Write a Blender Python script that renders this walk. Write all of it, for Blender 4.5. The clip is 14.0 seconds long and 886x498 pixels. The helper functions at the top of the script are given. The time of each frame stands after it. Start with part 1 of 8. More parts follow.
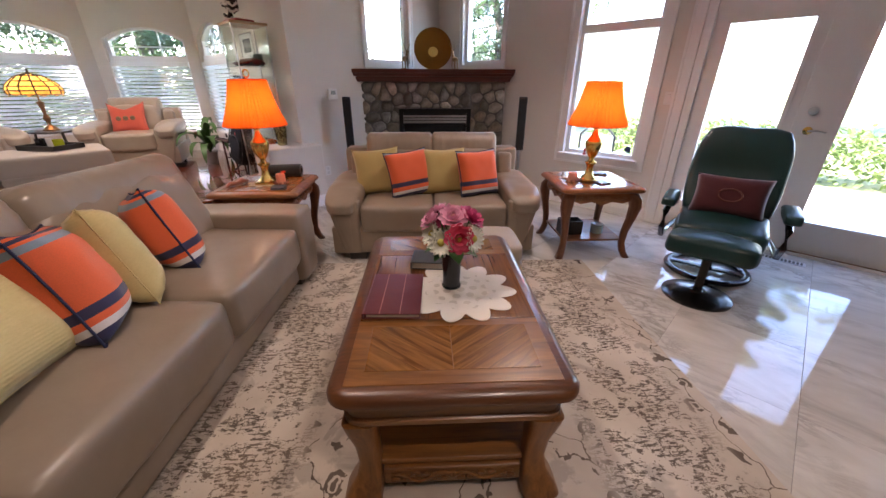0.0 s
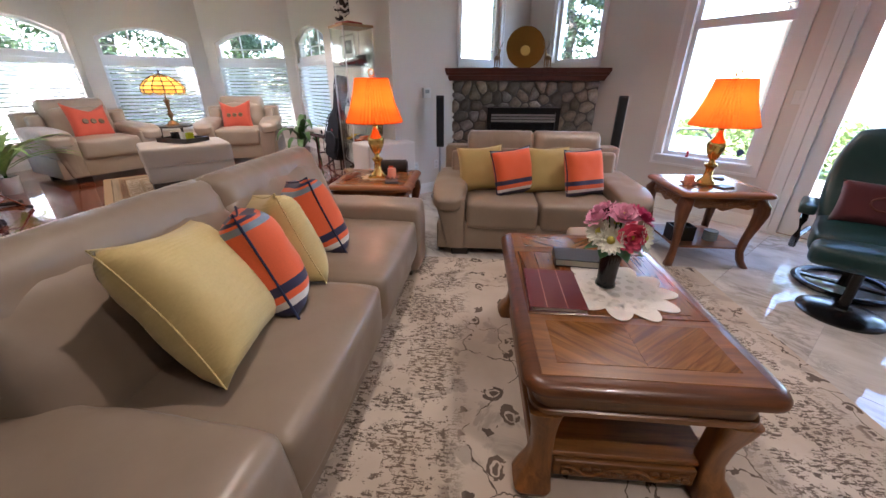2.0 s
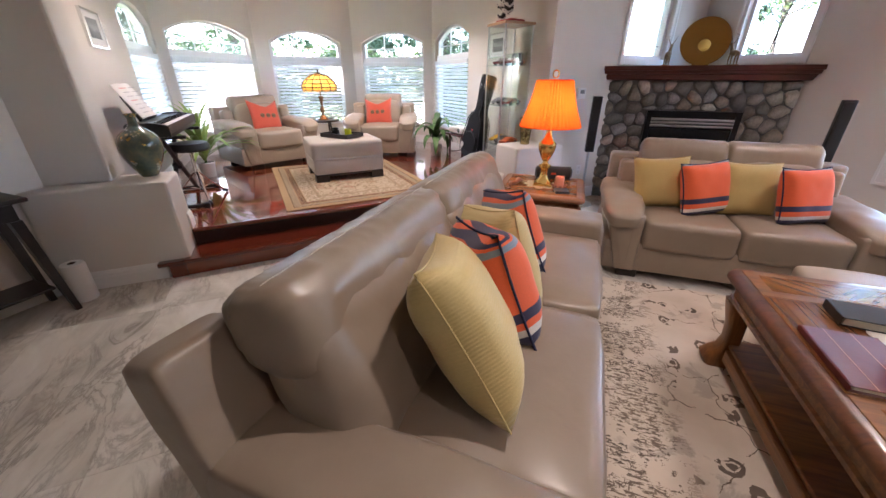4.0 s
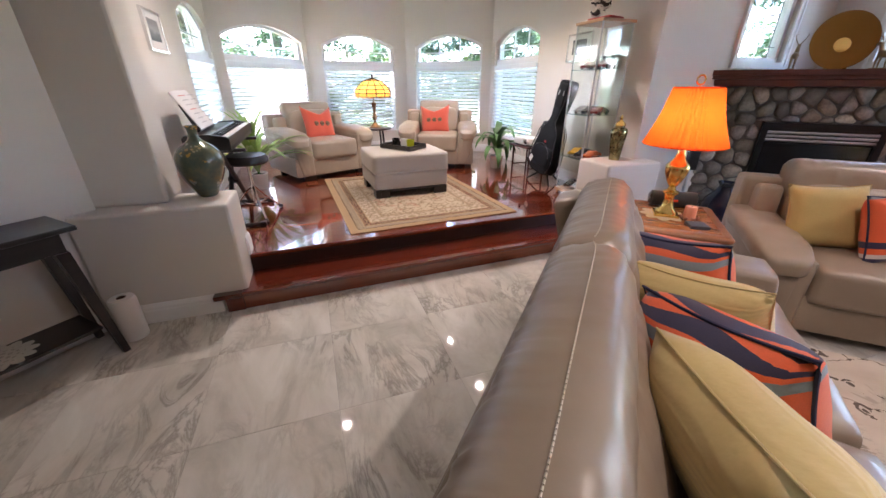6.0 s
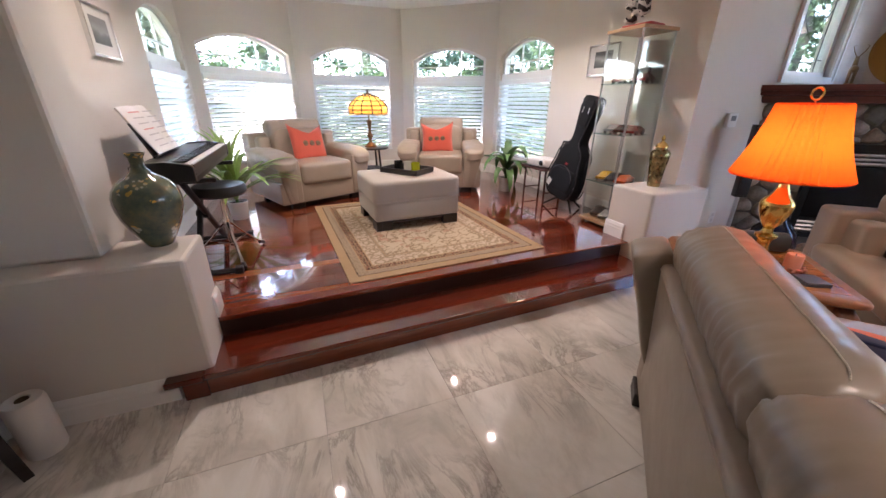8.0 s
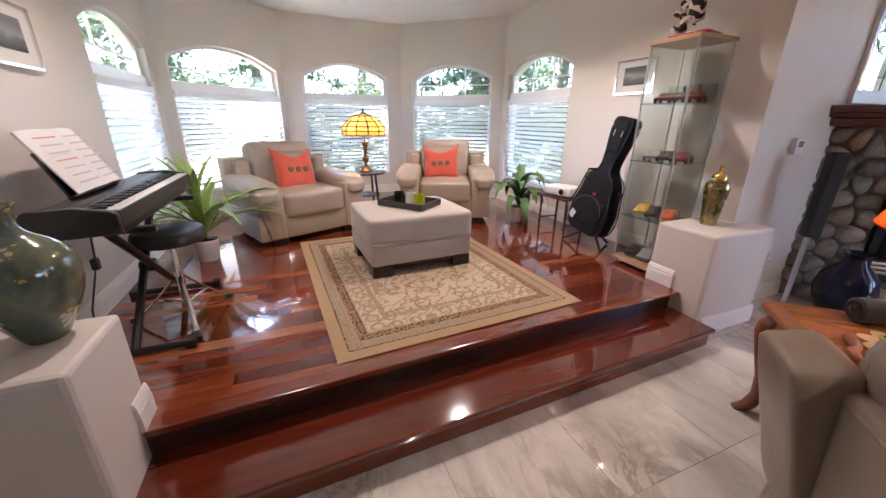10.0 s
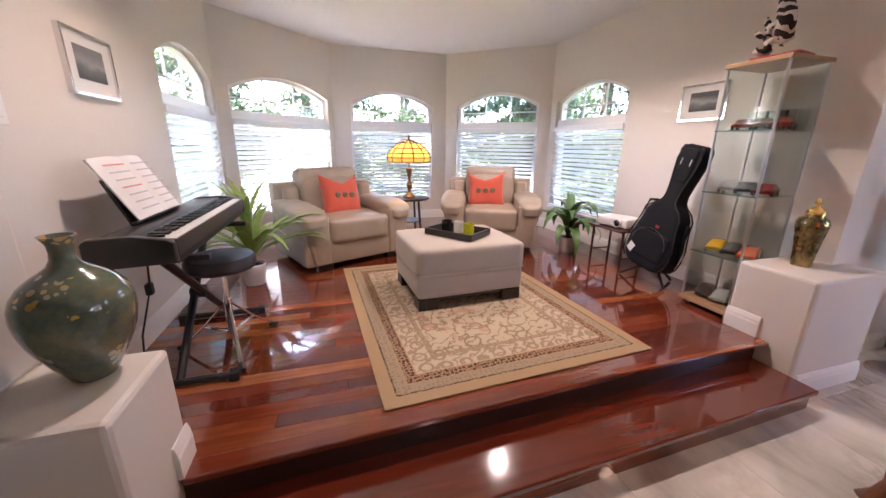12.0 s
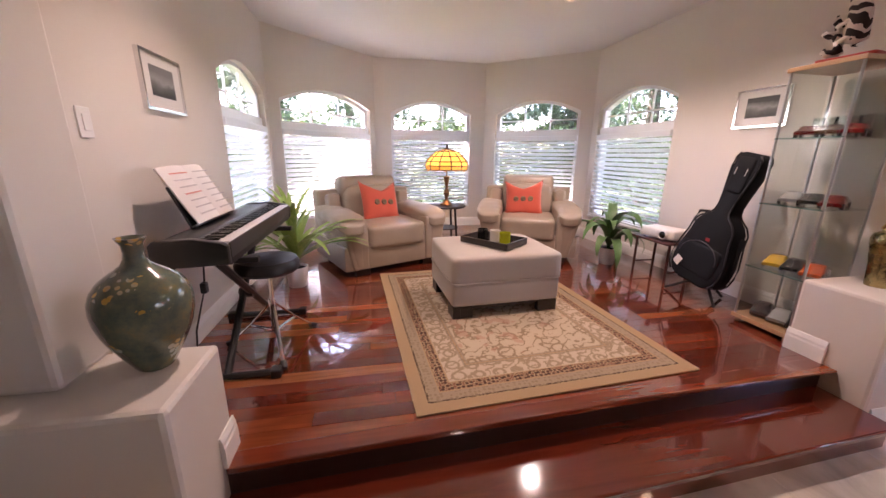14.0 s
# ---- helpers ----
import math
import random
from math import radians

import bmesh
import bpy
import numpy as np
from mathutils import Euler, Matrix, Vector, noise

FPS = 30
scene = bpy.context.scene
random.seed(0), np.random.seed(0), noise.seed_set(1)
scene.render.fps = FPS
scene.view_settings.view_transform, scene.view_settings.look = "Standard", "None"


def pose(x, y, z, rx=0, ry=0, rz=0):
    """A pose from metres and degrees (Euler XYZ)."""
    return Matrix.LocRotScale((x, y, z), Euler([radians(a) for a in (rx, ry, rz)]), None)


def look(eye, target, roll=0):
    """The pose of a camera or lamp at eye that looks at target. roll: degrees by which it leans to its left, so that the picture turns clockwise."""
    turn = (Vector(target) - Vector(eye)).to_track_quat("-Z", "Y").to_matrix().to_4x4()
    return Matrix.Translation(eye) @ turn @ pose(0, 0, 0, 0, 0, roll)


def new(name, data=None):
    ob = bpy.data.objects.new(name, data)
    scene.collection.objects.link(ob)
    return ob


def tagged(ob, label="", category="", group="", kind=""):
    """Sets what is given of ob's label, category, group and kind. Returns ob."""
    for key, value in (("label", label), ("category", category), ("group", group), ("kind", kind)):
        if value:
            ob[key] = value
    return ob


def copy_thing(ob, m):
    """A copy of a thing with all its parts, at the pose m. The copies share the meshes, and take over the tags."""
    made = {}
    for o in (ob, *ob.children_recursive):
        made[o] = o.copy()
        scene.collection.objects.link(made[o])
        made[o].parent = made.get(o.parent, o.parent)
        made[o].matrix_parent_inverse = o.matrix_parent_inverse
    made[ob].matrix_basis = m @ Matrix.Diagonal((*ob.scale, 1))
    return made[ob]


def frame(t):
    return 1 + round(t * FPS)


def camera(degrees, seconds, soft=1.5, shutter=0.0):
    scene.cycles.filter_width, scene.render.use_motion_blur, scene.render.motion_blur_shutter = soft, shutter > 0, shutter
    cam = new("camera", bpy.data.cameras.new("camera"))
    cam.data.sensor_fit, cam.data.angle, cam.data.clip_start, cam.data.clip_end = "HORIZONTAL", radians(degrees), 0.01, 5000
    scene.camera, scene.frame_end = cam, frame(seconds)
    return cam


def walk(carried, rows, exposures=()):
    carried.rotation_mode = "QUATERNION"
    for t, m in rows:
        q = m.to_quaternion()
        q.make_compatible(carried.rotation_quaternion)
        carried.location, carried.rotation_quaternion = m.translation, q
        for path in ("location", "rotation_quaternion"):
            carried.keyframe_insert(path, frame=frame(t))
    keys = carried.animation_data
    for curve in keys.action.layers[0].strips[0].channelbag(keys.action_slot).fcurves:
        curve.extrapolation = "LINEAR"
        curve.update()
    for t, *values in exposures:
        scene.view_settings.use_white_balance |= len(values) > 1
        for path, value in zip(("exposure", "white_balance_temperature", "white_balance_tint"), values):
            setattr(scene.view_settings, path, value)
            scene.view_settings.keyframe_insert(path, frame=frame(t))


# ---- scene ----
cam = camera(101.9, 14.0)
PATH = [
    (0, (0.154, 0.112, 1.321), (-1.119, 1.414, 0.492), 0.2),
    (0.5, (0.102, 0.062, 1.314), (-1.18, 1.357, 0.488), 0.1),
    (1, (0.046, -0.026, 1.321), (-1.267, 1.233, 0.49), 0.2),
    (1.5, (-0.049, -0.149, 1.31), (-1.421, 1.051, 0.485), 0.3),
    (2, (-0.133, -0.265, 1.308), (-1.567, 0.855, 0.479), 0.1),
    (2.5, (-0.238, -0.372, 1.301), (-1.722, 0.681, 0.473), 0.3),
    (3, (-0.365, -0.483, 1.317), (-1.915, 0.46, 0.475), 0.2),
    (3.5, (-0.471, -0.577, 1.342), (-2.081, 0.253, 0.494), -0.0),
    (4, (-0.597, -0.7, 1.351), (-2.252, 0.034, 0.501), 0.2),
    (6.5, (-1.379, -0.96, 1.373), (-3.095, -0.353, 0.543), 0.2),
    (7, (-1.523, -0.978, 1.385), (-3.237, -0.352, 0.566), 0.0),
    (7.5, (-1.721, -0.959, 1.348), (-3.438, -0.3, 0.563), 0.2),
    (8, (-1.871, -0.936, 1.352), (-3.592, -0.257, 0.594), 0.4),
    (10.5, (-2.573, -0.814, 1.382), (-4.33, -0.106, 0.742), 0.5),
    (11, (-2.62, -0.857, 1.396), (-4.401, -0.177, 0.792), 0.5),
    (11.5, (-2.653, -0.873, 1.38), (-4.464, -0.242, 0.813), 0.6),
    (12, (-2.665, -0.887, 1.378), (-4.505, -0.324, 0.83), 0.7),
    (12.5, (-2.668, -0.888, 1.386), (-4.532, -0.394, 0.855), 0.6),
    (13, (-2.67, -0.88, 1.383), (-4.549, -0.441, 0.857), 0.7),
    (13.5, (-2.662, -0.88, 1.387), (-4.553, -0.481, 0.868), 0.6),
    (14, (-2.657, -0.891, 1.387), (-4.554, -0.516, 0.875), 0.6),
]
walk(cam, [(t, look(eye, target, roll)) for t, eye, target, roll in PATH], [(0, 4.25, 6350, 29), (1, 4.25, 6300, 28), (2.5, 4.45, 5850, 24), (4, 4.65, 5900, 25), (6.5, 4.7, 5850, 24), (8, 4.5, 6050, 27), (11, 4.55, 6050, 30), (12, 4.55, 6250, 34), (13.5, 4.48, 6450, 37), (14, 4.36, 6650, 42)])

# ---- world, sun and light ----
world = bpy.data.worlds.new("sky")
scene.world = world
world.use_nodes = True
wn = world.node_tree.nodes
sky = wn.new("ShaderNodeTexSky")
sky.sky_type, sky.sun_disc = "NISHITA", False
SUN_ELEV, SUN_AZ = radians(48), radians(232)   # azimuth clockwise from +y
sky.sun_elevation, sky.sun_rotation = SUN_ELEV, SUN_AZ
world.node_tree.links.new(sky.outputs[0], wn["Background"].inputs[0])
wn["Background"].inputs[1].default_value = 0.15
sun = new("sun", bpy.data.lights.new("sun", "SUN"))
sun.data.energy, sun.data.angle, sun.data.color = 4.0, radians(0.5), (1.0, 0.95, 0.87)
SUN_DIR = Vector((math.sin(SUN_AZ) * math.cos(SUN_ELEV), math.cos(SUN_AZ) * math.cos(SUN_ELEV), math.sin(SUN_ELEV)))
sun.matrix_world = look(SUN_DIR * 30, (0, 0, 0))


# ---- materials ----
def mat(name, color, rough=0.5, metal=0.0, spec=0.5, coat=0.0, sheen=0.0):
    m = bpy.data.materials.new(name)
    m.use_nodes = True
    b = m.node_tree.nodes["Principled BSDF"]
    b.inputs["Base Color"].default_value = (*color, 1)
    b.inputs["Roughness"].default_value = rough
    b.inputs["Metallic"].default_value = metal
    b.inputs["Specular IOR Level"].default_value = spec
    b.inputs["Coat Weight"].default_value = coat
    b.inputs["Coat Roughness"].default_value = 0.08
    b.inputs["Sheen Weight"].default_value = sheen
    return m


class Nodes:
    """A short hand for wiring one material's nodes."""

    def __init__(self, m):
        self.m, self.t = m, m.node_tree
        self.b = self.t.nodes["Principled BSDF"]

    def link(self, a, b):
        self.t.links.new(a, b)

    def node(self, kind, **inputs):
        n = self.t.nodes.new(kind)
        for k, v in inputs.items():
            n.inputs[k.replace("_", " ")].default_value = v
        return n

    def coords(self, scale=(1, 1, 1), which="Object", rot=(0, 0, 0), loc=(0, 0, 0)):
        c = self.t.nodes.new("ShaderNodeTexCoord")
        mp = self.t.nodes.new("ShaderNodeMapping")
        mp.inputs["Scale"].default_value = scale
        mp.inputs["Rotation"].default_value = rot
        mp.inputs["Location"].default_value = loc
        self.link(c.outputs[which], mp.inputs["Vector"])
        return mp.outputs[0]

    def world(self, scale=(1, 1, 1), rot=(0, 0, 0)):
        c = self.t.nodes.new("ShaderNodeNewGeometry")
        mp = self.t.nodes.new("ShaderNodeMapping")
        mp.inputs["Scale"].default_value = scale
        mp.inputs["Rotation"].default_value = rot
        self.link(c.outputs["Position"], mp.inputs["Vector"])
        return mp.outputs[0]

    def noise(self, vec, scale, detail=4.0, rough=0.5, distort=0.0):
        n = self.node("ShaderNodeTexNoise", Scale=scale, Detail=detail, Roughness=rough, Distortion=distort)
        self.link(vec, n.inputs["Vector"])
        return n.outputs["Fac"]

    def wave(self, vec, scale, distort=0.0, detail=2.0, dscale=1.0, axis="X"):
        n = self.node("ShaderNodeTexWave", Scale=scale, Distortion=distort, Detail=detail)
        n.inputs["Detail Scale"].default_value = dscale
        n.bands_direction = axis
        self.link(vec, n.inputs["Vector"])
        return n.outputs["Fac"]

    def ramp(self, fac, stops, constant=False):
        n = self.t.nodes.new("ShaderNodeValToRGB")
        r = n.color_ramp
        r.interpolation = "CONSTANT" if constant else "LINEAR"
        while len(r.elements) < len(stops):
            r.elements.new(0.5)
        for e, (p, c) in zip(r.elements, stops):
            e.position = p
            e.color = (*c, 1) if len(c) == 3 else c
        self.link(fac, n.inputs["Fac"])
        return n.outputs["Color"]

    def mix(self, fac, a, b, how="MIX"):
        n = self.t.nodes.new("ShaderNodeMix")
        n.data_type, n.blend_type = "RGBA", how
        for sock, v in ((n.inputs[0], fac), (n.inputs[6], a), (n.inputs[7], b)):
            if isinstance(v, (int, float)):
                sock.default_value = v
            elif isinstance(v, tuple):
                sock.default_value = (*v, 1)
            else:
                self.link(v, sock)
        return n.outputs[2]

    def math(self, op, a, b=0.0, c=0.0):
        n = self.t.nodes.new("ShaderNodeMath")
        n.operation = op
        for sock, v in zip(n.inputs, (a, b, c)):
            if isinstance(v, (int, float)):
                sock.default_value = v
            else:
                self.link(v, sock)
        return n.outputs[0]

    def split(self, vec):
        n = self.t.nodes.new("ShaderNodeSeparateXYZ")
        self.link(vec, n.inputs[0])
        return n.outputs

    def random(self):
        return self.t.nodes.new("ShaderNodeObjectInfo").outputs["Random"]

    def bump(self, height, strength=0.3, distance=0.002):
        n = self.node("ShaderNodeBump", Strength=strength, Distance=distance)
        self.link(height, n.inputs["Height"])
        self.link(n.outputs[0], self.b.inputs["Normal"])

    def color(self, c):
        self.link(c, self.b.inputs["Base Color"])

    def rough(self, fac, lo, hi):
        n = self.node("ShaderNodeMapRange")
        n.inputs["To Min"].default_value, n.inputs["To Max"].default_value = lo, hi
        self.link(fac, n.inputs["Value"])
        self.link(n.outputs[0], self.b.inputs["Roughness"])


def painted(name, color, rough=0.6, tex=900.0, amount=0.05):
    """Rolled wall paint: faint mottling and orange-peel relief."""
    m = mat(name, color, rough)
    n = Nodes(m)
    v = n.world()
    big = n.noise(v, 1.3, 3)
    dark = tuple(c * (1 - amount) for c in color)
    n.color(n.mix(big, dark, color))
    n.bump(n.noise(v, tex / 8, 2), 0.12, 0.001)
    return m


def leather(name, color, dark, rough=0.38):
    m = mat(name, color, rough, spec=0.5)
    n = Nodes(m)
    v = n.world()
    big = n.noise(v, 3.0, 5, 0.6)
    n.color(n.ramp(big, [(0.3, dark), (0.7, color)]))
    n.rough(n.noise(v, 9, 3), rough - 0.06, rough + 0.12)
    wrinkle = n.noise(v, 11, 3, 0.5, 0.4)
    n.bump(wrinkle, 0.22, 0.006)
    return m


def wood(name, dark, light, scale=1.0, rough=0.3, axis="X", coat=0.3):
    """Stained wood with the grain along the local axis."""
    m = mat(name, light, rough, coat=coat)
    n = Nodes(m)
    s = {"X": (1.2, 14, 14), "Y": (14, 1.2, 14), "Z": (14, 14, 1.2)}[axis]
    v = n.coords(tuple(a * scale for a in s))
    g = n.noise(v, 1.6, 6, 0.6, 1.2)
    fine = n.noise(v, 7.0, 4, 0.6)
    f = n.math("ADD", n.math("MULTIPLY", g, 0.75), n.math("MULTIPLY", fine, 0.25))
    n.color(n.ramp(f, [(0.32, dark), (0.62, light)]))
    n.rough(fine, rough - 0.05, rough + 0.12)
    n.bump(f, 0.08, 0.001)
    return m


def fabric(name, color, dark, weave=500.0, rough=0.85, sheen=0.3):
    m = mat(name, color, rough, sheen=sheen)
    n = Nodes(m)
    v = n.coords()
    big = n.noise(v, 6.0, 4)
    fine = n.noise(v, weave / 2, 2)
    n.color(n.mix(n.math("MULTIPLY", n.math("ADD", big, fine), 0.5), dark, color))
    n.bump(fine, 0.3, 0.001)
    return m


def metal(name, color, rough=0.2):
    m = mat(name, color, rough, 1.0)
    n = Nodes(m)
    n.rough(n.noise(n.coords(), 30, 4), rough * 0.7, rough * 1.5)
    return m


def glow(name, color, strength):
    m = mat(name, color)
    b = m.node_tree.nodes["Principled BSDF"]
    b.inputs["Emission Color"].default_value = (*color, 1)
    b.inputs["Emission Strength"].default_value = strength
    return m


def glass(name, tint=(0.95, 0.98, 0.97)):
    """Thin clear glass: mostly see-through, with a sharp reflection."""
    m = bpy.data.materials.new(name)
    m.use_nodes = True
    t = m.node_tree
    t.nodes.remove(t.nodes["Principled BSDF"])
    clear, shine = t.nodes.new("ShaderNodeBsdfTransparent"), t.nodes.new("ShaderNodeBsdfGlossy")
    clear.inputs[0].default_value = (*tint, 1)
    shine.inputs["Roughness"].default_value = 0.01
    facing, power, scale, mixer = t.nodes.new("ShaderNodeLayerWeight"), t.nodes.new("ShaderNodeMath"), t.nodes.new("ShaderNodeMath"), t.nodes.new("ShaderNodeMixShader")
    facing.inputs[0].default_value = 0.5
    power.operation, scale.operation = "POWER", "MULTIPLY_ADD"
    power.inputs[1].default_value = 4.0
    scale.inputs[1].default_value, scale.inputs[2].default_value = 0.7, 0.035
    t.links.new(facing.outputs["Facing"], power.inputs[0])
    t.links.new(power.outputs[0], scale.inputs[0])
    t.links.new(scale.outputs[0], mixer.inputs[0])
    t.links.new(clear.outputs[0], mixer.inputs[1])
    t.links.new(shine.outputs[0], mixer.inputs[2])
    t.links.new(mixer.outputs[0], t.nodes["Material Output"].inputs[0])
    return m


PAINT = painted("wall_paint", (0.70, 0.65, 0.592))
CEIL = painted("ceiling_paint", (0.76, 0.74, 0.71), 0.8)
TRIM = mat("white_trim", (0.80, 0.79, 0.77), 0.35)
VINYL = mat("white_vinyl", (0.80, 0.81, 0.82), 0.3)
SLAT = mat("blind_slat", (0.78, 0.80, 0.82), 0.4)
PANE = glass("window_glass")
LEATHER = leather("taupe_leather", (0.285, 0.225, 0.17), (0.235, 0.183, 0.137), 0.31)
CREAM = leather("cream_leather", (0.41, 0.335, 0.265), (0.36, 0.295, 0.23))
GREEN_LEATHER = leather("green_leather", (0.010, 0.045, 0.045), (0.006, 0.030, 0.032), 0.3)
DARK_LEG = mat("espresso_wood", (0.02, 0.014, 0.011), 0.35)
OAK = wood("honey_oak", (0.085, 0.030, 0.007), (0.26, 0.108, 0.026), coat=0.15)
OAK_RIM = wood("dark_oak_rim", (0.045, 0.015, 0.005), (0.13, 0.045, 0.013), coat=0.3)
OAK_Z = wood("honey_oak_upright", (0.085, 0.030, 0.007), (0.25, 0.10, 0.024), axis="Z", coat=0.15)
CHERRY = wood("cherry_table", (0.14, 0.045, 0.014), (0.34, 0.135, 0.042))
CHERRY_Z = wood("cherry_upright", (0.11, 0.032, 0.012), (0.22, 0.075, 0.026), axis="Z")
MANTEL = wood("mahogany_mantel", (0.05, 0.012, 0.008), (0.11, 0.028, 0.018))
ESPRESSO = wood("dark_table_wood", (0.008, 0.006, 0.006), (0.018, 0.012, 0.012))
BRASS = metal("brass", (0.80, 0.56, 0.17), 0.16)
CHROME = metal("chrome", (0.75, 0.75, 0.76), 0.12)
STEEL = metal("brushed_steel", (0.55, 0.56, 0.57), 0.3)
BLACK = mat("black_plastic", (0.012, 0.012, 0.013), 0.4)
BLACK_GLOSS = mat("black_gloss", (0.010, 0.010, 0.011), 0.15)
WHITE_PL = mat("white_plastic", (0.75, 0.74, 0.72), 0.35)


# ---- mesh helpers ----
def part(name, bm, material, parent=None, label="", m=None, smooth=False):
    """Links a bmesh as one mesh object, under a thing or a part."""
    me = bpy.data.meshes.new(name)
    bmesh.ops.recalc_face_normals(bm, faces=bm.faces)
    bm.to_mesh(me)
    bm.free()
    if smooth:
        for p in me.polygons:
            p.use_smooth = True
        if smooth != "all":
            me.set_sharp_from_angle(angle=radians(40))
    for one in material if isinstance(material, (list, tuple)) else [material]:
        me.materials.append(one)
    ob = new(name, me)
    if parent is not None:
        ob.parent = parent
    if m is not None:
        ob.matrix_basis = m
    if label:
        tagged(ob, label)
    return ob


def thing(name, m, label, category, group="", kind=""):
    ob = new(name)
    ob.empty_display_size = 0.05
    ob.matrix_basis = m
    return tagged(ob, label, category, group, kind)


def add_box(bm, lo, hi, bevel=0.0, seg=2, m=None, mi=0):
    lo, hi = Vector(lo), Vector(hi)
    r = bmesh.ops.create_cube(bm, size=1.0)
    vs = r["verts"]
    c, s = (lo + hi) / 2, hi - lo
    for v in vs:
        v.co = Vector((v.co.x * s.x, v.co.y * s.y, v.co.z * s.z)) + c
    if bevel:
        es = list({e for v in vs for e in v.link_edges})
        r = bmesh.ops.bevel(bm, geom=es, offset=bevel, segments=seg, profile=0.5, affect="EDGES")
        vs = list({v for f in r["faces"] for v in f.verts} | {v for v in vs if v.is_valid})
    if m is not None:
        bmesh.ops.transform(bm, matrix=m, verts=vs)
    if mi:
        for f in {f for v in vs for f in v.link_faces}:
            f.material_index = mi
    return vs


def box(lo, hi, bevel=0.0, seg=2):
    bm = bmesh.new()
    add_box(bm, lo, hi, bevel, seg)
    return bm


def add_lathe(bm, profile, seg=24, m=None, mi=0):
    """profile: (radius, z) from bottom to top; ends are capped."""
    rings = []
    for r, z in profile:
        rings.append([bm.verts.new((r * math.cos(2 * math.pi * i / seg), r * math.sin(2 * math.pi * i / seg), z)) for i in range(seg)])
    fs = []
    for a, b in zip(rings, rings[1:]):
        for i in range(seg):
            fs.append(bm.faces.new((a[i], a[(i + 1) % seg], b[(i + 1) % seg], b[i])))
    fs.append(bm.faces.new(rings[0][::-1]))
    fs.append(bm.faces.new(rings[-1]))
    for f in fs:
        f.material_index = mi
    if m is not None:
        bmesh.ops.transform(bm, matrix=m, verts=[v for r in rings for v in r])
    return fs


def lathe(profile, seg=24):
    bm = bmesh.new()
    add_lathe(bm, profile, seg)
    return bm


def add_tube(bm, pts, r, seg=10, r_end=None, flat=1.0):
    """A tube of round or flattened section along pts."""
    pts = [Vector(p) for p in pts]
    rings = []
    up = Vector((0, 0, 1))
    for i, p in enumerate(pts):
        d = (pts[min(i + 1, len(pts) - 1)] - pts[max(i - 1, 0)]).normalized()
        side = d.cross(up)
        if side.length < 0.05:
            side = d.cross(Vector((0, 1, 0)))
        side.normalize()
        over = side.cross(d)
        rad = r[i] if isinstance(r, (list, tuple)) else r + ((r_end - r) * i / (len(pts) - 1) if r_end is not None else 0)
        rings.append([bm.verts.new(p + rad * (math.cos(a) * side + math.sin(a) * over * flat)) for a in (2 * math.pi * k / seg for k in range(seg))])
    for a, b in zip(rings, rings[1:]):
        for i in range(seg):
            bm.faces.new((a[i], a[(i + 1) % seg], b[(i + 1) % seg], b[i]))
    bm.faces.new(rings[0][::-1])
    bm.faces.new(rings[-1])


def tube(pts, r, seg=10, r_end=None, flat=1.0):
    bm = bmesh.new()
    add_tube(bm, pts, r, seg, r_end, flat)
    return bm


def add_prism(bm, outline, depth, m=None):
    """outline: (x, z) points; extruded along +y by depth."""
    a = [bm.verts.new((x, 0, z)) for x, z in outline]
    b = [bm.verts.new((x, depth, z)) for x, z in outline]
    n = len(a)
    bm.faces.new(a[::-1])
    bm.faces.new(b)
    for i in range(n):
        bm.faces.new((a[i], a[(i + 1) % n], b[(i + 1) % n], b[i]))
    if m is not None:
        bmesh.ops.transform(bm, matrix=m, verts=a + b)
    return a + b


def prism(outline, depth, bevel=0.0, seg=2):
    bm = bmesh.new()
    add_prism(bm, outline, depth)
    if bevel:
        bmesh.ops.bevel(bm, geom=bm.edges[:], offset=bevel, segments=seg, profile=0.5, affect="EDGES")
    return bm


def cushion(w, d, h, puff=0.35, n=14, crown=0.0, wrinkle=0.004, seed=0.0, power=4.0):
    """An upholstered block, w x d x h on its middle, with soft swelling sides."""
    bm = bmesh.new()
    bmesh.ops.create_cube(bm, size=2.0)
    bmesh.ops.subdivide_edges(bm, edges=bm.edges[:], cuts=n, use_grid_fill=True)
    for v in bm.verts:
        x, y, z = v.co
        q = (abs(x) ** power + abs(y) ** power + abs(z) ** power) ** (1 / power)
        p = Vector((x, y, z)) / q
        co = Vector((x, y, z)).lerp(p, min(1.0, puff * 2))
        rise = crown * max(0.0, 1 - x * x) * max(0.0, 1 - y * y)
        s = Vector((co.x * w / 2, co.y * d / 2, co.z * h / 2 + (rise if z > 0 else -rise * 0.2)))
        k = noise.noise(Vector((s.x * 7 + seed, s.y * 7, s.z * 7 + seed))) * wrinkle
        v.co = s + co.normalized() * k
    return bm


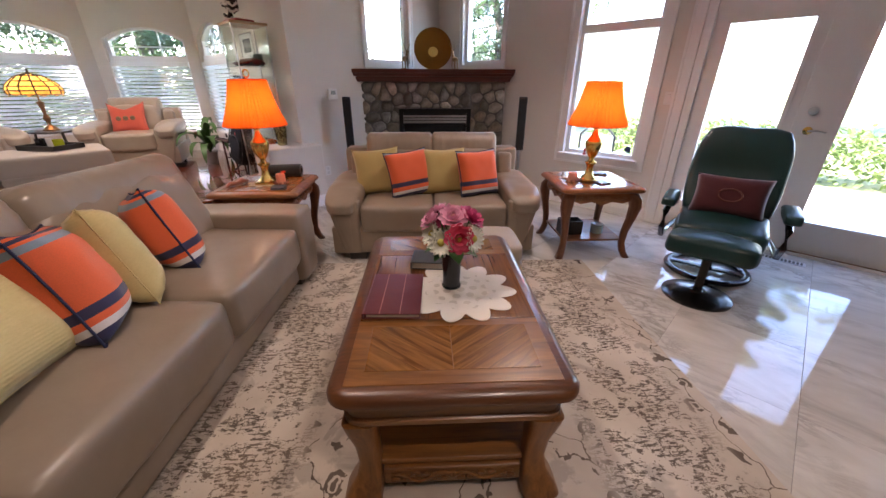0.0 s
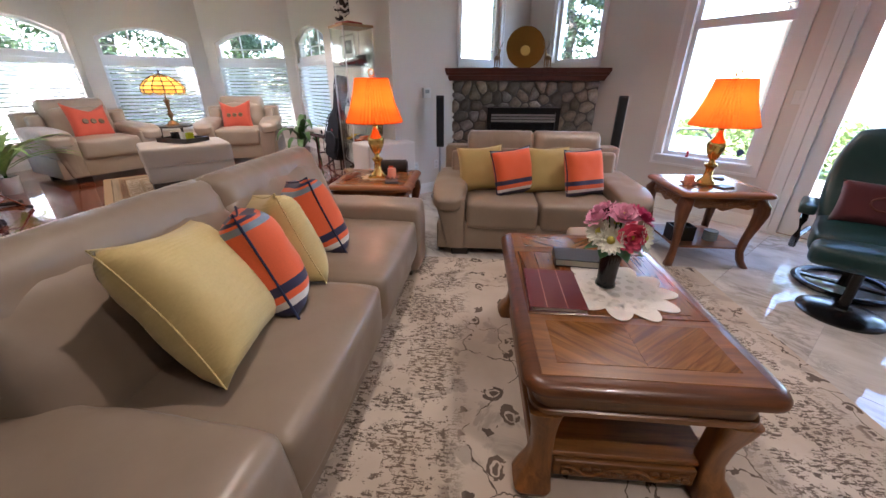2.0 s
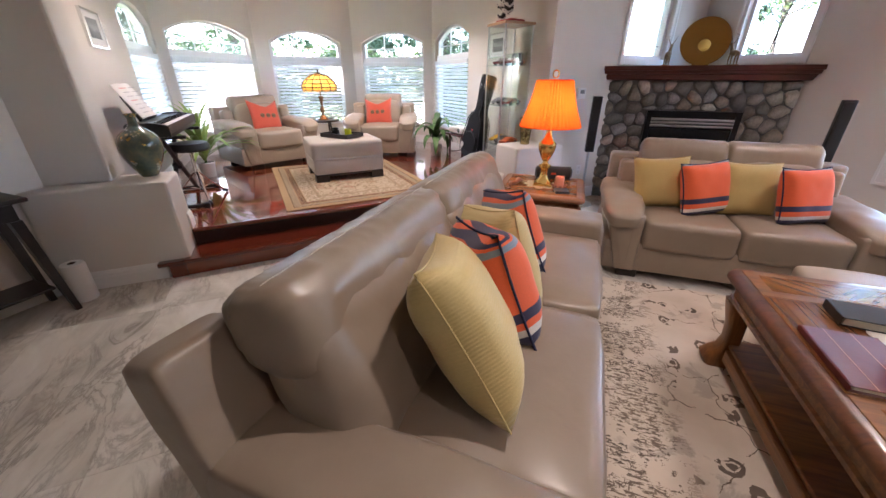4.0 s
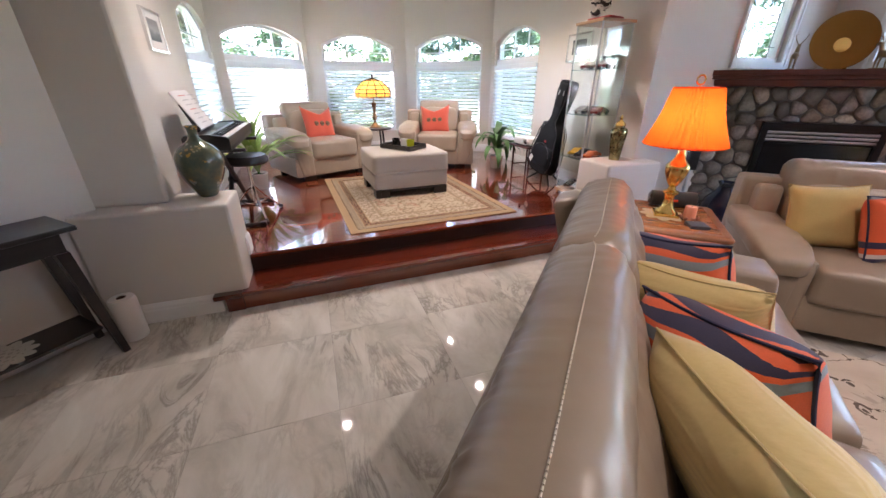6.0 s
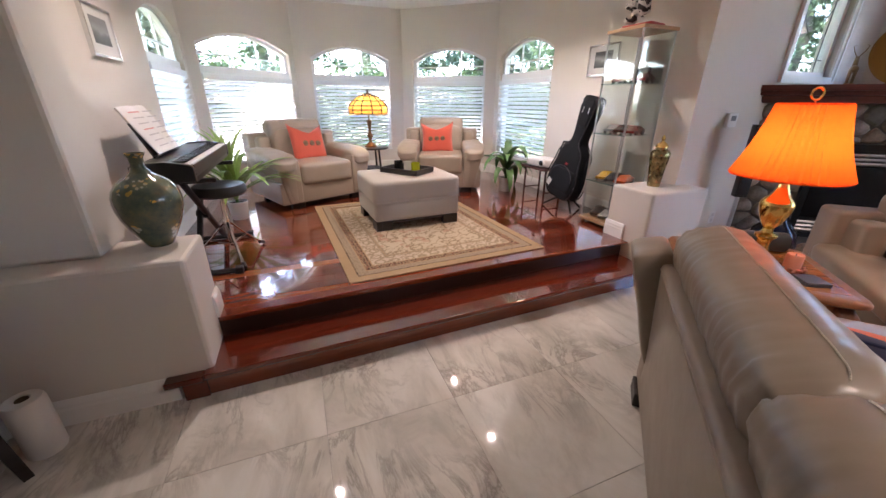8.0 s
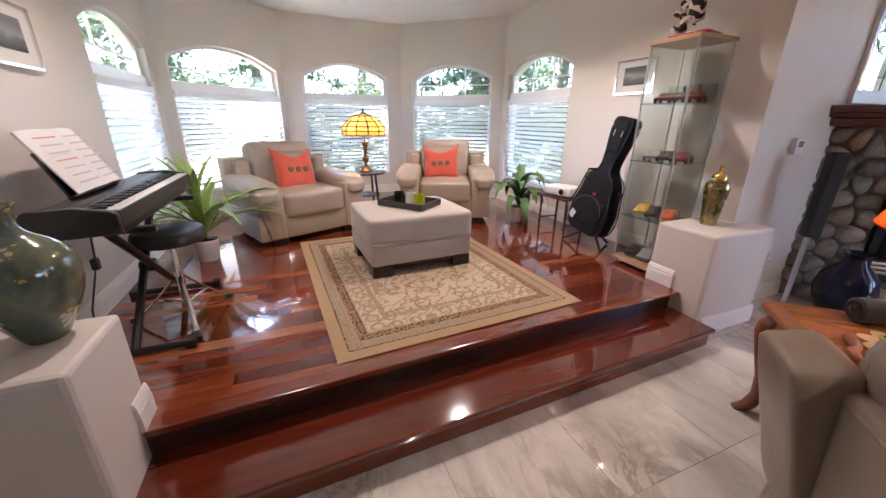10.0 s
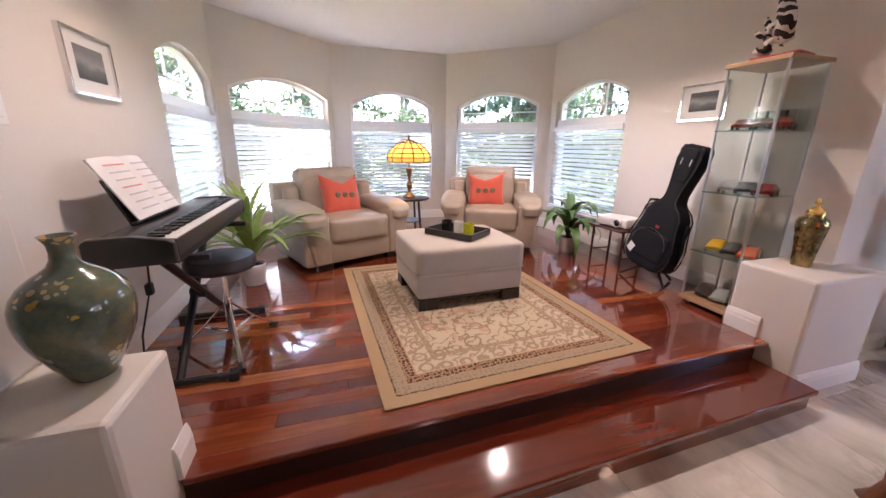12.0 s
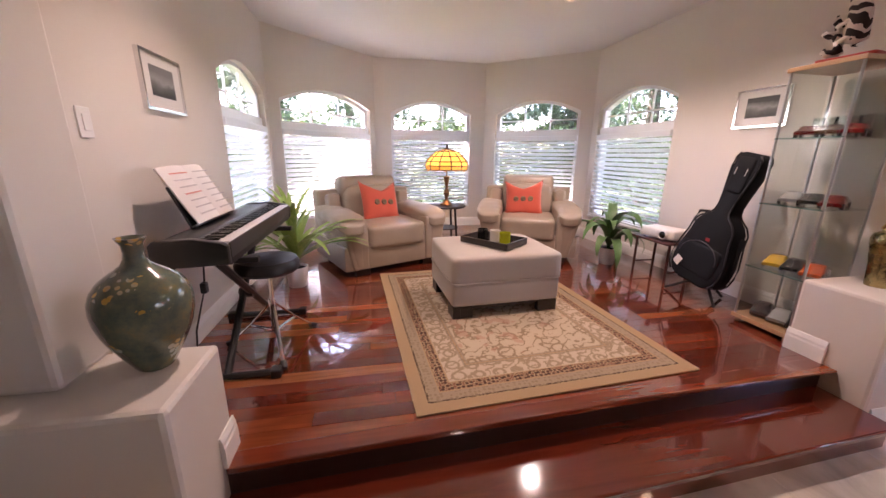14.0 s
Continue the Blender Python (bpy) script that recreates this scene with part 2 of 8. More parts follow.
def roll(w, d, h, seed=0.0, square=6, nx=120, na=40, ear=0.0):
    """A long padded headrest with rounded ends, gathered into pleats towards its seams."""
    bm = bmesh.new()
    rows = []
    for i in range(nx + 1):
        u = -math.cos(math.pi * i / nx)
        end = max(0.0, 1 - abs(u) ** square) ** 0.34
        end = max(end, 0.02)
        row = []
        for j in range(na):
            a = 2 * math.pi * j / na
            c, s = math.cos(a), math.sin(a)
            y = math.copysign(abs(c) ** 0.72, c) * d / 2
            z = math.copysign(abs(s) ** 0.66, s) * h / 2
            y -= 0.10 * d * max(0.0, -s)
            gather = abs(u) ** 3
            pleat = (1 - 2 * abs(noise.noise(Vector((u * 2.2 + seed, 2.6 * c, 2.6 * s + seed))))) * 0.014 * gather
            fold = (1 - 2.4 * abs(noise.noise(Vector((u * 4.5 + seed, 1.2 * c + 0.8 * u, 1.2 * s))))) * 0.003
            pucker = (1 - 2.6 * abs(noise.noise(Vector((u * w * 19 + seed + 0.6 * c, 0.7 * c, 0.7 * s))))) * 0.0055 * max(0.0, 0.35 * s + 0.75 * c) ** 1.5
            r = 1 + (pleat + fold + pucker) / (h / 2)
            swell = 1 + 0.05 * (1 - u * u)
            row.append(bm.verts.new((u * w / 2, y * r * end + ear * d * (1 - end), z * r * swell * (0.25 + 0.75 * end) + 0.5 * ear * h * (1 - end))))
        rows.append(row)
    for p, q in zip(rows, rows[1:]):
        for j in range(na):
            bm.faces.new((p[j], p[(j + 1) % na], q[(j + 1) % na], q[j]))
    bm.faces.new(rows[0][::-1])
    bm.faces.new(rows[-1])
    bmesh.ops.recalc_face_normals(bm, faces=bm.faces)
    seam = [row[na * 11 // 40].co + Vector((0, 0, 0.0015)) for row in rows[16:-16]]
    return bm, seam


def pillow(w, h, t, n=16, pinch=0.10, seed=0.0, dip=0.0):
    """A throw pillow in its own xz plane, pinched to pointed corners."""
    bm = bmesh.new()
    front, back = {}, {}
    for i in range(n + 1):
        for j in range(n + 1):
            u, v = 2 * i / n - 1, 2 * j / n - 1
            thick = t / 2 * max(0.0, (1 - u ** 4) * (1 - v ** 4)) ** 0.55
            k = 0.006 * noise.noise(Vector((u * 2.5 + seed, v * 2.5, seed)))
            x, z = u * (1 - pinch * (1 - v * v) * (abs(u) ** 3)) * w / 2, v * (1 - pinch * (1 - u * u) * (abs(v) ** 3)) * h / 2
            z -= dip * (1 - abs(u)) * max(0.0, v) ** 2
            front[i, j] = bm.verts.new((x, -thick + k, z))
            edge = i in (0, n) or j in (0, n)
            back[i, j] = front[i, j] if edge else bm.verts.new((x, thick + k, z))
    for i in range(n):
        for j in range(n):
            bm.faces.new((front[i, j], front[i + 1, j], front[i + 1, j + 1], front[i, j + 1]))
            quad = [back[i, j], back[i, j + 1], back[i + 1, j + 1], back[i + 1, j]]
            bm.faces.new(quad)
    return bm


# ---- walls, floors and openings ----
CEIL_Z = 2.68
PLAT = 0.27


def wall(name, p0, p1, z0=0.0, z1=CEIL_Z, thick=0.16, openings=(), material=PAINT, label="", n=12):
    """A wall whose room face runs from p0 to p1, with the room on its left. openings: (s0, s1, bottom, spring, rise)."""
    p0, p1 = Vector((*p0, 0)), Vector((*p1, 0))
    along = (p1 - p0).normalized()
    out = Vector((along.y, -along.x, 0)) * thick
    length = (p1 - p0).length
    bm = bmesh.new()

    def quad(*pts):
        bm.faces.new([bm.verts.new(p) for p in pts])

    def at(s, z, o=0):
        return p0 + along * s + Vector((0, 0, z)) + (out if o else Vector())

    def block(s0, s1, za0, za1, zb0, zb1):
        """from bottoms za to tops zb, at s0 and s1"""
        quad(at(s0, za0), at(s1, za1), at(s1, zb1), at(s0, zb0))
        quad(at(s0, za0, 1), at(s0, zb0, 1), at(s1, zb1, 1), at(s1, za1, 1))
        quad(at(s0, zb0), at(s1, zb1), at(s1, zb1, 1), at(s0, zb0, 1))
        quad(at(s0, za0), at(s0, za0, 1), at(s1, za1, 1), at(s1, za1))

    s = 0.0
    for s0, s1, zb, zs, rise in sorted(openings):
        block(s, s0, z0, z0, z1, z1)
        if zb > z0 + 0.01:
            block(s0, s1, z0, z0, zb, zb)
        cuts = n if rise else 1
        top = [zs + rise * (1 - (2 * i / cuts - 1) ** 2) for i in range(cuts + 1)] if rise else [zs, zs]
        for i in range(cuts):
            a, b = s0 + (s1 - s0) * i / cuts, s0 + (s1 - s0) * (i + 1) / cuts
            block(a, b, top[i], top[i + 1], z1, z1)
        for e in (s0, s1):
            quad(at(e, zb), at(e, zs), at(e, zs, 1), at(e, zb, 1))
        s = s1
    block(s, length, z0, z0, z1, z1)
    for e in (0, length):
        quad(at(e, z0), at(e, z1), at(e, z1, 1), at(e, z0, 1))
    ob = part(name, bm, material)
    return tagged(ob, label or "smooth warm off-white painted wall", "wall", kind="structure")


def on_wall(p0, p1, s):
    """A pose on a wall's room face: x along it, y into the wall, z up."""
    p0, p1 = Vector((*p0, 0)), Vector((*p1, 0))
    a = (p1 - p0).normalized()
    c = p0 + a * s
    return pose(c.x, c.y, 0, 0, 0, math.degrees(math.atan2(a.y, a.x)))


C12, C23, C34, C45 = (-7.08, -1.96), (-8.25, -0.81), (-8.25, 0.84), (-7.22, 2.02)
WEST_X, NORTH_Y, EAST_X, SOUTH_Y = -3.98, 4.25, 3.4, -3.6
ARCH_SPRING, ARCH_RISE, SILL_Z, BAR_Z = 1.965, 0.165, 0.58, 1.685

# platform room
SW0 = (-3.98, -1.96)
NW1 = (WEST_X, 2.02)


def dist(a, b):
    return math.hypot(b[0] - a[0], b[1] - a[1])


# walking round the room anticlockwise keeps it on the left, so these walls run clockwise seen from outside
WALLS = {
    "wall_south": (C12, SW0, 0.0, [(0.13, 1.33)]),
    "wall_bay_southwest": (C23, C12, 0.0, [(0.10, 1.50)]),
    "wall_bay_west": (C34, C23, 0.0, [(0.22, 1.42)]),
    "wall_bay_northwest": (C45, C34, 0.0, [(0.165, 1.38)]),
    "wall_north": (NW1, C45, 0.0, [(1.87, 3.12)]),
}
for nm, (a, b, z0, spans) in WALLS.items():
    wall(nm, a, b, z0, CEIL_Z, 0.16, [(s0, s1, SILL_Z, ARCH_SPRING, ARCH_RISE) for s0, s1 in spans])

# living room
wall("wall_living_west", (WEST_X, NORTH_Y), (WEST_X, 2.18), 0, CEIL_Z, 0.16, [(NORTH_Y - 3.68, NORTH_Y - 3.01, 1.58, 2.36, 0)])
wall("wall_living_north", (EAST_X, NORTH_Y), (WEST_X, NORTH_Y), 0, CEIL_Z, 0.16,
     [(EAST_X + 2.88, EAST_X + 3.52, 1.58, 2.36, 0), (EAST_X + 1.09, EAST_X + 1.89, 0.60, 2.30, 0), (EAST_X - 1.0, EAST_X + 0.78, 0.0, 2.08, 0)])
wall("wall_living_east", (EAST_X, SOUTH_Y), (EAST_X, NORTH_Y))
wall("wall_living_south", (-2.26, SOUTH_Y), (EAST_X, SOUTH_Y))
wall("wall_diagonal", (-3.72, -2.14), (-2.26, SOUTH_Y))


def block_structure(name, lo, hi, label, category="wall", material=PAINT, bevel=0.018):
    return tagged(part(name, box(lo, hi, bevel), material), label, category, kind="structure")


block_structure("half_wall_south", (-3.97, -2.24, 0), (-3.60, -1.46, 0.712), "low off-white half wall beside the steps", "half wall")
block_structure("half_wall_north", (-4.20, 1.555, 0), (-3.79, 2.17, 0.706), "low off-white half wall beside the steps", "half wall")
block_structure("pillar", (-4.02, -2.24, 0.7125), (-3.74, -1.79, CEIL_Z), "off-white painted pillar standing on the half wall", "pillar")
block_structure("ceiling", (-8.6, -3.9, CEIL_Z), (3.7, 4.6, CEIL_Z + 0.12), "plain matte white painted ceiling", "ceiling", CEIL, 0)

# ---- floor bed, platform and steps ----
GROUT = mat("grey_grout", (0.42, 0.41, 0.39), 0.7)
floor = tagged(part("floor", box((-4.0, -3.7, -0.12), (3.5, 4.35, -0.011)), GROUT), "polished grey-veined white marble tile floor", "floor", kind="structure")


def plank_wood(name, axis):
    m = mat(name, (0.2, 0.05, 0.02), 0.12, coat=1.0)
    m.node_tree.nodes["Principled BSDF"].inputs["Coat Roughness"].default_value = 0.035
    n = Nodes(m)
    v = n.coords((1, 1, 1))
    s = (14, 1.0, 14) if axis == "Y" else (1.0, 14, 14)
    mp = n.node("ShaderNodeMapping")
    mp.inputs["Scale"].default_value = s
    n.link(v, mp.inputs["Vector"])
    shift = n.node("ShaderNodeVectorMath")
    shift.operation = "ADD"
    n.link(mp.outputs[0], shift.inputs[0])
    rnd = n.random()
    comb = n.t.nodes.new("ShaderNodeCombineXYZ")
    n.link(n.math("MULTIPLY", rnd, 40.0), comb.inputs[0])
    n.link(n.math("MULTIPLY", rnd, 23.0), comb.inputs[1])
    n.link(comb.outputs[0], shift.inputs[1])
    g = n.noise(shift.outputs[0], 1.3, 6, 0.6, 1.0)
    tone = n.ramp(rnd, [(0.0, (0.105, 0.016, 0.007)), (0.45, (0.175, 0.031, 0.012)), (0.8, (0.26, 0.062, 0.021)), (1.0, (0.40, 0.14, 0.055))])
    dark = n.mix(0.45, tone, (0.05, 0.010, 0.005))
    n.color(n.mix(n.ramp(g, [(0.35, (0, 0, 0)), (0.62, (1, 1, 1))]), dark, tone))
    n.rough(n.noise(v, 12, 3), 0.08, 0.14)
    n.bump(n.noise(n.world((1.0, 0.35, 1.0)), 9.0, 2), 0.13, 0.004)
    return m


PLANK = plank_wood("cherry_plank", "Y")
PLANK_DARK = mat("plank_joint", (0.03, 0.008, 0.004), 0.5)
# the platform's bed lies 12 mm under its boards
UP0, UP1 = (-3.845, -1.455), (-3.975, 1.55)      # upper nosing
LO0, LO1 = (-3.545, -1.50), (-3.655, 1.55)    # lower nosing
bm = bmesh.new()
foot = [(UP0[0] - 0.02, UP0[1]), (UP1[0] - 0.02, UP1[1]), (-4.0, 2.02), C45, C34, C23, C12, (-4.0, -1.96)]
lower = [bm.verts.new((x, y, 0.0)) for x, y in foot]
upper = [bm.verts.new((x, y, PLAT - 0.013)) for x, y in foot]
bm.faces.new(lower[::-1])
bm.faces.new(upper)
for i in range(len(foot)):
    j = (i + 1) % len(foot)
    bm.faces.new((lower[i], lower[j], upper[j], upper[i]))
platform = tagged(part("platform_floor", bm, PLANK_DARK), "glossy red cherry hardwood plank floor of the raised platform", "floor", kind="structure")


def slanted(p0, p1, depth, z0, z1, ext=0.0, bevel=0.008, miter=0.0):
    """A board whose front edge runs from p0 to p1 and reaches depth towards -x."""
    bm = bmesh.new()
    a = [(p0[0], p0[1]), (p1[0], p1[1]), (p1[0] - depth, p1[1] + miter), (p0[0] - depth, p0[1] - miter)]
    lo = [bm.verts.new((x, y, z0)) for x, y in a]
    hi = [bm.verts.new((x, y, z1)) for x, y in a]
    bm.faces.new(lo[::-1])
    bm.faces.new(hi)
    for i in range(4):
        bm.faces.new((lo[i], lo[(i + 1) % 4], hi[(i + 1) % 4], hi[i]))
    if bevel:
        bmesh.ops.bevel(bm, geom=bm.edges[:], offset=bevel, segments=3, profile=0.5, affect="EDGES")
    return bm


STEP_WOOD = plank_wood("cherry_step", "Y")
steps = thing("steps", pose(0, 0, 0), "two glossy dark cherry wood steps up to the platform", "steps", kind="structure")
part("riser", slanted((LO0[0] - 0.03, LO0[1]), (LO1[0] - 0.03, LO1[1]), 0.02, 0, 0.105, bevel=0.002), STEP_WOOD, steps)
part("riser", slanted((UP0[0] - 0.03, UP0[1]), (UP1[0] - 0.03, UP1[1]), 0.02, 0.135, PLAT - 0.03, bevel=0.002), STEP_WOOD, steps)
part("tread", slanted(LO0, LO1, 0.36, 0.105, 0.135), STEP_WOOD, steps)
part("nosing", slanted(UP0, UP1, 0.09, PLAT - 0.032, PLAT), STEP_WOOD, steps)
part("end_cap", box((-3.60, -1.60, 0), (-3.56, -1.495, 0.105), 0.004), STEP_WOOD, steps)
part("end_cap", slanted((-3.535, -1.66), (-3.535, -1.499), 0.063, 0.105, 0.136, bevel=0.006, miter=0.0), STEP_WOOD, steps)


def baseboard(p0, p1, z, h=0.13, t=0.016, name="baseboard"):
    """Moulded white baseboard along a wall's room face, with the room on the left of p0 to p1."""
    prof = [(0, 0), (t, 0), (t, h * 0.62), (t * 0.8, h * 0.70), (t * 0.8, h * 0.80), (t * 0.45, h * 0.95), (t * 0.3, h), (0, h)]
    length = dist(p0, p1)
    bm = bmesh.new()
    a = [bm.verts.new((0, y, zz)) for y, zz in prof]
    b = [bm.verts.new((length, y, zz)) for y, zz in prof]
    bm.faces.new(a)
    bm.faces.new(b[::-1])
    for i in range(len(prof)):
        j = (i + 1) % len(prof)
        bm.faces.new((a[i], b[i], b[j], a[j]))
    m = on_wall(p0, p1, 0)
    m = Matrix.Translation((0, 0, z)) @ m
    return tagged(part(name, bm, TRIM, m=m), "moulded white painted baseboard", "baseboard", kind="structure")


for a, b in ((C12, SW0), (C23, C12), (C34, C23), (C45, C34), ((-4.20, 2.02), C45)):
    baseboard(a, b, PLAT)
baseboard((-3.60, -1.62), (-3.60, -2.20), 0)
baseboard((-3.972, -1.46), (-3.845, -1.46), PLAT)
baseboard((-4.0, 1.555), (-4.20, 1.555), PLAT)
baseboard((-3.79, 2.17), (-3.79, 1.60), 0)
baseboard((WEST_X, 2.9), (WEST_X, 2.18), 0)
baseboard((-0.88, NORTH_Y), (-2.7, NORTH_Y), 0)
baseboard((EAST_X, NORTH_Y), (1.1, NORTH_Y), 0)
baseboard((-3.66, -2.2), (-2.26, SOUTH_Y), 0)


# ---- windows ----
def outline(w, zb, zs, rise, inset, n=12):
    x = w / 2 - inset
    pts = [(-x, zb + inset), (x, zb + inset)]
    if rise:
        pts += [(x * (1 - 2 * i / n), zs - inset * 0.6 + rise * (1 - (1 - 2 * i / n) ** 2)) for i in range(n + 1)]
    else:
        pts += [(x, zs - inset), (-x, zs - inset)]
    return pts


def ring(outer, inner, y0, y1):
    bm = bmesh.new()
    n = len(outer)
    vs = [[bm.verts.new((x, y, z)) for x, z in line] for y in (y0, y1) for line in (outer, inner)]
    fo, fi, bo, bi = vs
    for i in range(n):
        j = (i + 1) % n
        bm.faces.new((fo[i], fo[j], fi[j], fi[i]))
        bm.faces.new((bo[i], bi[i], bi[j], bo[j]))
        bm.faces.new((fo[i], bo[i], bo[j], fo[j]))
        bm.faces.new((fi[i], fi[j], bi[j], bi[i]))
    return bm


def plate(pts, y0, y1):
    bm = bmesh.new()
    add_prism(bm, pts, y1 - y0, Matrix.Translation((0, y0, 0)))
    return bm


def pane(name, pts, y, parent):
    ob = part(name, plate(pts, y - 0.003, y + 0.003), PANE, parent)
    ob.visible_shadow = False
    return ob


def arched_window(name, p0, p1, s0, s1):
    w = s1 - s0
    win = thing(name, on_wall(p0, p1, (s0 + s1) / 2), "tall white vinyl window with an arched divided top light", "window", kind="structure")
    part("window_frame", ring(outline(w, SILL_Z, ARCH_SPRING, ARCH_RISE, 0.001), outline(w, SILL_Z, ARCH_SPRING, ARCH_RISE, 0.05), -0.13, -0.055), VINYL, win)
    part("transom", box((-w / 2 + 0.001, -0.13, BAR_Z - 0.04), (w / 2 - 0.001, -0.035, BAR_Z + 0.045), 0.006), VINYL, win)
    x = w / 2 - 0.05
    pane("pane", [(-x, SILL_Z + 0.05), (x, SILL_Z + 0.05), (x, BAR_Z - 0.04), (-x, BAR_Z - 0.04)], -0.10, win)
    top = outline(w, SILL_Z, ARCH_SPRING, ARCH_RISE, 0.05)[2:]
    pane("pane", [(-x, BAR_Z + 0.045), (x, BAR_Z + 0.045)] + top, -0.10, win)
    for fx in (-1 / 3, 1 / 3):
        zt = ARCH_SPRING - 0.03 + ARCH_RISE * (1 - fx * fx)
        part("muntin", box((fx * x - 0.009, -0.108, BAR_Z + 0.04), (fx * x + 0.009, -0.09, zt)), VINYL, win)
    part("muntin", box((-x, -0.107, 1.855), (x, -0.091, 1.872)), VINYL, win)
    part("window_sill", box((-w / 2 + 0.001, -0.13, SILL_Z - 0.0), (w / 2 - 0.001, 0.02, SILL_Z + 0.022), 0.005), VINYL, win)
    return win


SLAT_MESH = {}


def blind(p0, p1, s0, s1, tilt, label):
    """Venetian blind over the lower light: a headrail, slats, a bottom rail and two ladder cords."""
    w = s1 - s0 - 0.03
    ob = thing("venetian_blind", on_wall(p0, p1, (s0 + s1) / 2) @ pose(0, -0.012, 0), label, "blind", "window blinds")
    part("headrail", box((-w / 2, -0.02, BAR_Z - 0.105), (w / 2, 0.024, BAR_Z - 0.042), 0.004), SLAT, ob)
    z = BAR_Z - 0.135
    key = round(w, 3)
    if key not in SLAT_MESH:
        bm = bmesh.new()
        rows = []
        for k in range(5):
            u = k / 4 - 0.5
            rows.append([bm.verts.new((x, u * 0.06, 0.005 * (1 - 4 * u * u) + o)) for x in (-w / 2, w / 2) for o in (0, 0.0025)])
        for a, b in zip(rows, rows[1:]):
            bm.faces.new((a[0], a[2], b[2], b[0]))
            bm.faces.new((a[1], b[1], b[3], a[3]))
        bm.faces.new((rows[0][0], rows[0][1], rows[0][3], rows[0][2]))
        bm.faces.new((rows[-1][0], rows[-1][2], rows[-1][3], rows[-1][1]))
        me = bpy.data.meshes.new("slat")
        bmesh.ops.recalc_face_normals(bm, faces=bm.faces)
        bm.to_mesh(me)
        bm.free()
        me.materials.append(SLAT)
        SLAT_MESH[key] = me
    while z > SILL_Z + 0.07:
        slat = new("slat", SLAT_MESH[key])
        slat.parent, slat.matrix_basis = ob, pose(0, 0, z, tilt + random.uniform(-2, 2), random.uniform(-0.15, 0.15), 0)
        z -= 0.053
    part("bottom_rail", box((-w / 2, -0.022, SILL_Z + 0.026), (w / 2, 0.022, SILL_Z + 0.046), 0.004), SLAT, ob)
    for x in (-w * 0.3, w * 0.3):
        part("ladder_cord", box((x - 0.0015, 0.025, SILL_Z + 0.04), (x + 0.0015, 0.027, BAR_Z - 0.1)), SLAT, ob)
    return ob


k = 0
for nm, tilt in (("wall_south", 44), ("wall_bay_southwest", 44), ("wall_bay_west", 36), ("wall_bay_northwest", 36), ("wall_north", 38)):
    a, b, _, spans = WALLS[nm]
    for s0, s1 in spans:
        k += 1
        arched_window("window_%d" % k, a, b, s0, s1)
        blind(a, b, s0, s1, tilt, "lowered white venetian blind with half-tilted slats")

LEAD = mat("lead_came", (0.10, 0.11, 0.12), 0.4, 0.6)


def casing(w, zb, zt, parent, t=0.09, bottom=True):
    """Moulded white casing round an opening."""
    outer = [(-w / 2 - t, zb - (t if bottom else 0)), (w / 2 + t, zb - (t if bottom else 0)), (w / 2 + t, zt + t), (-w / 2 - t, zt + t)]
    inner = [(-w / 2, zb), (w / 2, zb), (w / 2, zt), (-w / 2, zt)]
    part("casing", ring(outer, inner, 0.001, 0.018), TRIM, parent)
    step = lambda pts, d: [(x + (d if x < 0 else -d), z + (d if z == pts[0][1] else -d)) for x, z in pts]
    part("casing_bead", ring(step(outer, 0.0), step(outer, 0.022), 0.018, 0.027), TRIM, parent)


def leaded_window(name, p0, p1, s0, s1, zb, zt):
    w = s1 - s0
    win = thing(name, on_wall(p0, p1, (s0 + s1) / 2), "small white-cased window with a leaded glass pattern", "window", kind="structure")
    casing(w, zb, zt, win, 0.06)
    part("window_frame", ring(outline(w, zb, zt, 0, 0.001), outline(w, zb, zt, 0, 0.04), -0.12, -0.04), VINYL, win)
    x = w / 2 - 0.04
    pane("pane", [(-x, zb + 0.04), (x, zb + 0.04), (x, zt - 0.04), (-x, zt - 0.04)], -0.08, win)
    z0, z1 = zb + 0.04, zt - 0.04
    h = z1 - z0
    lines = [[(-x * 0.72, z0), (-x * 0.72, z1)], [(x * 0.72, z0), (x * 0.72, z1)], [(-x, z0 + 0.1), (x, z0 + 0.1)],
             [(-x, z1 - 0.10), (-x * 0.3, z1 - 0.22), (0, z1 - 0.10), (x * 0.3, z1 - 0.22), (x, z1 - 0.10)],
             [(0, z1 - 0.16), (0.06, z1 - 0.24), (0, z1 - 0.34), (-0.06, z1 - 0.24), (0, z1 - 0.16)],
             [(-x * 0.72, z1 - 0.2), (-x * 0.3, z1 - 0.36), (0, z1 - 0.44), (x * 0.3, z1 - 0.36), (x * 0.72, z1 - 0.2)],
             [(0, z1), (0, z1 - 0.16)]]
    for pts in lines:
        part("lead_came", tube([(a, -0.075, b) for a, b in pts], 0.0045, 6), LEAD, win)
    return win


WW0, WW1 = (WEST_X, NORTH_Y), (WEST_X, 2.18)
WN0, WN1 = (EAST_X, NORTH_Y), (WEST_X, NORTH_Y)
leaded_window("window_6", WW0, WW1, NORTH_Y - 3.68, NORTH_Y - 3.01, 1.58, 2.36)
leaded_window("window_7", WN0, WN1, EAST_X + 2.88, EAST_X + 3.52, 1.58, 2.36)

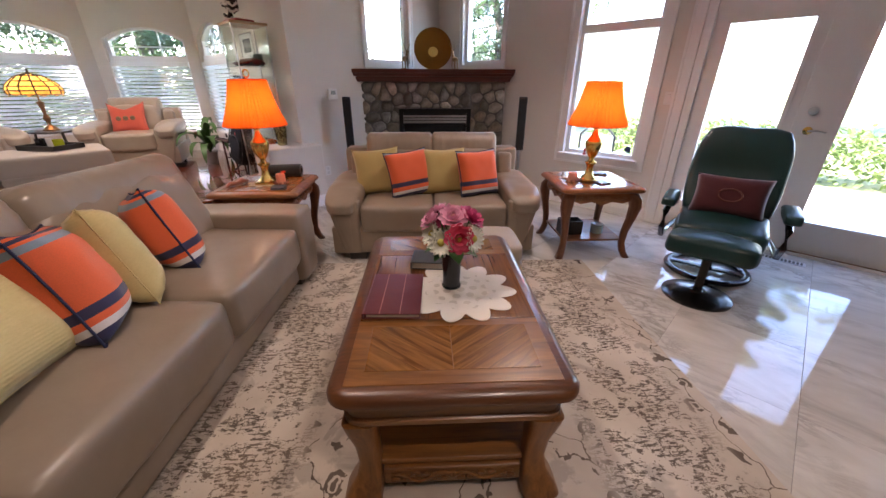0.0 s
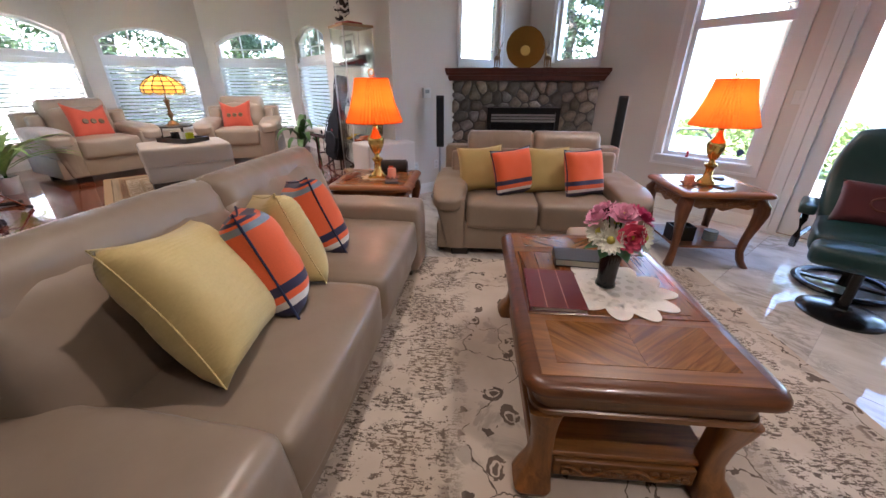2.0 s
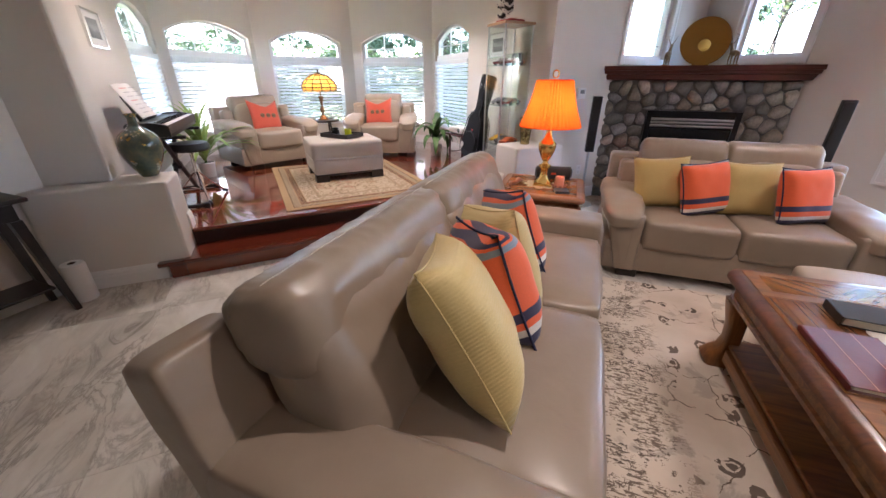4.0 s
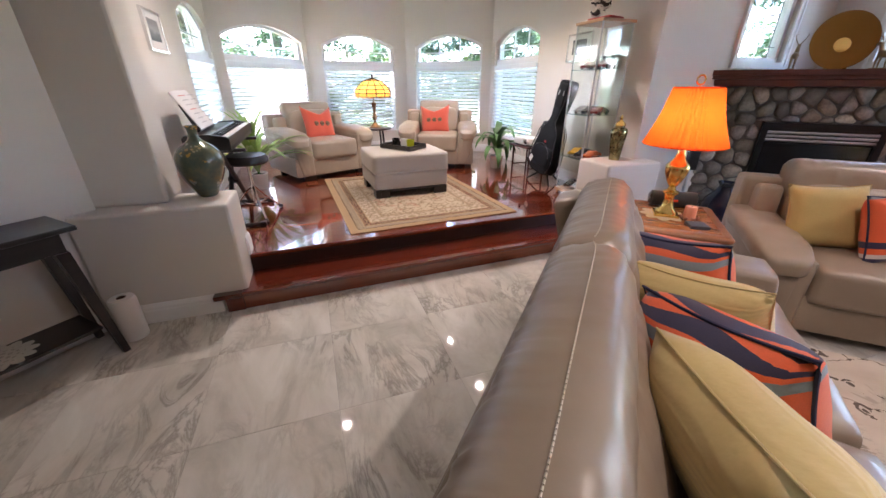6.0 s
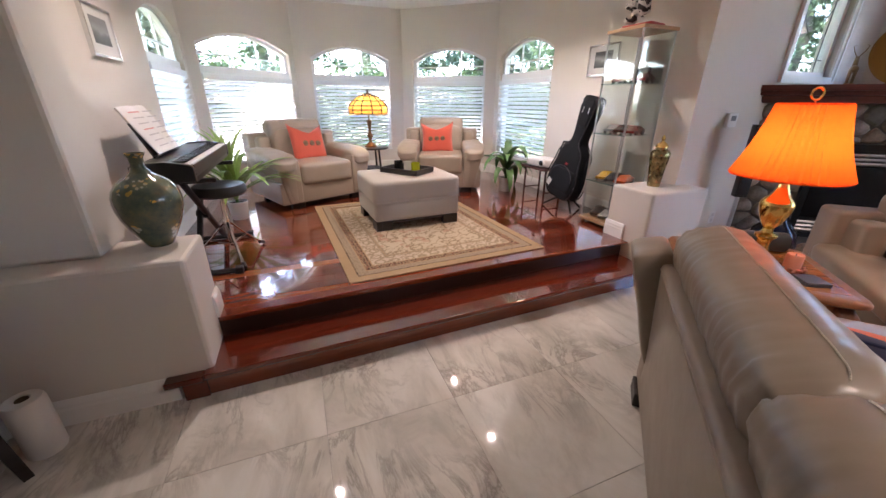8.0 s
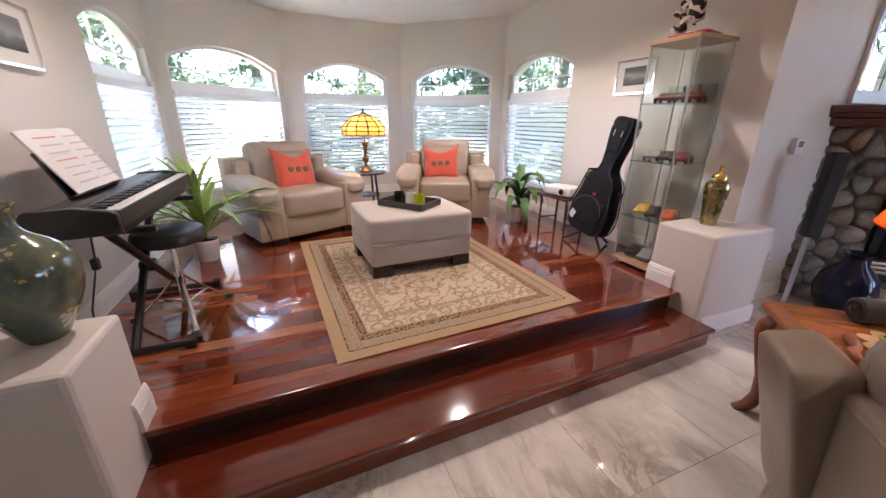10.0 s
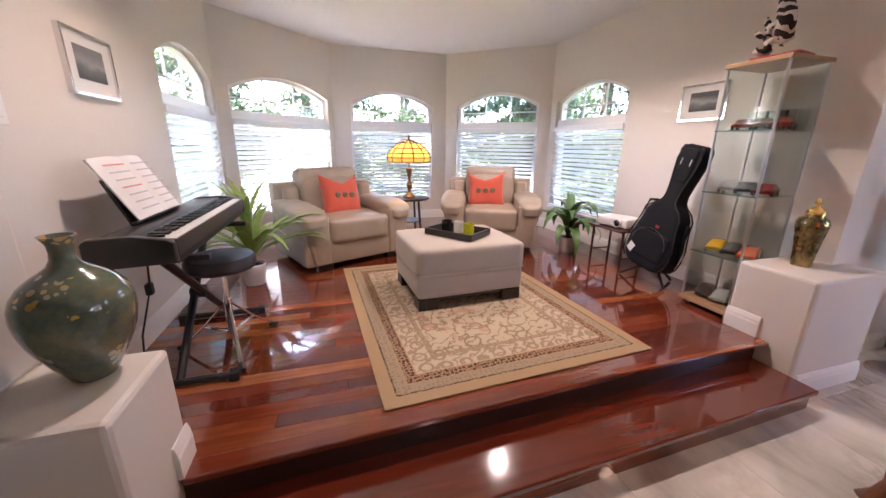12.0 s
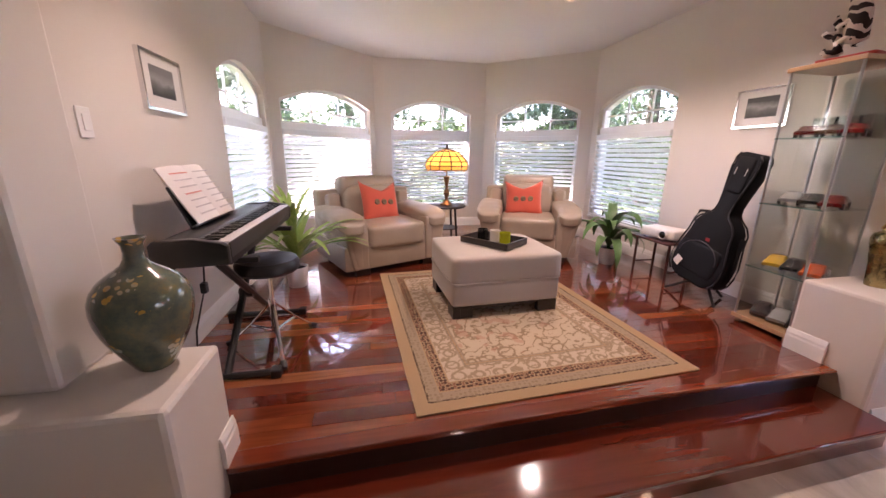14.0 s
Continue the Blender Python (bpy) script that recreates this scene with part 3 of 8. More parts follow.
win = thing("window_8", on_wall(WN0, WN1, EAST_X + 1.49), "large white-cased picture window with a leaded top light", "window", kind="structure")
casing(0.80, 0.60, 2.30, win, 0.10)
part("window_frame", ring(outline(0.80, 0.60, 2.30, 0, 0.001), outline(0.80, 0.60, 2.30, 0, 0.045), -0.13, -0.04), VINYL, win)
part("transom", box((-0.399, -0.13, 1.82), (0.399, -0.03, 1.90), 0.006), VINYL, win)
pane("pane", [(-0.355, 0.645), (0.355, 0.645), (0.355, 1.82), (-0.355, 1.82)], -0.09, win)
pane("pane", [(-0.355, 1.90), (0.355, 1.90), (0.355, 2.255), (-0.355, 2.255)], -0.09, win)
for x in (-0.18, 0.18):
    part("lead_came", tube([(x, -0.085, 1.9), (x, -0.085, 2.255)], 0.005, 6), LEAD, win)
part("lead_came", tube([(-0.355, -0.085, 1.96), (0.355, -0.085, 1.96)], 0.005, 6), LEAD, win)
part("window_sill", box((-0.44, -0.03, 0.585), (0.44, 0.06, 0.61), 0.006), TRIM, win)


# ---- garden doors ----
def glazed_door(name, x0, x1, glass_x0, glass_x1, label, handle):
    """x0 to x1 in the world; the leaf lies in the north wall."""
    d = thing(name, pose(0, NORTH_Y + 0.05, 0), label, "door", kind="structure")
    gz0, gz1, zt = 0.28, 1.80, 2.045
    outer = [(x0, 0.012), (x1, 0.012), (x1, zt), (x0, zt)]
    inner = [(glass_x0, gz0), (glass_x1, gz0), (glass_x1, gz1), (glass_x0, gz1)]
    part("door_leaf", ring(outer, inner, 0, 0.045), TRIM, d)
    b = 0.028
    part("glazing_bead", ring([(glass_x0 - b, gz0 - b), (glass_x1 + b, gz0 - b), (glass_x1 + b, gz1 + b), (glass_x0 - b, gz1 + b)], inner, -0.012, 0.0), TRIM, d)
    pane("pane", inner, 0.022, d)
    if handle is not None:
        rose = lathe([(0.030, 0), (0.030, 0.010), (0.012, 0.016), (0.012, 0.045)], 20)
        h = part("door_handle", rose, BRASS, d, "brushed nickel lever handle", pose(handle, -0.001, 1.0, 90), True)
        part("lever", tube([(0, 0.0, 0.040), (0.05, 0.004, 0.045), (0.11, -0.004, 0.045)], 0.009, 10, 0.006), STEEL, h)
        part("deadbolt", lathe([(0.031, 0), (0.031, 0.012), (0.022, 0.018), (0.008, 0.019), (0.008, 0.03)], 20), STEEL, d, m=pose(handle - 0.01, -0.001, 1.15, 90), smooth=True)
    return d


glazed_door("door_1", -0.70, 0.029, -0.585, -0.06, "fixed white garden door with a tall glass light", None)
glazed_door("door_2", 0.03, 0.95, 0.30, 0.80, "closed white garden door with a tall glass light and lever", 0.13)
frame_ob = thing("door_frame", pose(0.12, NORTH_Y, 0, 0, 0, 180), "white moulded casing round the garden doors", "door frame", kind="structure")
casing(1.78, 0.0, 2.08, frame_ob, 0.10, False)
part("jamb", box((0.822, -0.15, 0), (0.888, -0.001, 2.078)), TRIM, frame_ob)
part("jamb", box((-0.888, -0.15, 0), (-0.832, -0.001, 2.078)), TRIM, frame_ob)
part("head", box((-0.83, -0.15, 2.05), (0.82, -0.001, 2.078)), TRIM, frame_ob)
part("threshold", box((-0.83, -0.15, 0), (0.82, 0.02, 0.011), 0.003), OAK, frame_ob, "oak threshold strip")


# ---- outdoors ----
def ground_mat():
    m = mat("garden_ground", (0.08, 0.10, 0.04), 0.9)
    n = Nodes(m)
    v = n.world()
    n.color(n.ramp(n.noise(v, 0.6, 6), [(0.35, (0.05, 0.08, 0.02)), (0.6, (0.12, 0.14, 0.05))]))
    return m


tagged(part("ground", box((-300, -300, -0.5), (300, 300, -0.16)), ground_mat()), "green lawn and garden soil outside the house", "ground", kind="structure")
tagged(part("patio", box((-6.0, 4.5, -0.159), (6, 8.2, -0.10), 0.01), painted("pale_concrete", (0.50, 0.48, 0.45), 0.8)), "pale concrete patio outside the garden doors", "patio", kind="structure")


def leaf_mat(name, a, b):
    m = mat(name, a, 0.6)
    n = Nodes(m)
    isl = n.t.nodes.new("ShaderNodeNewGeometry").outputs["Random Per Island"]
    n.color(n.mix(isl, a, b))
    tr = n.t.nodes.new("ShaderNodeBsdfTranslucent")
    tr.inputs[0].default_value = (*[c * 1.3 for c in b], 1)
    mx = n.t.nodes.new("ShaderNodeMixShader")
    mx.inputs[0].default_value = 0.25
    n.link(n.b.outputs[0], mx.inputs[1])
    n.link(tr.outputs[0], mx.inputs[2])
    n.link(mx.outputs[0], n.t.nodes["Material Output"].inputs[0])
    return m


LEAF = leaf_mat("garden_leaf", (0.07, 0.12, 0.025), (0.12, 0.17, 0.045))
NEEDLE = leaf_mat("conifer_needle", (0.035, 0.065, 0.032), (0.07, 0.12, 0.05))
BARK = wood("bark", (0.04, 0.03, 0.022), (0.12, 0.09, 0.07), 0.6, 0.9, "Z", 0)


def leaves(points, size, rng):
    verts, faces = [], []
    for p in points:
        d = Vector((rng.uniform(-1, 1), rng.uniform(-1, 1), rng.uniform(-0.8, 0.6))).normalized()
        s = d.cross(Vector((rng.uniform(-1, 1), rng.uniform(-1, 1), 1))).normalized()
        l = size * rng.uniform(0.6, 1.4)
        i = len(verts)
        p = Vector(p)
        verts += [p, p + d * l * 0.5 + s * l * 0.28, p + d * l, p + d * l * 0.5 - s * l * 0.28]
        faces += [(i, i + 1, i + 2, i + 3)]
    me = bpy.data.meshes.new("crown")
    me.from_pydata(verts, [], faces)
    return me


def tree(x, y, h, spread, rng, count=2600, conifer=True):
    count = int(count * 6)
    t = thing("conifer_tree" if conifer else "garden_tree", pose(x, y, -0.17), "tall dark green tree with drooping boughs in the garden" if conifer else "leafy green garden tree", "tree", "garden trees")
    lean = [(rng.uniform(-0.1, 0.1) * i, rng.uniform(-0.1, 0.1) * i, h * i / 5) for i in range(6)]
    part("trunk", tube(lean, 0.24, 10, 0.03), BARK, t, smooth=True)
    pts = []
    boughs = 34
    bm = bmesh.new()
    for b in range(boughs):
        f = 0.12 + 0.85 * b / boughs if conifer else 0.36 + 0.62 * b / boughs
        a = b * 2.4 + rng.uniform(-0.4, 0.4)
        ln = spread * (1.05 - f) ** 0.7 * rng.uniform(0.6, 1.1)
        z = h * f
        tip = Vector((math.cos(a) * ln, math.sin(a) * ln, z - (0.3 * ln if conifer else -0.4 * ln)))
        root = Vector((0, 0, z))
        add_tube(bm, [root, root.lerp(tip, 0.5) + Vector((0, 0, 0.12)), tip], 0.035, 6, 0.008)
        for _ in range(count // boughs):
            q = rng.random() ** 0.7
            p = root.lerp(tip, q)
            w = 0.12 + 0.30 * ln * (1 - q) * 0.4
            pts.append(p + Vector((rng.gauss(0, w), rng.gauss(0, w), rng.gauss(0, w * 0.5) - (0.15 * rng.random() if conifer else 0))))
    part("limbs", bm, BARK, t)
    me = leaves(pts, 0.125 if conifer else 0.13, rng)
    me.materials.append(NEEDLE if conifer else LEAF)
    crown = new("crown", me)
    crown.parent = t
    return t


rng = random.Random(4)
for x, y, h, sp in ((-12.5, -3.4, 9, 2.2), (-14.0, -0.6, 11, 2.6), (-13.0, 2.3, 9, 2.3), (-11.5, 4.2, 8, 2.0), (-17, 6.6, 12, 3.0), (-16.5, -4.6, 12, 3.0),
                    (-19.5, -1.8, 14, 3.4), (-20.5, 2.6, 15, 3.6), (-19, 10.5, 13, 3.4), (-21, -8.5, 15, 3.6), (-12.6, 7.4, 9, 2.3),
                    (-9.6, -6.6, 8, 2.0), (-8.5, 11.6, 8, 2.0), (-5.2, -8.5, 9, 2.4)):
    tree(x, y, h, sp, rng)
for x, y, h, sp in ((-9.5, 16.5, 10, 3.6), (-4.0, 17.0, 11, 3.8), (0.05, 17.0, 10, 3.6), (4.6, 17.0, 11, 3.8)):
    tree(x, y, h, sp, rng, 2600, False)


def hedge(x0, y0, x1, y1, h, count, rng, label):
    pts = [(rng.uniform(x0, x1), rng.uniform(y0, y1), -0.15 + h * rng.random() ** 0.6 * rng.uniform(0.75, 1.0)) for _ in range(count)]
    me = leaves(pts, 0.10, rng)
    me.materials.append(LEAF)
    return tagged(new("hedge", me), label, "hedge", kind="stuff")


hedge(-3.5, 8.4, 5.5, 9.4, 0.95, 9000, rng, "low green garden hedge beyond the patio")
hedge(-11.2, -6, -10.0, 6.5, 2.3, 22000, rng, "green shrubs outside the bay windows")

# ---- recessed lamps: three over the platform, three added over the living room ----
LAMP_GLOW = glow("downlight_and_fill_glow", (1.0, 0.66, 0.28), 3)
# the last three are unseen, added only to brighten the living room
for i, (x, y) in enumerate(((-5.88, 0.85), (-4.78, 0.90), (-4.75, -1.0), (-1.2, 0.4), (-1.2, 2.6), (0.8, 0.4))):
    d = thing("recessed_downlight", pose(x, y, CEIL_Z), "lit recessed ceiling downlight with a white trim ring, three over the living room added", "ceiling light", "recessed downlights")
    part("trim_ring", ring([(0.075 * math.cos(a), 0.075 * math.sin(a)) for a in np.linspace(0, 2 * math.pi, 24, False)],
                           [(0.055 * math.cos(a), 0.055 * math.sin(a)) for a in np.linspace(0, 2 * math.pi, 24, False)], -0.004, 0.004), TRIM, d, m=pose(0, 0, -0.004, 90))
    part("bulb", lathe([(0.006, -0.010), (0.014, -0.007), (0.017, -0.001)], 20), LAMP_GLOW, d)
    lamp = bpy.data.lights.new("downlight_beam", "SPOT")
    lamp.energy, lamp.color, lamp.spot_size, lamp.spot_blend, lamp.shadow_soft_size = 4.2, (1.0, 0.85, 0.66), radians(130), 0.8, 0.03
    ob = new("downlight_beam", lamp)
    ob.parent = d
    ob.matrix_basis = pose(0, 0, -0.03)

# ---- upholstered seats ----
LIV = pose(0, 0, 0, 0, 0, 47)      # the living room's furniture stands at 47 degrees to the walls


def liv(x, y, z=0.0, rz=0.0, rx=0.0, ry=0.0):
    return LIV @ pose(x, y, z, rx, ry, rz)


THREAD = mat("pale_thread", (0.66, 0.60, 0.50), 0.8)


def pad_arm(s, side, w, depth, z_top, half, flare, material):
    """A flared arm: a tapered side, a raised front panel inside a welt, and a pad that rolls over the front."""
    xi, xo = half - w, half
    zs = z_top - 0.065
    body = [(xi, 0.065), (xo - flare - 0.02, 0.065), (xo - 0.02, zs), (xi, zs)]
    panel = [(xi + 0.060, 0.10), (xo - flare - 0.05, 0.10), (xo - 0.062, zs - 0.03), (xi + 0.060, zs - 0.03)]
    flip = lambda pts: [(side * x, z) for x, z in (pts if side > 0 else pts[::-1])]
    a = part("arm", prism(flip(body), depth, 0.020, 3), material, s, m=pose(0, 0.03, 0), smooth=True)
    part("front_panel", prism(flip(panel), 0.04, 0.012, 3), material, a, m=pose(0, -0.002, 0), smooth=True)
    part("welt", tube([(side * (xi + 0.035), 0.026, z) for z in np.linspace(0.09, zs - 0.03, 8)], 0.020, 8), material, a, smooth="all")
    pad = cushion(w + 0.016, depth + 0.05, 0.128, 0.42, 20, 0.010, 0.010, side * 2.0 + half, 3.6)
    for v in pad.verts:
        f = max(0.0, -v.co.y / (depth / 2))
        v.co.z -= 0.034 * f ** 4 + (0.018 * f ** 6 if v.co.z < 0 else 0.0)
        v.co.z += 0.004 * noise.noise(Vector((v.co.x * 9, v.co.y * 22, side * 3.0))) * f
    part("arm_pad", pad, material, a, m=pose(side * (half - w / 2), depth / 2 - 0.01, z_top - 0.055, 2), smooth="all")


def seat_group(name, m, width, arm_w, depth, n, material, label, category, back_z=0.93, seat_z=0.46, arm_z=0.60, flare=0.0):
    """A padded sofa: x across, y towards its back, front at y = 0."""
    s = thing(name, m, label, category)
    half = width / 2
    inner = half - arm_w
    part("base", box((-half + 0.04, 0.05, 0.06), (half - 0.04, depth - 0.04, 0.29), 0.02), material, s, smooth=True)
    sw = 2 * inner / n
    for i in range(n):
        cx = -inner + sw * (i + 0.5)
        part("seat_cushion", cushion(sw - 0.004, 0.66, 0.22, 0.28, 12, 0.018, 0.006, i * 3.1, 7), material, s, m=pose(cx, 0.345, seat_z - 0.105), smooth="all")
        part("back_cushion", cushion(sw + 0.01, 0.30, 0.40, 0.44, 18, 0.0, 0.012, 5 + i * 2.3, 3.8), material, s, m=pose(cx, depth - 0.265, seat_z + 0.13, -13), smooth="all")
        bm, seam = roll(sw + 0.02, 0.25, 0.27, 9 + i * 1.7, 18)
        head = part("headrest", bm, material, s, m=pose(cx, depth - 0.195, back_z - 0.135, -11), smooth="all")
        bm = bmesh.new()
        for p, q in zip(seam, seam[1:]):
            for f in (0.05, 0.55):
                add_tube(bm, [p.lerp(q, f), p.lerp(q, f + 0.36)], 0.0018, 5)
        part("stitching", bm, THREAD, head)
    for side in (-1, 1):
        pad_arm(s, side, arm_w, depth - 0.16, arm_z, half, flare, material)
    part("back_frame", box((-half + 0.05, depth - 0.20, 0.07), (half - 0.05, depth - 0.005, back_z - 0.13), 0.03, 4), material, s, smooth=True)
    for side in (-1, 1):
        part("wing", box((-0.065, -0.15, -0.25), (0.065, 0.15, 0.17), 0.035, 4), material, s, m=pose(side * (inner + 0.085), depth - 0.20, back_z - 0.34, -8), smooth=True)
    for x in (-half + 0.12 + flare, half - 0.12 - flare):
        for y in (0.10, depth - 0.12):
            part("foot", box((x - 0.07, y - 0.035, 0), (x + 0.07, y + 0.035, 0.075), 0.006), DARK_LEG, s, "dark wooden foot")
    return s


def long_sofa(m):
    """The long sofa: square padded arms, side panels behind them, slack back pouches under rolled headrests."""
    s = thing("sofa", m, "taupe leather sofa with square padded arms and pleated headrests", "sofa")
    half, inner = 1.11, 0.865
    part("base", box((-half + 0.03, 0.06, 0.06), (half - 0.03, 0.92, 0.30), 0.02), LEATHER, s, smooth=True)
    for i in range(2):
        cx = inner * (i - 0.5)
        part("seat_cushion", cushion(inner - 0.004, 0.70, 0.25, 0.28, 14, 0.022, 0.008, i * 3.1, 7), LEATHER, s, m=pose(cx, 0.345, 0.345), smooth="all")
        pouch = cushion(inner + 0.08, 0.28, 0.50, 0.44, 26, 0.0, 0.018, 5 + i * 2.3, 4.4)
        for v in pouch.verts:
            # the filling sinks to the bottom and gathers into folds under the headrest
            f = max(0.0, v.co.z / 0.23)
            v.co.y += (0.010 * noise.noise(Vector((v.co.x * 14, 0.0, i * 5.0))) * f - 0.018 * (1 - f)) if v.co.y < 0 else 0.0
        part("back_cushion", pouch, LEATHER, s, m=pose(cx * 1.06, 0.735, 0.60, -18), smooth="all")
        bm, seam = roll(inner + 0.10, 0.25, 0.275, 9 + i * 1.7, 12, ear=0.30)
        head = part("headrest", bm, LEATHER, s, m=pose(cx * 1.075, 0.80, 0.79, -15), smooth="all")
        bm = bmesh.new()
        for p, q in zip(seam, seam[1:]):
            add_tube(bm, [p.lerp(q, 0.1), p.lerp(q, 0.78)], 0.0018, 5)
        part("stitching", bm, THREAD, head)
    for side in (-1, 1):
        arm_pad = cushion(0.265, 0.93, 0.50, 0.26, 18, 0.012, 0.008, side * 4.0, 8)
        for v in arm_pad.verts:
            f = max(0.0, -v.co.y / 0.465)
            v.co.x += side * 0.02 * f * max(0.0, v.co.z / 0.25)
        a = part("arm", arm_pad, LEATHER, s, m=pose(side * 0.985, 0.455, 0.305), smooth="all")
        part("arm_seam", tube([(side * -0.131, y, 0.10 + 0.01 * math.sin(y * 6)) for y in np.linspace(-0.40, 0.40, 12)], 0.003, 6), LEATHER, a)
        part("side_panel", cushion(0.25, 0.15, 0.55, 0.30, 14, 0.0, 0.006, side * 7.0, 7), LEATHER, s, m=pose(side * 0.985, 0.935, 0.535, -15), smooth="all")
    bk = part("back_frame", box((-0.89, -0.045, 0.0), (0.89, 0.045, 0.70), 0.022, 4), LEATHER, s, m=pose(0, 0.875, 0.07, -4), smooth=True)
    part("back_piping", tube([(x, 0.043, 0.675) for x in np.linspace(-0.86, 0.86, 14)], 0.006, 8), LEATHER, bk, smooth="all")
    for x in (-0.97, 0.97):
        for y in (0.10, 0.90):
            part("foot", box((x - 0.07, y - 0.035, 0), (x + 0.07, y + 0.035, 0.075), 0.006), DARK_LEG, s, "dark wooden foot")
    return s


long_sofa(liv(-0.69, 1.36, 0, 88))
seat_group("loveseat", liv(0.24, 2.62), 1.72, 0.27, 1.02, 2, LEATHER, "taupe leather two-seat sofa before the fireplace", "loveseat", 0.915, 0.46, 0.565, 0.11)

# ---- throw pillows ----
GOLD = fabric("gold_cloth", (0.48, 0.36, 0.13), (0.36, 0.26, 0.08), 300, 0.7, 0.2)
PIPING = mat("navy_piping", (0.012, 0.018, 0.06), 0.8)


def striped(name="orange_striped_cloth", top_band=True):
    m = mat(name, (0.8, 0.16, 0.04), 0.85, sheen=0.2)
    n = Nodes(m)
    v = n.coords()
    z = n.math("ADD", n.math("DIVIDE", n.split(v)[2], 0.46), 0.5)
    orange, navy, white, blue, red = (0.80, 0.13, 0.035), (0.014, 0.022, 0.075), (0.72, 0.70, 0.66), (0.20, 0.27, 0.34), (0.42, 0.06, 0.03)
    col = n.ramp(z, [(0.0, navy), (0.13, white), (0.19, orange), (0.25, navy), (0.33, orange), (0.83, blue), (0.885, orange), (0.91, navy), (0.935, orange), (0.96, navy), (0.98, red)], True)
    if not top_band:
        col = n.ramp(z, [(0.0, navy), (0.17, white), (0.22, orange), (0.29, navy), (0.37, orange), (0.88, blue), (0.94, red)], True)
    weave = n.noise(v, 260, 2)
    n.color(n.mix(n.math("MULTIPLY", weave, 0.3), col, (0.1, 0.04, 0.03)))
    n.bump(weave, 0.3, 0.001)
    return m


STRIPED = striped()
STRIPED_PLAIN = striped("orange_banded_cloth", False)


def ribbed_gold():
    m = fabric("gold_ribbed_cloth", (0.60, 0.47, 0.20), (0.47, 0.36, 0.135), 200, 0.65, 0.2)
    n = Nodes(m)
    w = n.wave(n.coords(), 28, 1.5, 2, 2.0, "Z")
    n.bump(w, 0.25, 0.003)
    return m


RIBBED = ribbed_gold()


def throw_pillow(m, material, label, size=0.46, t=0.20, seed=0.0, piping=None, group="sofa pillows", buttons=False, pinch=0.10, dip=0.0):
    p = thing("throw_pillow", m, label, "pillow", group)
    part("cover", pillow(size, size, t, 18, pinch, seed, dip), material, p, smooth="all")
    pts = []
    for k in range(65):
        a = k / 64 * 4
        i, f = int(a) % 4, a - int(a)
        u = -1 + 2 * f
        x, z = [(u, -1), (1, u), (-u, 1), (-1, -u)][i]
        pts.append((x * (1 - pinch * (1 - z * z) * abs(x) ** 3) * size / 2, 0, z * (1 - pinch * (1 - x * x) * abs(z) ** 3) * size / 2 - dip * (1 - abs(x)) * max(0.0, z) ** 2))
    part("piping", tube(pts, 0.005 if piping else 0.003, 6), piping or material, p)
    if buttons:
        for x in (-0.08, 0, 0.08):
            part("button", lathe([(0.014, -0.004), (0.03, 0), (0.03, 0.006), (0.022, 0.011), (0.008, 0.008)], 16), BUTTON, p, "round dark wooden button", pose(x, -t / 2 - 0.002, -0.02, 90), True)
    return p


BUTTON = wood("button_horn", (0.08, 0.04, 0.02), (0.25, 0.15, 0.08), 3)
ORANGE_LABEL, GOLD_LABEL = "orange throw pillow with navy and white stripes", "gold ribbed cloth throw pillow"
throw_pillow(liv(-1.15, 0.86, 0.685, 104, -31, 11), RIBBED, GOLD_LABEL, 0.49, 0.23, 1.0)
throw_pillow(liv(-1.14, 1.19, 0.65, 124, -18, 12), STRIPED, ORANGE_LABEL, 0.45, 0.24, 2.0, PIPING)
throw_pillow(liv(-1.17, 1.43, 0.65, 136, -16, 12), RIBBED, GOLD_LABEL, 0.45, 0.21, 3.0)
throw_pillow(liv(-1.18, 1.75, 0.645, 136, -16, 12), STRIPED, ORANGE_LABEL, 0.44, 0.23, 4.0, PIPING)
for i, (x, mtl, rz, ry) in enumerate(((-0.235, GOLD, 6, -4), (0.04, STRIPED_PLAIN, 30, -3), (0.33, GOLD, 8, 0), (0.62, STRIPED_PLAIN, 28, 1))):
    throw_pillow(liv(x, 3.07 - 0.09 * (i % 2), 0.645, rz, -17, ry), mtl, ORANGE_LABEL if mtl is STRIPED_PLAIN else "plain gold cloth throw pillow on the loveseat", 0.39, 0.16, 6.0 + i, PIPING if mtl is STRIPED_PLAIN else None, "loveseat pillows")

# cream ottoman beside the coffee table
ot = thing("footstool", liv(0.57, 2.13), "low cream leather footstool before the loveseat", "footstool")
part("body", box((-0.21, -0.19, 0.04), (0.21, 0.19, 0.33), 0.03, 3), CREAM, ot, smooth=True)
part("top_cushion", cushion(0.44, 0.40, 0.12, 0.3, 10, 0.01, 0.003), CREAM, ot, m=pose(0, 0, 0.365), smooth="all")
for x in (-0.17, 0.17):
    for y in (-0.15, 0.15):
        part("foot", box((x - 0.025, y - 0.025, 0), (x + 0.025, y + 0.025, 0.045), 0.004), DARK_LEG, ot)


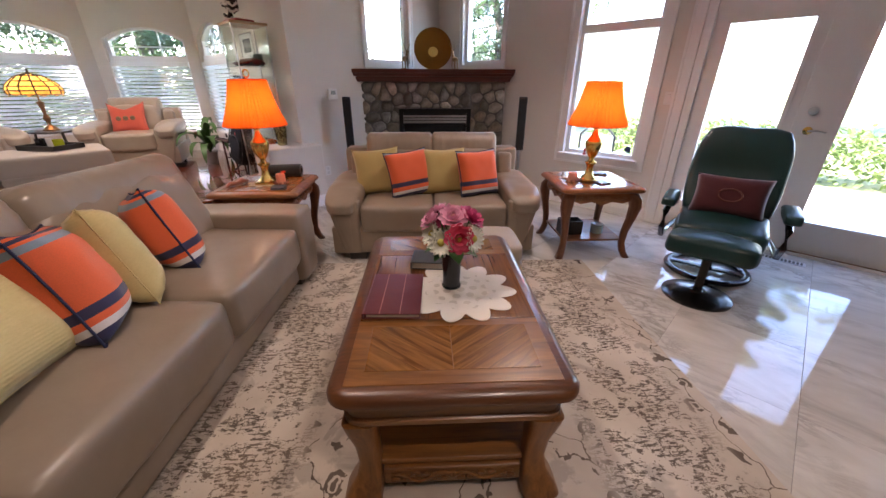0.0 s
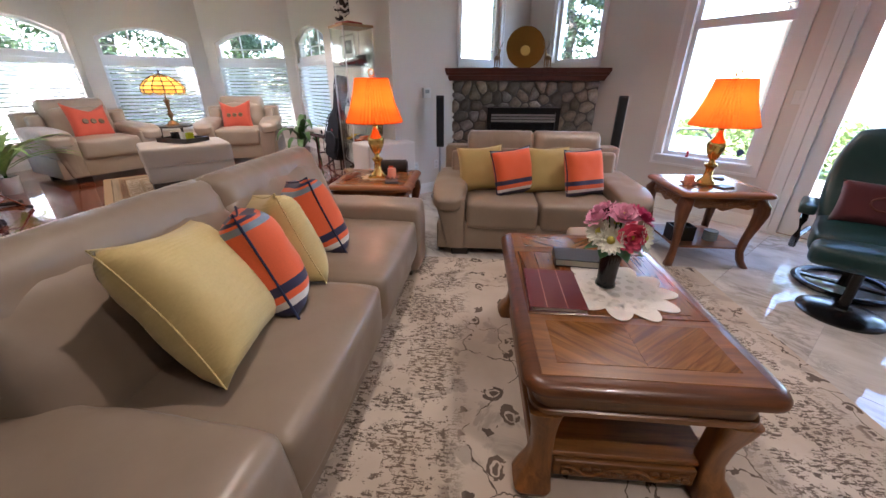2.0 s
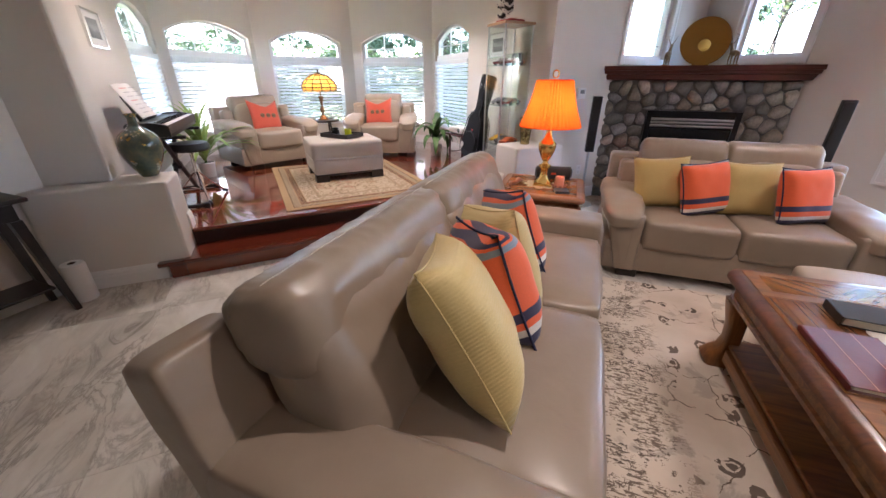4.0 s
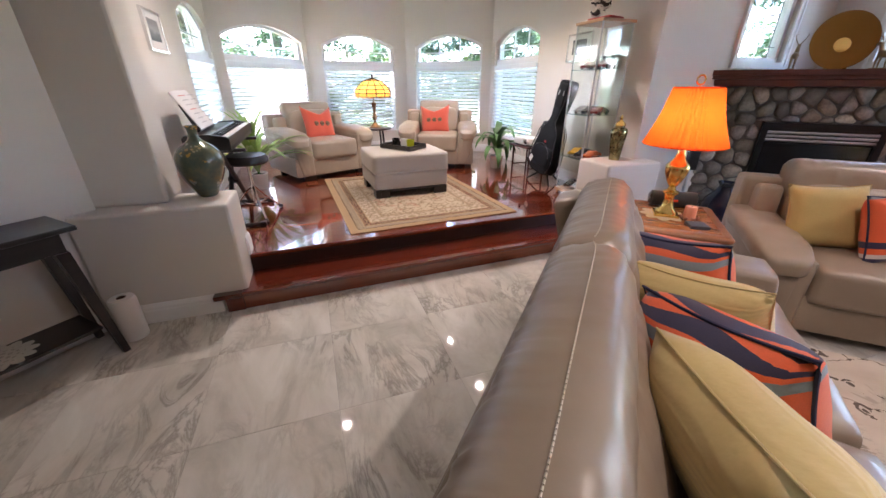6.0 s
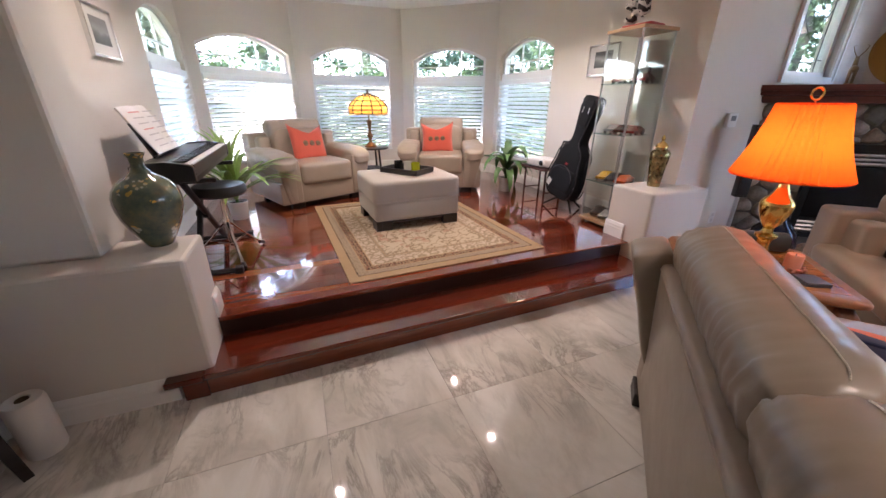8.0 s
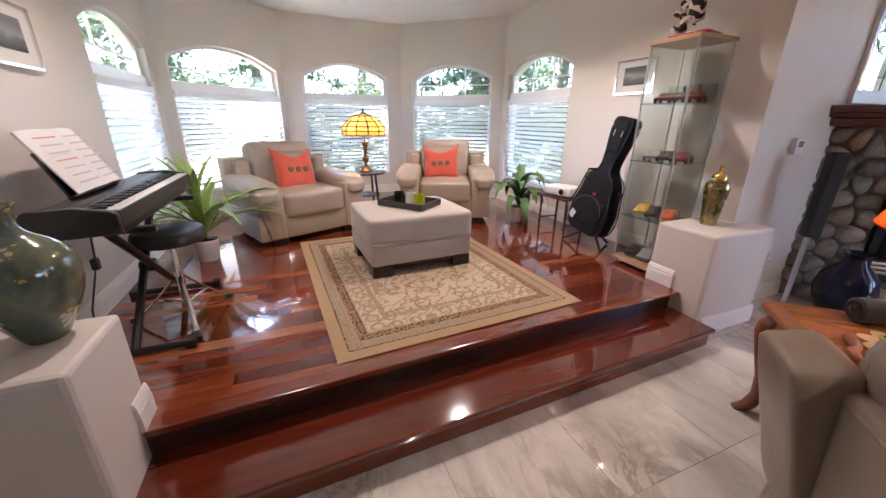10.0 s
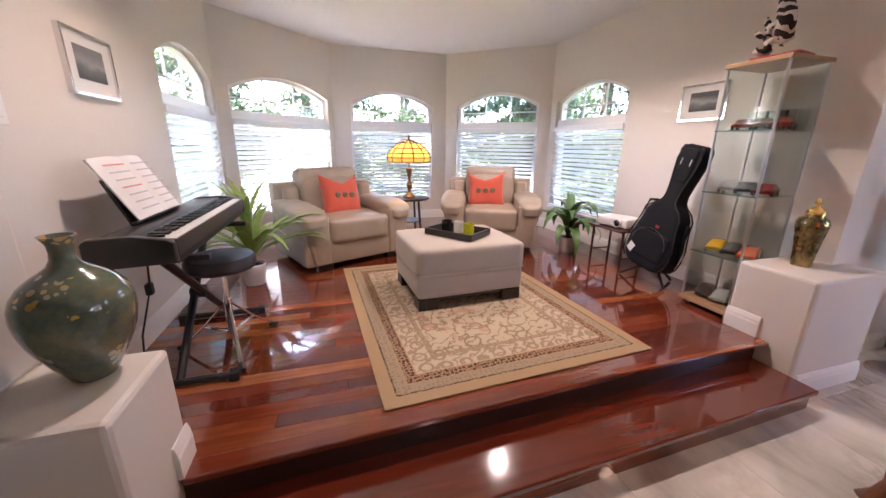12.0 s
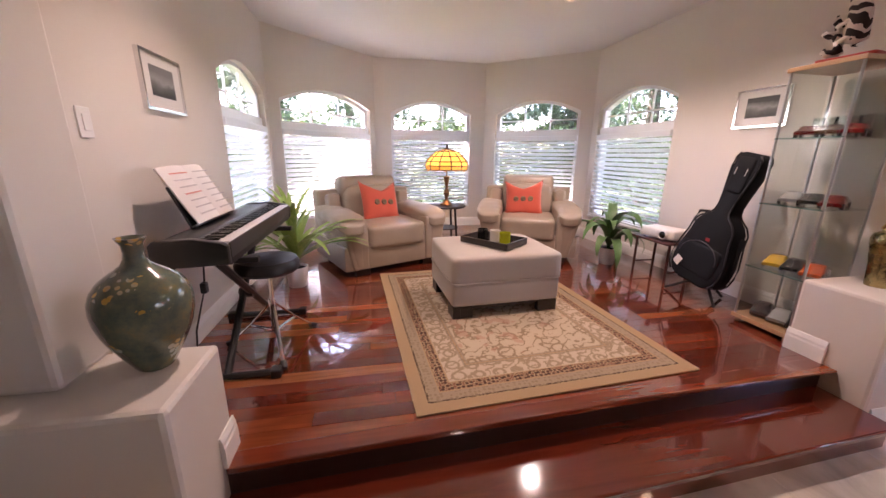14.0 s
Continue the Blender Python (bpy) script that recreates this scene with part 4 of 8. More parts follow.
# ---- rug ----
def distressed_rug():
    m = mat("distressed_rug", (0.5, 0.43, 0.35), 0.95, spec=0.1)
    n = Nodes(m)
    v = n.coords()
    base = n.ramp(n.noise(v, 2.2, 4), [(0.3, (0.42, 0.35, 0.275)), (0.65, (0.60, 0.53, 0.445))])
    # lines of worn weft along the length of the border bands
    x = n.split(v)[0]
    rows = n.noise(n.coords((95, 22, 1)), 1.0, 3, 0.7)
    cols = n.noise(n.coords((26, 85, 1)), 1.0, 3, 0.7)
    worn = n.noise(v, 5.0, 5, 0.7)
    band = n.math("ABSOLUTE", n.math("SUBTRACT", n.math("ABSOLUTE", x), 0.83))
    inband = n.ramp(band, [(0.0, (1, 1, 1)), (0.20, (0.95, 0.95, 0.95)), (0.30, (0, 0, 0)), (1.0, (0, 0, 0))])
    dash = n.math("MAXIMUM", n.math("GREATER_THAN", rows, 0.60), n.math("GREATER_THAN", cols, 0.515))
    dash = n.math("MULTIPLY", n.math("MULTIPLY", dash, inband), n.math("GREATER_THAN", n.noise(v, 6.0, 5, 0.7), 0.475))
    # scattered floral blots and stems in the field
    vor = n.node("ShaderNodeTexVoronoi", Scale=6.5)
    vor.inputs["Randomness"].default_value = 0.9
    wob = n.node("ShaderNodeTexNoise", Scale=9.0, Detail=3.0)
    n.link(v, wob.inputs["Vector"])
    mixv = n.mix(0.11, v, wob.outputs["Color"], "ADD")
    n.link(mixv, vor.inputs["Vector"])
    d = vor.outputs["Distance"]
    petal = n.math("LESS_THAN", n.math("ABSOLUTE", n.math("SUBTRACT", d, 0.25)), 0.06)
    core = n.math("LESS_THAN", d, 0.13)
    edge = n.node("ShaderNodeTexVoronoi", Scale=2.6)
    edge.feature = "DISTANCE_TO_EDGE"
    n.link(mixv, edge.inputs["Vector"])
    stem = n.math("LESS_THAN", edge.outputs["Distance"], 0.006)
    flower = n.math("MAXIMUM", n.math("MAXIMUM", n.math("MULTIPLY", petal, n.math("GREATER_THAN", n.noise(v, 11, 3), 0.49)), n.math("MULTIPLY", core, n.math("GREATER_THAN", worn, 0.40))), n.math("MULTIPLY", stem, n.math("GREATER_THAN", worn, 0.44)))
    flower = n.math("MULTIPLY", flower, n.math("SUBTRACT", 1.0, inband))
    ink = n.math("MAXIMUM", dash, flower)
    tone = n.ramp(n.noise(v, 3.0, 3), [(0.35, (0.045, 0.034, 0.028)), (0.65, (0.12, 0.085, 0.062))])
    blot = n.ramp(n.noise(v, 4.2, 5, 0.6, 0.6), [(0.58, (0, 0, 0)), (0.62, (0.55, 0.55, 0.55))])
    col = n.mix(blot, base, (0.30, 0.26, 0.22))
    n.color(n.mix(n.math("MULTIPLY", ink, 0.88), col, tone))
    n.bump(n.noise(v, 350, 2), 0.5, 0.002)
    return m


rug = part("area_rug", box((-1.20, -1.80, 0.0005), (1.20, 1.80, 0.009), 0.003), distressed_rug(), m=liv(0.26, 0.80))
tagged(rug, "distressed cream and brown floral area rug on the tiles", "rug")


# ---- coffee table ----
def veneer(name, angle, dark=(0.10, 0.038, 0.009), light=(0.26, 0.11, 0.028)):
    m = mat(name, light, 0.22, coat=0.25)
    n = Nodes(m)
    v = n.coords((1, 1, 1), rot=(0, 0, radians(angle)))
    mp = n.node("ShaderNodeMapping")
    mp.inputs["Scale"].default_value = (2.0, 26, 10)
    n.link(v, mp.inputs["Vector"])
    g = n.noise(mp.outputs[0], 1.4, 6, 0.6, 1.4)
    strips = n.math("FRACT", n.math("MULTIPLY", n.split(v)[1], 13.0))
    line = n.math("LESS_THAN", strips, 0.05)
    c = n.ramp(g, [(0.34, dark), (0.62, light)])
    n.color(n.mix(n.math("MULTIPLY", line, 0.5), c, tuple(a * 0.5 for a in dark)))
    n.rough(n.noise(v, 8, 4), 0.16, 0.30)
    return m


VEN_A, VEN_B = veneer("oak_veneer_left", 38), veneer("oak_veneer_right", -38)
VEN_DARK = veneer("oak_veneer_centre", 90, (0.10, 0.036, 0.012), (0.20, 0.078, 0.024))


def rounded(w, d, r, n=6):
    pts = []
    for cx, cy, a0 in ((w / 2 - r, d / 2 - r, 0), (-w / 2 + r, d / 2 - r, 90), (-w / 2 + r, -d / 2 + r, 180), (w / 2 - r, -d / 2 + r, 270)):
        pts += [(cx + r * math.cos(radians(a0 + 90 * i / n)), cy + r * math.sin(radians(a0 + 90 * i / n))) for i in range(n + 1)]
    return pts


def moulded_slab(w, d, r, profile):
    """profile: (inset, z) from bottom to top round a rounded rectangle."""
    bm = bmesh.new()
    rows = []
    for inset, z in profile:
        rows.append([bm.verts.new((x, y, z)) for x, y in rounded(w - 2 * inset, d - 2 * inset, max(0.004, r - inset))])
    n = len(rows[0])
    for a, b in zip(rows, rows[1:]):
        for i in range(n):
            bm.faces.new((a[i], a[(i + 1) % n], b[(i + 1) % n], b[i]))
    bm.faces.new(rows[0][::-1])
    bm.faces.new(rows[-1])
    return bm


def carved_strip(length, h, seed, material, parent, m, name="carving"):
    """A run of carved scrolls: wavy stems and rounded leaves in relief."""
    bm = bmesh.new()
    rg = random.Random(seed)
    for sgn in (-1, 1):
        add_tube(bm, [(sgn * length / 2 * t, -0.004, h * 0.28 * math.sin(t * 9)) for t in np.linspace(0.02, 0.95, 26)], 0.008, 6, 0.005)
        for t in np.linspace(0.12, 0.9, 6):
            r = h * rg.uniform(0.18, 0.30)
            c = Vector((sgn * length / 2 * t, -0.003, -h * 0.2 * math.sin(t * 9)))
            add_tube(bm, [c + Vector((r * (1 - a / 9) * math.cos(a), 0, r * (1 - a / 9) * math.sin(a) * 0.8)) for a in np.linspace(0, 8, 16)], 0.0065, 5, 0.003)
    vs = bmesh.ops.create_uvsphere(bm, u_segments=12, v_segments=8, radius=h * 0.32)["verts"]
    for v in vs:
        v.co.y *= 0.3
    return part(name, bm, material, parent, m=m, smooth="all")


ct = thing("coffee_table", liv(0.26, 1.305, 0.009), "carved honey oak coffee table with chevron veneer top and lower shelf", "coffee table")
W, D, TZ = 0.755, 1.21, 0.525
top = part("tabletop", moulded_slab(W, D, 0.075, [(0.035, TZ - 0.058), (0.012, TZ - 0.052), (0.0, TZ - 0.040), (0.0, TZ - 0.026), (0.008, TZ - 0.014), (0.022, TZ - 0.006), (0.034, TZ - 0.003)]), OAK_RIM, ct, smooth=True)
for y0, y1, dk in ((-0.555, -0.243, 0), (-0.236, 0.310, 1), (0.317, 0.555, 0)):
    border = VEN_DARK if dk else OAK
    part("top_panel", box((-0.325, y0, TZ - 0.004), (0.325, y1, TZ), 0.0015, 1), border, top)
    e = 0.055
    if not dk:
        part("veneer_leaf", box((-0.325 + e, y0 + e, TZ), (-0.001, y1 - e * 0.7, TZ + 0.0012)), VEN_A, top)
        part("veneer_leaf", box((0.001, y0 + e, TZ), (0.325 - e, y1 - e * 0.7, TZ + 0.0012)), VEN_B, top)
    else:
        part("veneer_leaf", box((-0.325 + e, y0 + 0.03, TZ), (0.325 - e, y1 - 0.03, TZ + 0.0012)), VEN_DARK, top)
part("apron", moulded_slab(W - 0.07, D - 0.07, 0.06, [(0.012, 0.372), (0.0, 0.378), (0.0, 0.395), (0.010, 0.402), (0.010, 0.452), (0.004, 0.458), (0.004, 0.469)]), OAK, ct, smooth=True)


def post(bm, x, y, sx, sy):
    """A stout scrolled corner leg."""
    prof = [(0.0, 0.056, -0.012), (0.03, 0.064, -0.016), (0.07, 0.054, -0.008), (0.11, 0.042, 0.006), (0.17, 0.036, 0.010), (0.25, 0.038, 0.006), (0.32, 0.046, -0.002), (0.372, 0.054, -0.004)]
    rows = []
    for z, r, off in prof:
        cx, cy = x - sx * off * -1 * -1, y - sy * off * -1 * -1
        pts = rounded(2 * r, 2 * r, r * 0.45, 3)
        rows.append([bm.verts.new((cx + px, cy + py, z)) for px, py in pts])
    n = len(rows[0])
    for a, b in zip(rows, rows[1:]):
        for i in range(n):
            bm.faces.new((a[i], a[(i + 1) % n], b[(i + 1) % n], b[i]))
    bm.faces.new(rows[0][::-1])
    bm.faces.new(rows[-1])


for sx in (-1, 1):
    for sy in (-1, 1):
        bm = bmesh.new()
        post(bm, sx * 0.288, sy * 0.515, sx, sy)
        part("leg", bm, OAK_Z, ct, smooth=True)
part("shelf", box((-0.29, -0.52, 0.130), (0.29, 0.52, 0.152), 0.006), OAK, ct)
for y, rz in ((-0.525, 0), (0.525, 180)):
    rail = part("shelf_rail", box((-0.235, -0.012, 0.055), (0.235, 0.012, 0.129), 0.006), OAK, ct, m=pose(0, y, 0, 0, 0, rz))
    carved_strip(0.44, 0.065, 3, OAK, rail, pose(0, -0.013, 0.092))
for x, rz in ((-0.295, -90), (0.295, 90)):
    part("shelf_rail", box((-0.45, -0.012, 0.065), (0.45, 0.012, 0.129), 0.006), OAK, ct, m=pose(x, 0, 0, 0, 0, rz))
CT_Z = TZ + 0.009 + 0.0015

# on the coffee table
ALBUM = leather("maroon_leather", (0.13, 0.018, 0.016), (0.09, 0.012, 0.012), 0.32)
PAPER = painted("book_pages", (0.72, 0.66, 0.54), 0.8, 400)
al = thing("photo_album", liv(0.055, 1.225, CT_Z, -2), "closed maroon leather photo album on the coffee table", "album")
part("back_cover", box((-0.105, -0.155, 0), (0.105, 0.155, 0.004), 0.0015, 1), ALBUM, al)
part("page_block", box((-0.095, -0.147, 0.0045), (0.10, 0.147, 0.018)), PAPER, al)
part("front_cover", box((-0.105, -0.155, 0.0185), (0.105, 0.155, 0.0225), 0.0015, 1), ALBUM, al)
part("spine", box((-0.110, -0.155, 0), (-0.1055, 0.155, 0.0225), 0.0015, 1), ALBUM, al)
for x in (-0.045, 0.03):
    part("gilt_line", box((x - 0.0015, -0.154, 0.0226), (x + 0.0015, 0.154, 0.0230)), mat("gilt_line", (0.45, 0.22, 0.16), 0.35), al)
BOOK_CLOTH = fabric("black_book_cloth", (0.012, 0.011, 0.011), (0.008, 0.008, 0.008), 500)
bk = thing("book", liv(0.22, 1.515, CT_Z + 0.0045, -6), "thick black-covered book with cream pages under the flowers", "book")
part("cover", box((-0.105, -0.07, 0), (0.105, 0.07, 0.004), 0.001, 1), BLACK, bk)
part("page_block", box((-0.10, -0.066, 0.0045), (0.098, 0.066, 0.031)), PAPER, bk)
part("cover", box((-0.105, -0.07, 0.0315), (0.105, 0.07, 0.0355), 0.001, 1), BOOK_CLOTH, bk)
part("spine", box((-0.109, -0.07, 0), (-0.1055, 0.07, 0.0355), 0.001, 1), BLACK, bk)

LACE_GROUND = fabric("lace_ground", (0.52, 0.48, 0.42), (0.42, 0.38, 0.32), 700)
LACE = fabric("white_lace", (0.72, 0.68, 0.62), (0.60, 0.56, 0.50), 700)


def doily(m, r, petals, label, material, holes=True):
    """A crocheted mat: pointed petals round a net of rings."""
    bm = bmesh.new()
    n = petals * 8
    outer = []
    for i in range(n):
        a = 2 * math.pi * i / n
        f = abs(math.sin(petals * a / 2))
        outer.append((r * (0.74 + 0.26 * f) * math.cos(a), r * (0.74 + 0.26 * f) * math.sin(a)))
    inner = [(x * 0.64, y * 0.64) for x, y in outer]
    r2 = ring([(x, -y) for x, y in outer], [(x, -y) for x, y in inner], 0, 0.0022)
    d = part("doily", r2, material, m=m @ pose(0, 0, 0.0022, 90))
    tagged(d, label, "doily")
    bm = bmesh.new()
    for rr, cnt in ((0.0, 1), (0.24, 6), (0.46, 12), (0.62, 18)):
        for i in range(cnt):
            a = 2 * math.pi * i / cnt
            c = Vector((rr * r * math.cos(a), rr * r * math.sin(a), 0.0012))
            ro = r * (0.115 if rr else 0.13)
            pts = [c + Vector((ro * math.cos(t), ro * math.sin(t), 0)) for t in np.linspace(0, 2 * math.pi, 13)]
            add_tube(bm, pts, ro * 0.36, 6, None, 0.05)
    part("net", bm, material, d, m=pose(0, 0.0011, 0, -90))
    part("ground_net", lathe([(r * 0.62, 0.0), (r * 0.66, 0.0004), (r * 0.62, 0.0008)], 32), LACE_GROUND, d, m=pose(0, 0.0003, 0, -90))
    return d


doily(liv(0.32, 1.265, CT_Z + 0.0006, 10), 0.235, 11, "white crocheted lace doily with petal edge", LACE)

SMOKE = mat("smoked_glass", (0.012, 0.014, 0.016), 0.06)
vase = thing("flower_vase", liv(0.285, 1.30, CT_Z + 0.0048), "dark smoked glass vase with pink, red and white flowers", "vase")
part("vase_body", lathe([(0.040, 0), (0.041, 0.004), (0.036, 0.02), (0.038, 0.08), (0.046, 0.17), (0.043, 0.17), (0.034, 0.09), (0.03, 0.03)], 24), SMOKE, vase, smooth=True)
part("vase_foot", lathe([(0.042, 0.0), (0.043, 0.010), (0.039, 0.011)], 24), PANE, vase)


def petal_mat(name, color):
    m = mat(name, color, 0.6)
    n = Nodes(m)
    g = n.noise(n.coords((8, 8, 8)), 4.0, 4)
    n.color(n.mix(g, tuple(c * 0.65 for c in color), color))
    return m


PINK, ROSE, RED, MAROON_F = petal_mat("pink_petal", (0.88, 0.42, 0.58)), petal_mat("rose_petal", (0.80, 0.10, 0.19)), petal_mat("red_petal", (0.62, 0.06, 0.20)), petal_mat("maroon_petal", (0.13, 0.008, 0.025))
WHITE_F, YOLK = petal_mat("white_petal", (0.86, 0.87, 0.74)), petal_mat("flower_heart", (0.55, 0.50, 0.08))
STEM = petal_mat("green_leaf", (0.045, 0.15, 0.035))


def bloom(kind, m, parent, rg):
    rings_n = {"daisy": ((0.058, 16, 0.10), (0.050, 14, 0.3)), "full": ((0.062, 10, 0.15), (0.052, 9, 0.5), (0.040, 8, 0.9), (0.026, 6, 1.2))}["daisy" if kind in (WHITE_F,) else "full"]
    bm = bmesh.new()
    for ln, cnt, cup in rings_n:
        for i in range(cnt):
            a = 2 * math.pi * (i + rg.random() * 0.4) / cnt
            wd = 0.010 if kind is WHITE_F else ln * 0.42
            prev = None
            d, s = Vector((math.cos(a), math.sin(a), 0)), Vector((-math.sin(a), math.cos(a), 0))
            for k in range(5):
                f = k / 4
                w = wd * math.sin(math.pi * (0.12 + 0.80 * f))
                p = d * ln * (f * math.cos(cup * f)) + Vector((0, 0, ln * f * math.sin(cup * f) + 0.004 * rg.random()))
                row = [bm.verts.new(p - s * w + Vector((0, 0, 0.006 * f))), bm.verts.new(p), bm.verts.new(p + s * w + Vector((0, 0, 0.006 * f)))]
                if prev:
                    bm.faces.new((prev[0], prev[1], row[1], row[0]))
                    bm.faces.new((prev[1], prev[2], row[2], row[1]))
                prev = row
    fl = part("bloom", bm, kind, parent, m=m, smooth="all")
    part("heart", lathe([(0.010, 0), (0.016, 0.006), (0.010, 0.014), (0.003, 0.016)], 12), YOLK if kind is not RED else MAROON_F, fl, smooth=True)


rg = random.Random(7)
BLOOMS = [(PINK, 0.0, -0.045, 0.325, 0), (RED, 0.08, -0.02, 0.315, 30), (MAROON_F, -0.035, 0.03, 0.31, -20), (ROSE, 0.02, -0.105, 0.255, 40), (WHITE_F, -0.055, -0.10, 0.235, -30), (WHITE_F, 0.09, -0.085, 0.245, 40),
          (PINK, -0.085, 0.0, 0.30, -45), (PINK, 0.04, 0.06, 0.30, 20), (WHITE_F, -0.095, -0.05, 0.255, -60), (WHITE_F, 0.03, 0.09, 0.25, 30), (RED, -0.03, 0.085, 0.28, -20), (PINK, -0.06, 0.05, 0.315, -30)]
for kind, x, y, z, tip in BLOOMS:
    out = Vector((x, y, 0.10 if z > 0.28 else 0.03))
    q = out.to_track_quat("Z", "Y").to_matrix().to_4x4()
    x, y, z = 0.84 * x, 0.84 * y, 0.03 + 0.88 * z
    bloom(kind, Matrix.Translation((x, y, z)) @ q @ Matrix.Scale(0.98, 4), vase, rg)
    part("stem", tube([(x * 0.15, y * 0.15, 0.06), (x * 0.4, y * 0.4, 0.18), (x, y, z)], 0.003, 6), STEM, vase)
for i in range(7):
    a = i * 0.9 + 0.4
    bm = bmesh.new()
    prev = None
    for k in range(6):
        f = k / 5
        w = 0.03 * math.sin(math.pi * (0.06 + 0.9 * f))
        p = Vector((math.cos(a), math.sin(a), 0)) * (0.03 + 0.08 * f) + Vector((0, 0, 0.17 + 0.05 * f - 0.06 * f * f))
        s = Vector((-math.sin(a), math.cos(a), 0)) * w
        row = [bm.verts.new(p - s), bm.verts.new(p - Vector((0, 0, 0.006))), bm.verts.new(p + s)]
        if prev:
            bm.faces.new((prev[0], prev[1], row[1], row[0]))
            bm.faces.new((prev[1], prev[2], row[2], row[1]))
        prev = row
    part("leaf", bm, STEM, vase, smooth="all")

tb = thing("cardboard_box", liv(0.255, 1.10, 0.162, 3), "small blue and purple printed cardboard box on the shelf", "box")
part("carton", box((-0.10, -0.05, 0), (0.10, 0.05, 0.045), 0.003), mat("blue_card", (0.02, 0.06, 0.30), 0.35), tb)
part("printed_band", box((-0.06, -0.0615, 0.012), (0.07, -0.0601, 0.058)), mat("purple_print", (0.06, 0.015, 0.05), 0.35), tb)
part("printed_swash", box((-0.105, -0.0615, 0.040), (-0.062, -0.0601, 0.062)), mat("pale_print", (0.30, 0.45, 0.60), 0.35), tb)
part("printed_swash", box((0.072, -0.0615, 0.010), (0.11, -0.0601, 0.03)), mat("pale_print_low", (0.30, 0.45, 0.60), 0.35), tb)


# ---- end tables ----
def end_table(m, label):
    t = thing("end_table", m, label, "end table", "cherry end tables")
    w = 0.66
    tp = part("tabletop", moulded_slab(w, w, 0.05, [(0.03, 0.555), (0.012, 0.560), (0.0, 0.570), (0.0, 0.582), (0.010, 0.594), (0.026, 0.600)]), CHERRY, t, smooth=True)
    part("top_panel", box((-0.27, -0.27, 0.5995), (0.27, 0.27, 0.6015), 0.001, 1), VEN_TABLE, tp)
    for k in range(4):
        ap = part("apron", prism([(-0.25, 0.50), (-0.17, 0.47), (-0.08, 0.485), (0, 0.455), (0.08, 0.485), (0.17, 0.47), (0.25, 0.50), (0.25, 0.554), (-0.25, 0.554)], 0.02), CHERRY, t, m=pose(0, 0, 0, 0, 0, 90 * k) @ pose(0, -0.285, 0))
        carved_strip(0.40, 0.05, k, CHERRY, ap, pose(0, -0.001, 0.508))
    for sx in (-1, 1):
        for sy in (-1, 1):
            bm = bmesh.new()
            pts = [(0.250, 0.545, 0.040), (0.272, 0.50, 0.046), (0.280, 0.44, 0.042), (0.270, 0.34, 0.032), (0.252, 0.22, 0.026), (0.248, 0.12, 0.024), (0.262, 0.05, 0.027), (0.285, 0.0, 0.030)]
            rows = []
            for o, z, r in pts:
                rows.append([bm.verts.new((sx * o + px, sy * o + py, z)) for px, py in rounded(2 * r, 2 * r, r * 0.6, 3)])
            n = len(rows[0])
            for a, b in zip(rows, rows[1:]):
                for i in range(n):
                    bm.faces.new((a[i], a[(i + 1) % n], b[(i + 1) % n], b[i]))
            bm.faces.new(rows[0][::-1])
            bm.faces.new(rows[-1])
            part("leg", bm, CHERRY_Z, t, smooth="all")
    part("shelf", box((-0.25, -0.25, 0.135), (0.25, 0.25, 0.152), 0.005), CHERRY, t)
    return t


VEN_TABLE = veneer("cherry_veneer", 0, (0.17, 0.058, 0.016), (0.36, 0.145, 0.045))
etl = end_table(liv(-1.10, 2.88), "carved cherry wood end table with cabriole legs")
copy_thing(etl, liv(1.57, 2.93))


# ---- brass table lamps ----
def shade_mat():
    m = bpy.data.materials.new("orange_pleated_shade")
    m.use_nodes = True
    n = Nodes(m)
    n.b.inputs["Base Color"].default_value = (0.76, 0.14, 0.015, 1)
    n.b.inputs["Roughness"].default_value = 0.8
    tr = n.t.nodes.new("ShaderNodeBsdfTranslucent")
    tr.inputs[0].default_value = (0.92, 0.20, 0.012, 1)
    mx = n.t.nodes.new("ShaderNodeMixShader")
    mx.inputs[0].default_value = 0.6
    n.link(n.b.outputs[0], mx.inputs[1])
    n.link(tr.outputs[0], mx.inputs[2])
    n.link(mx.outputs[0], n.t.nodes["Material Output"].inputs[0])
    return m


SHADE = shade_mat()
BULB = glow("lamp_bulb", (1.0, 0.75, 0.45), 3)


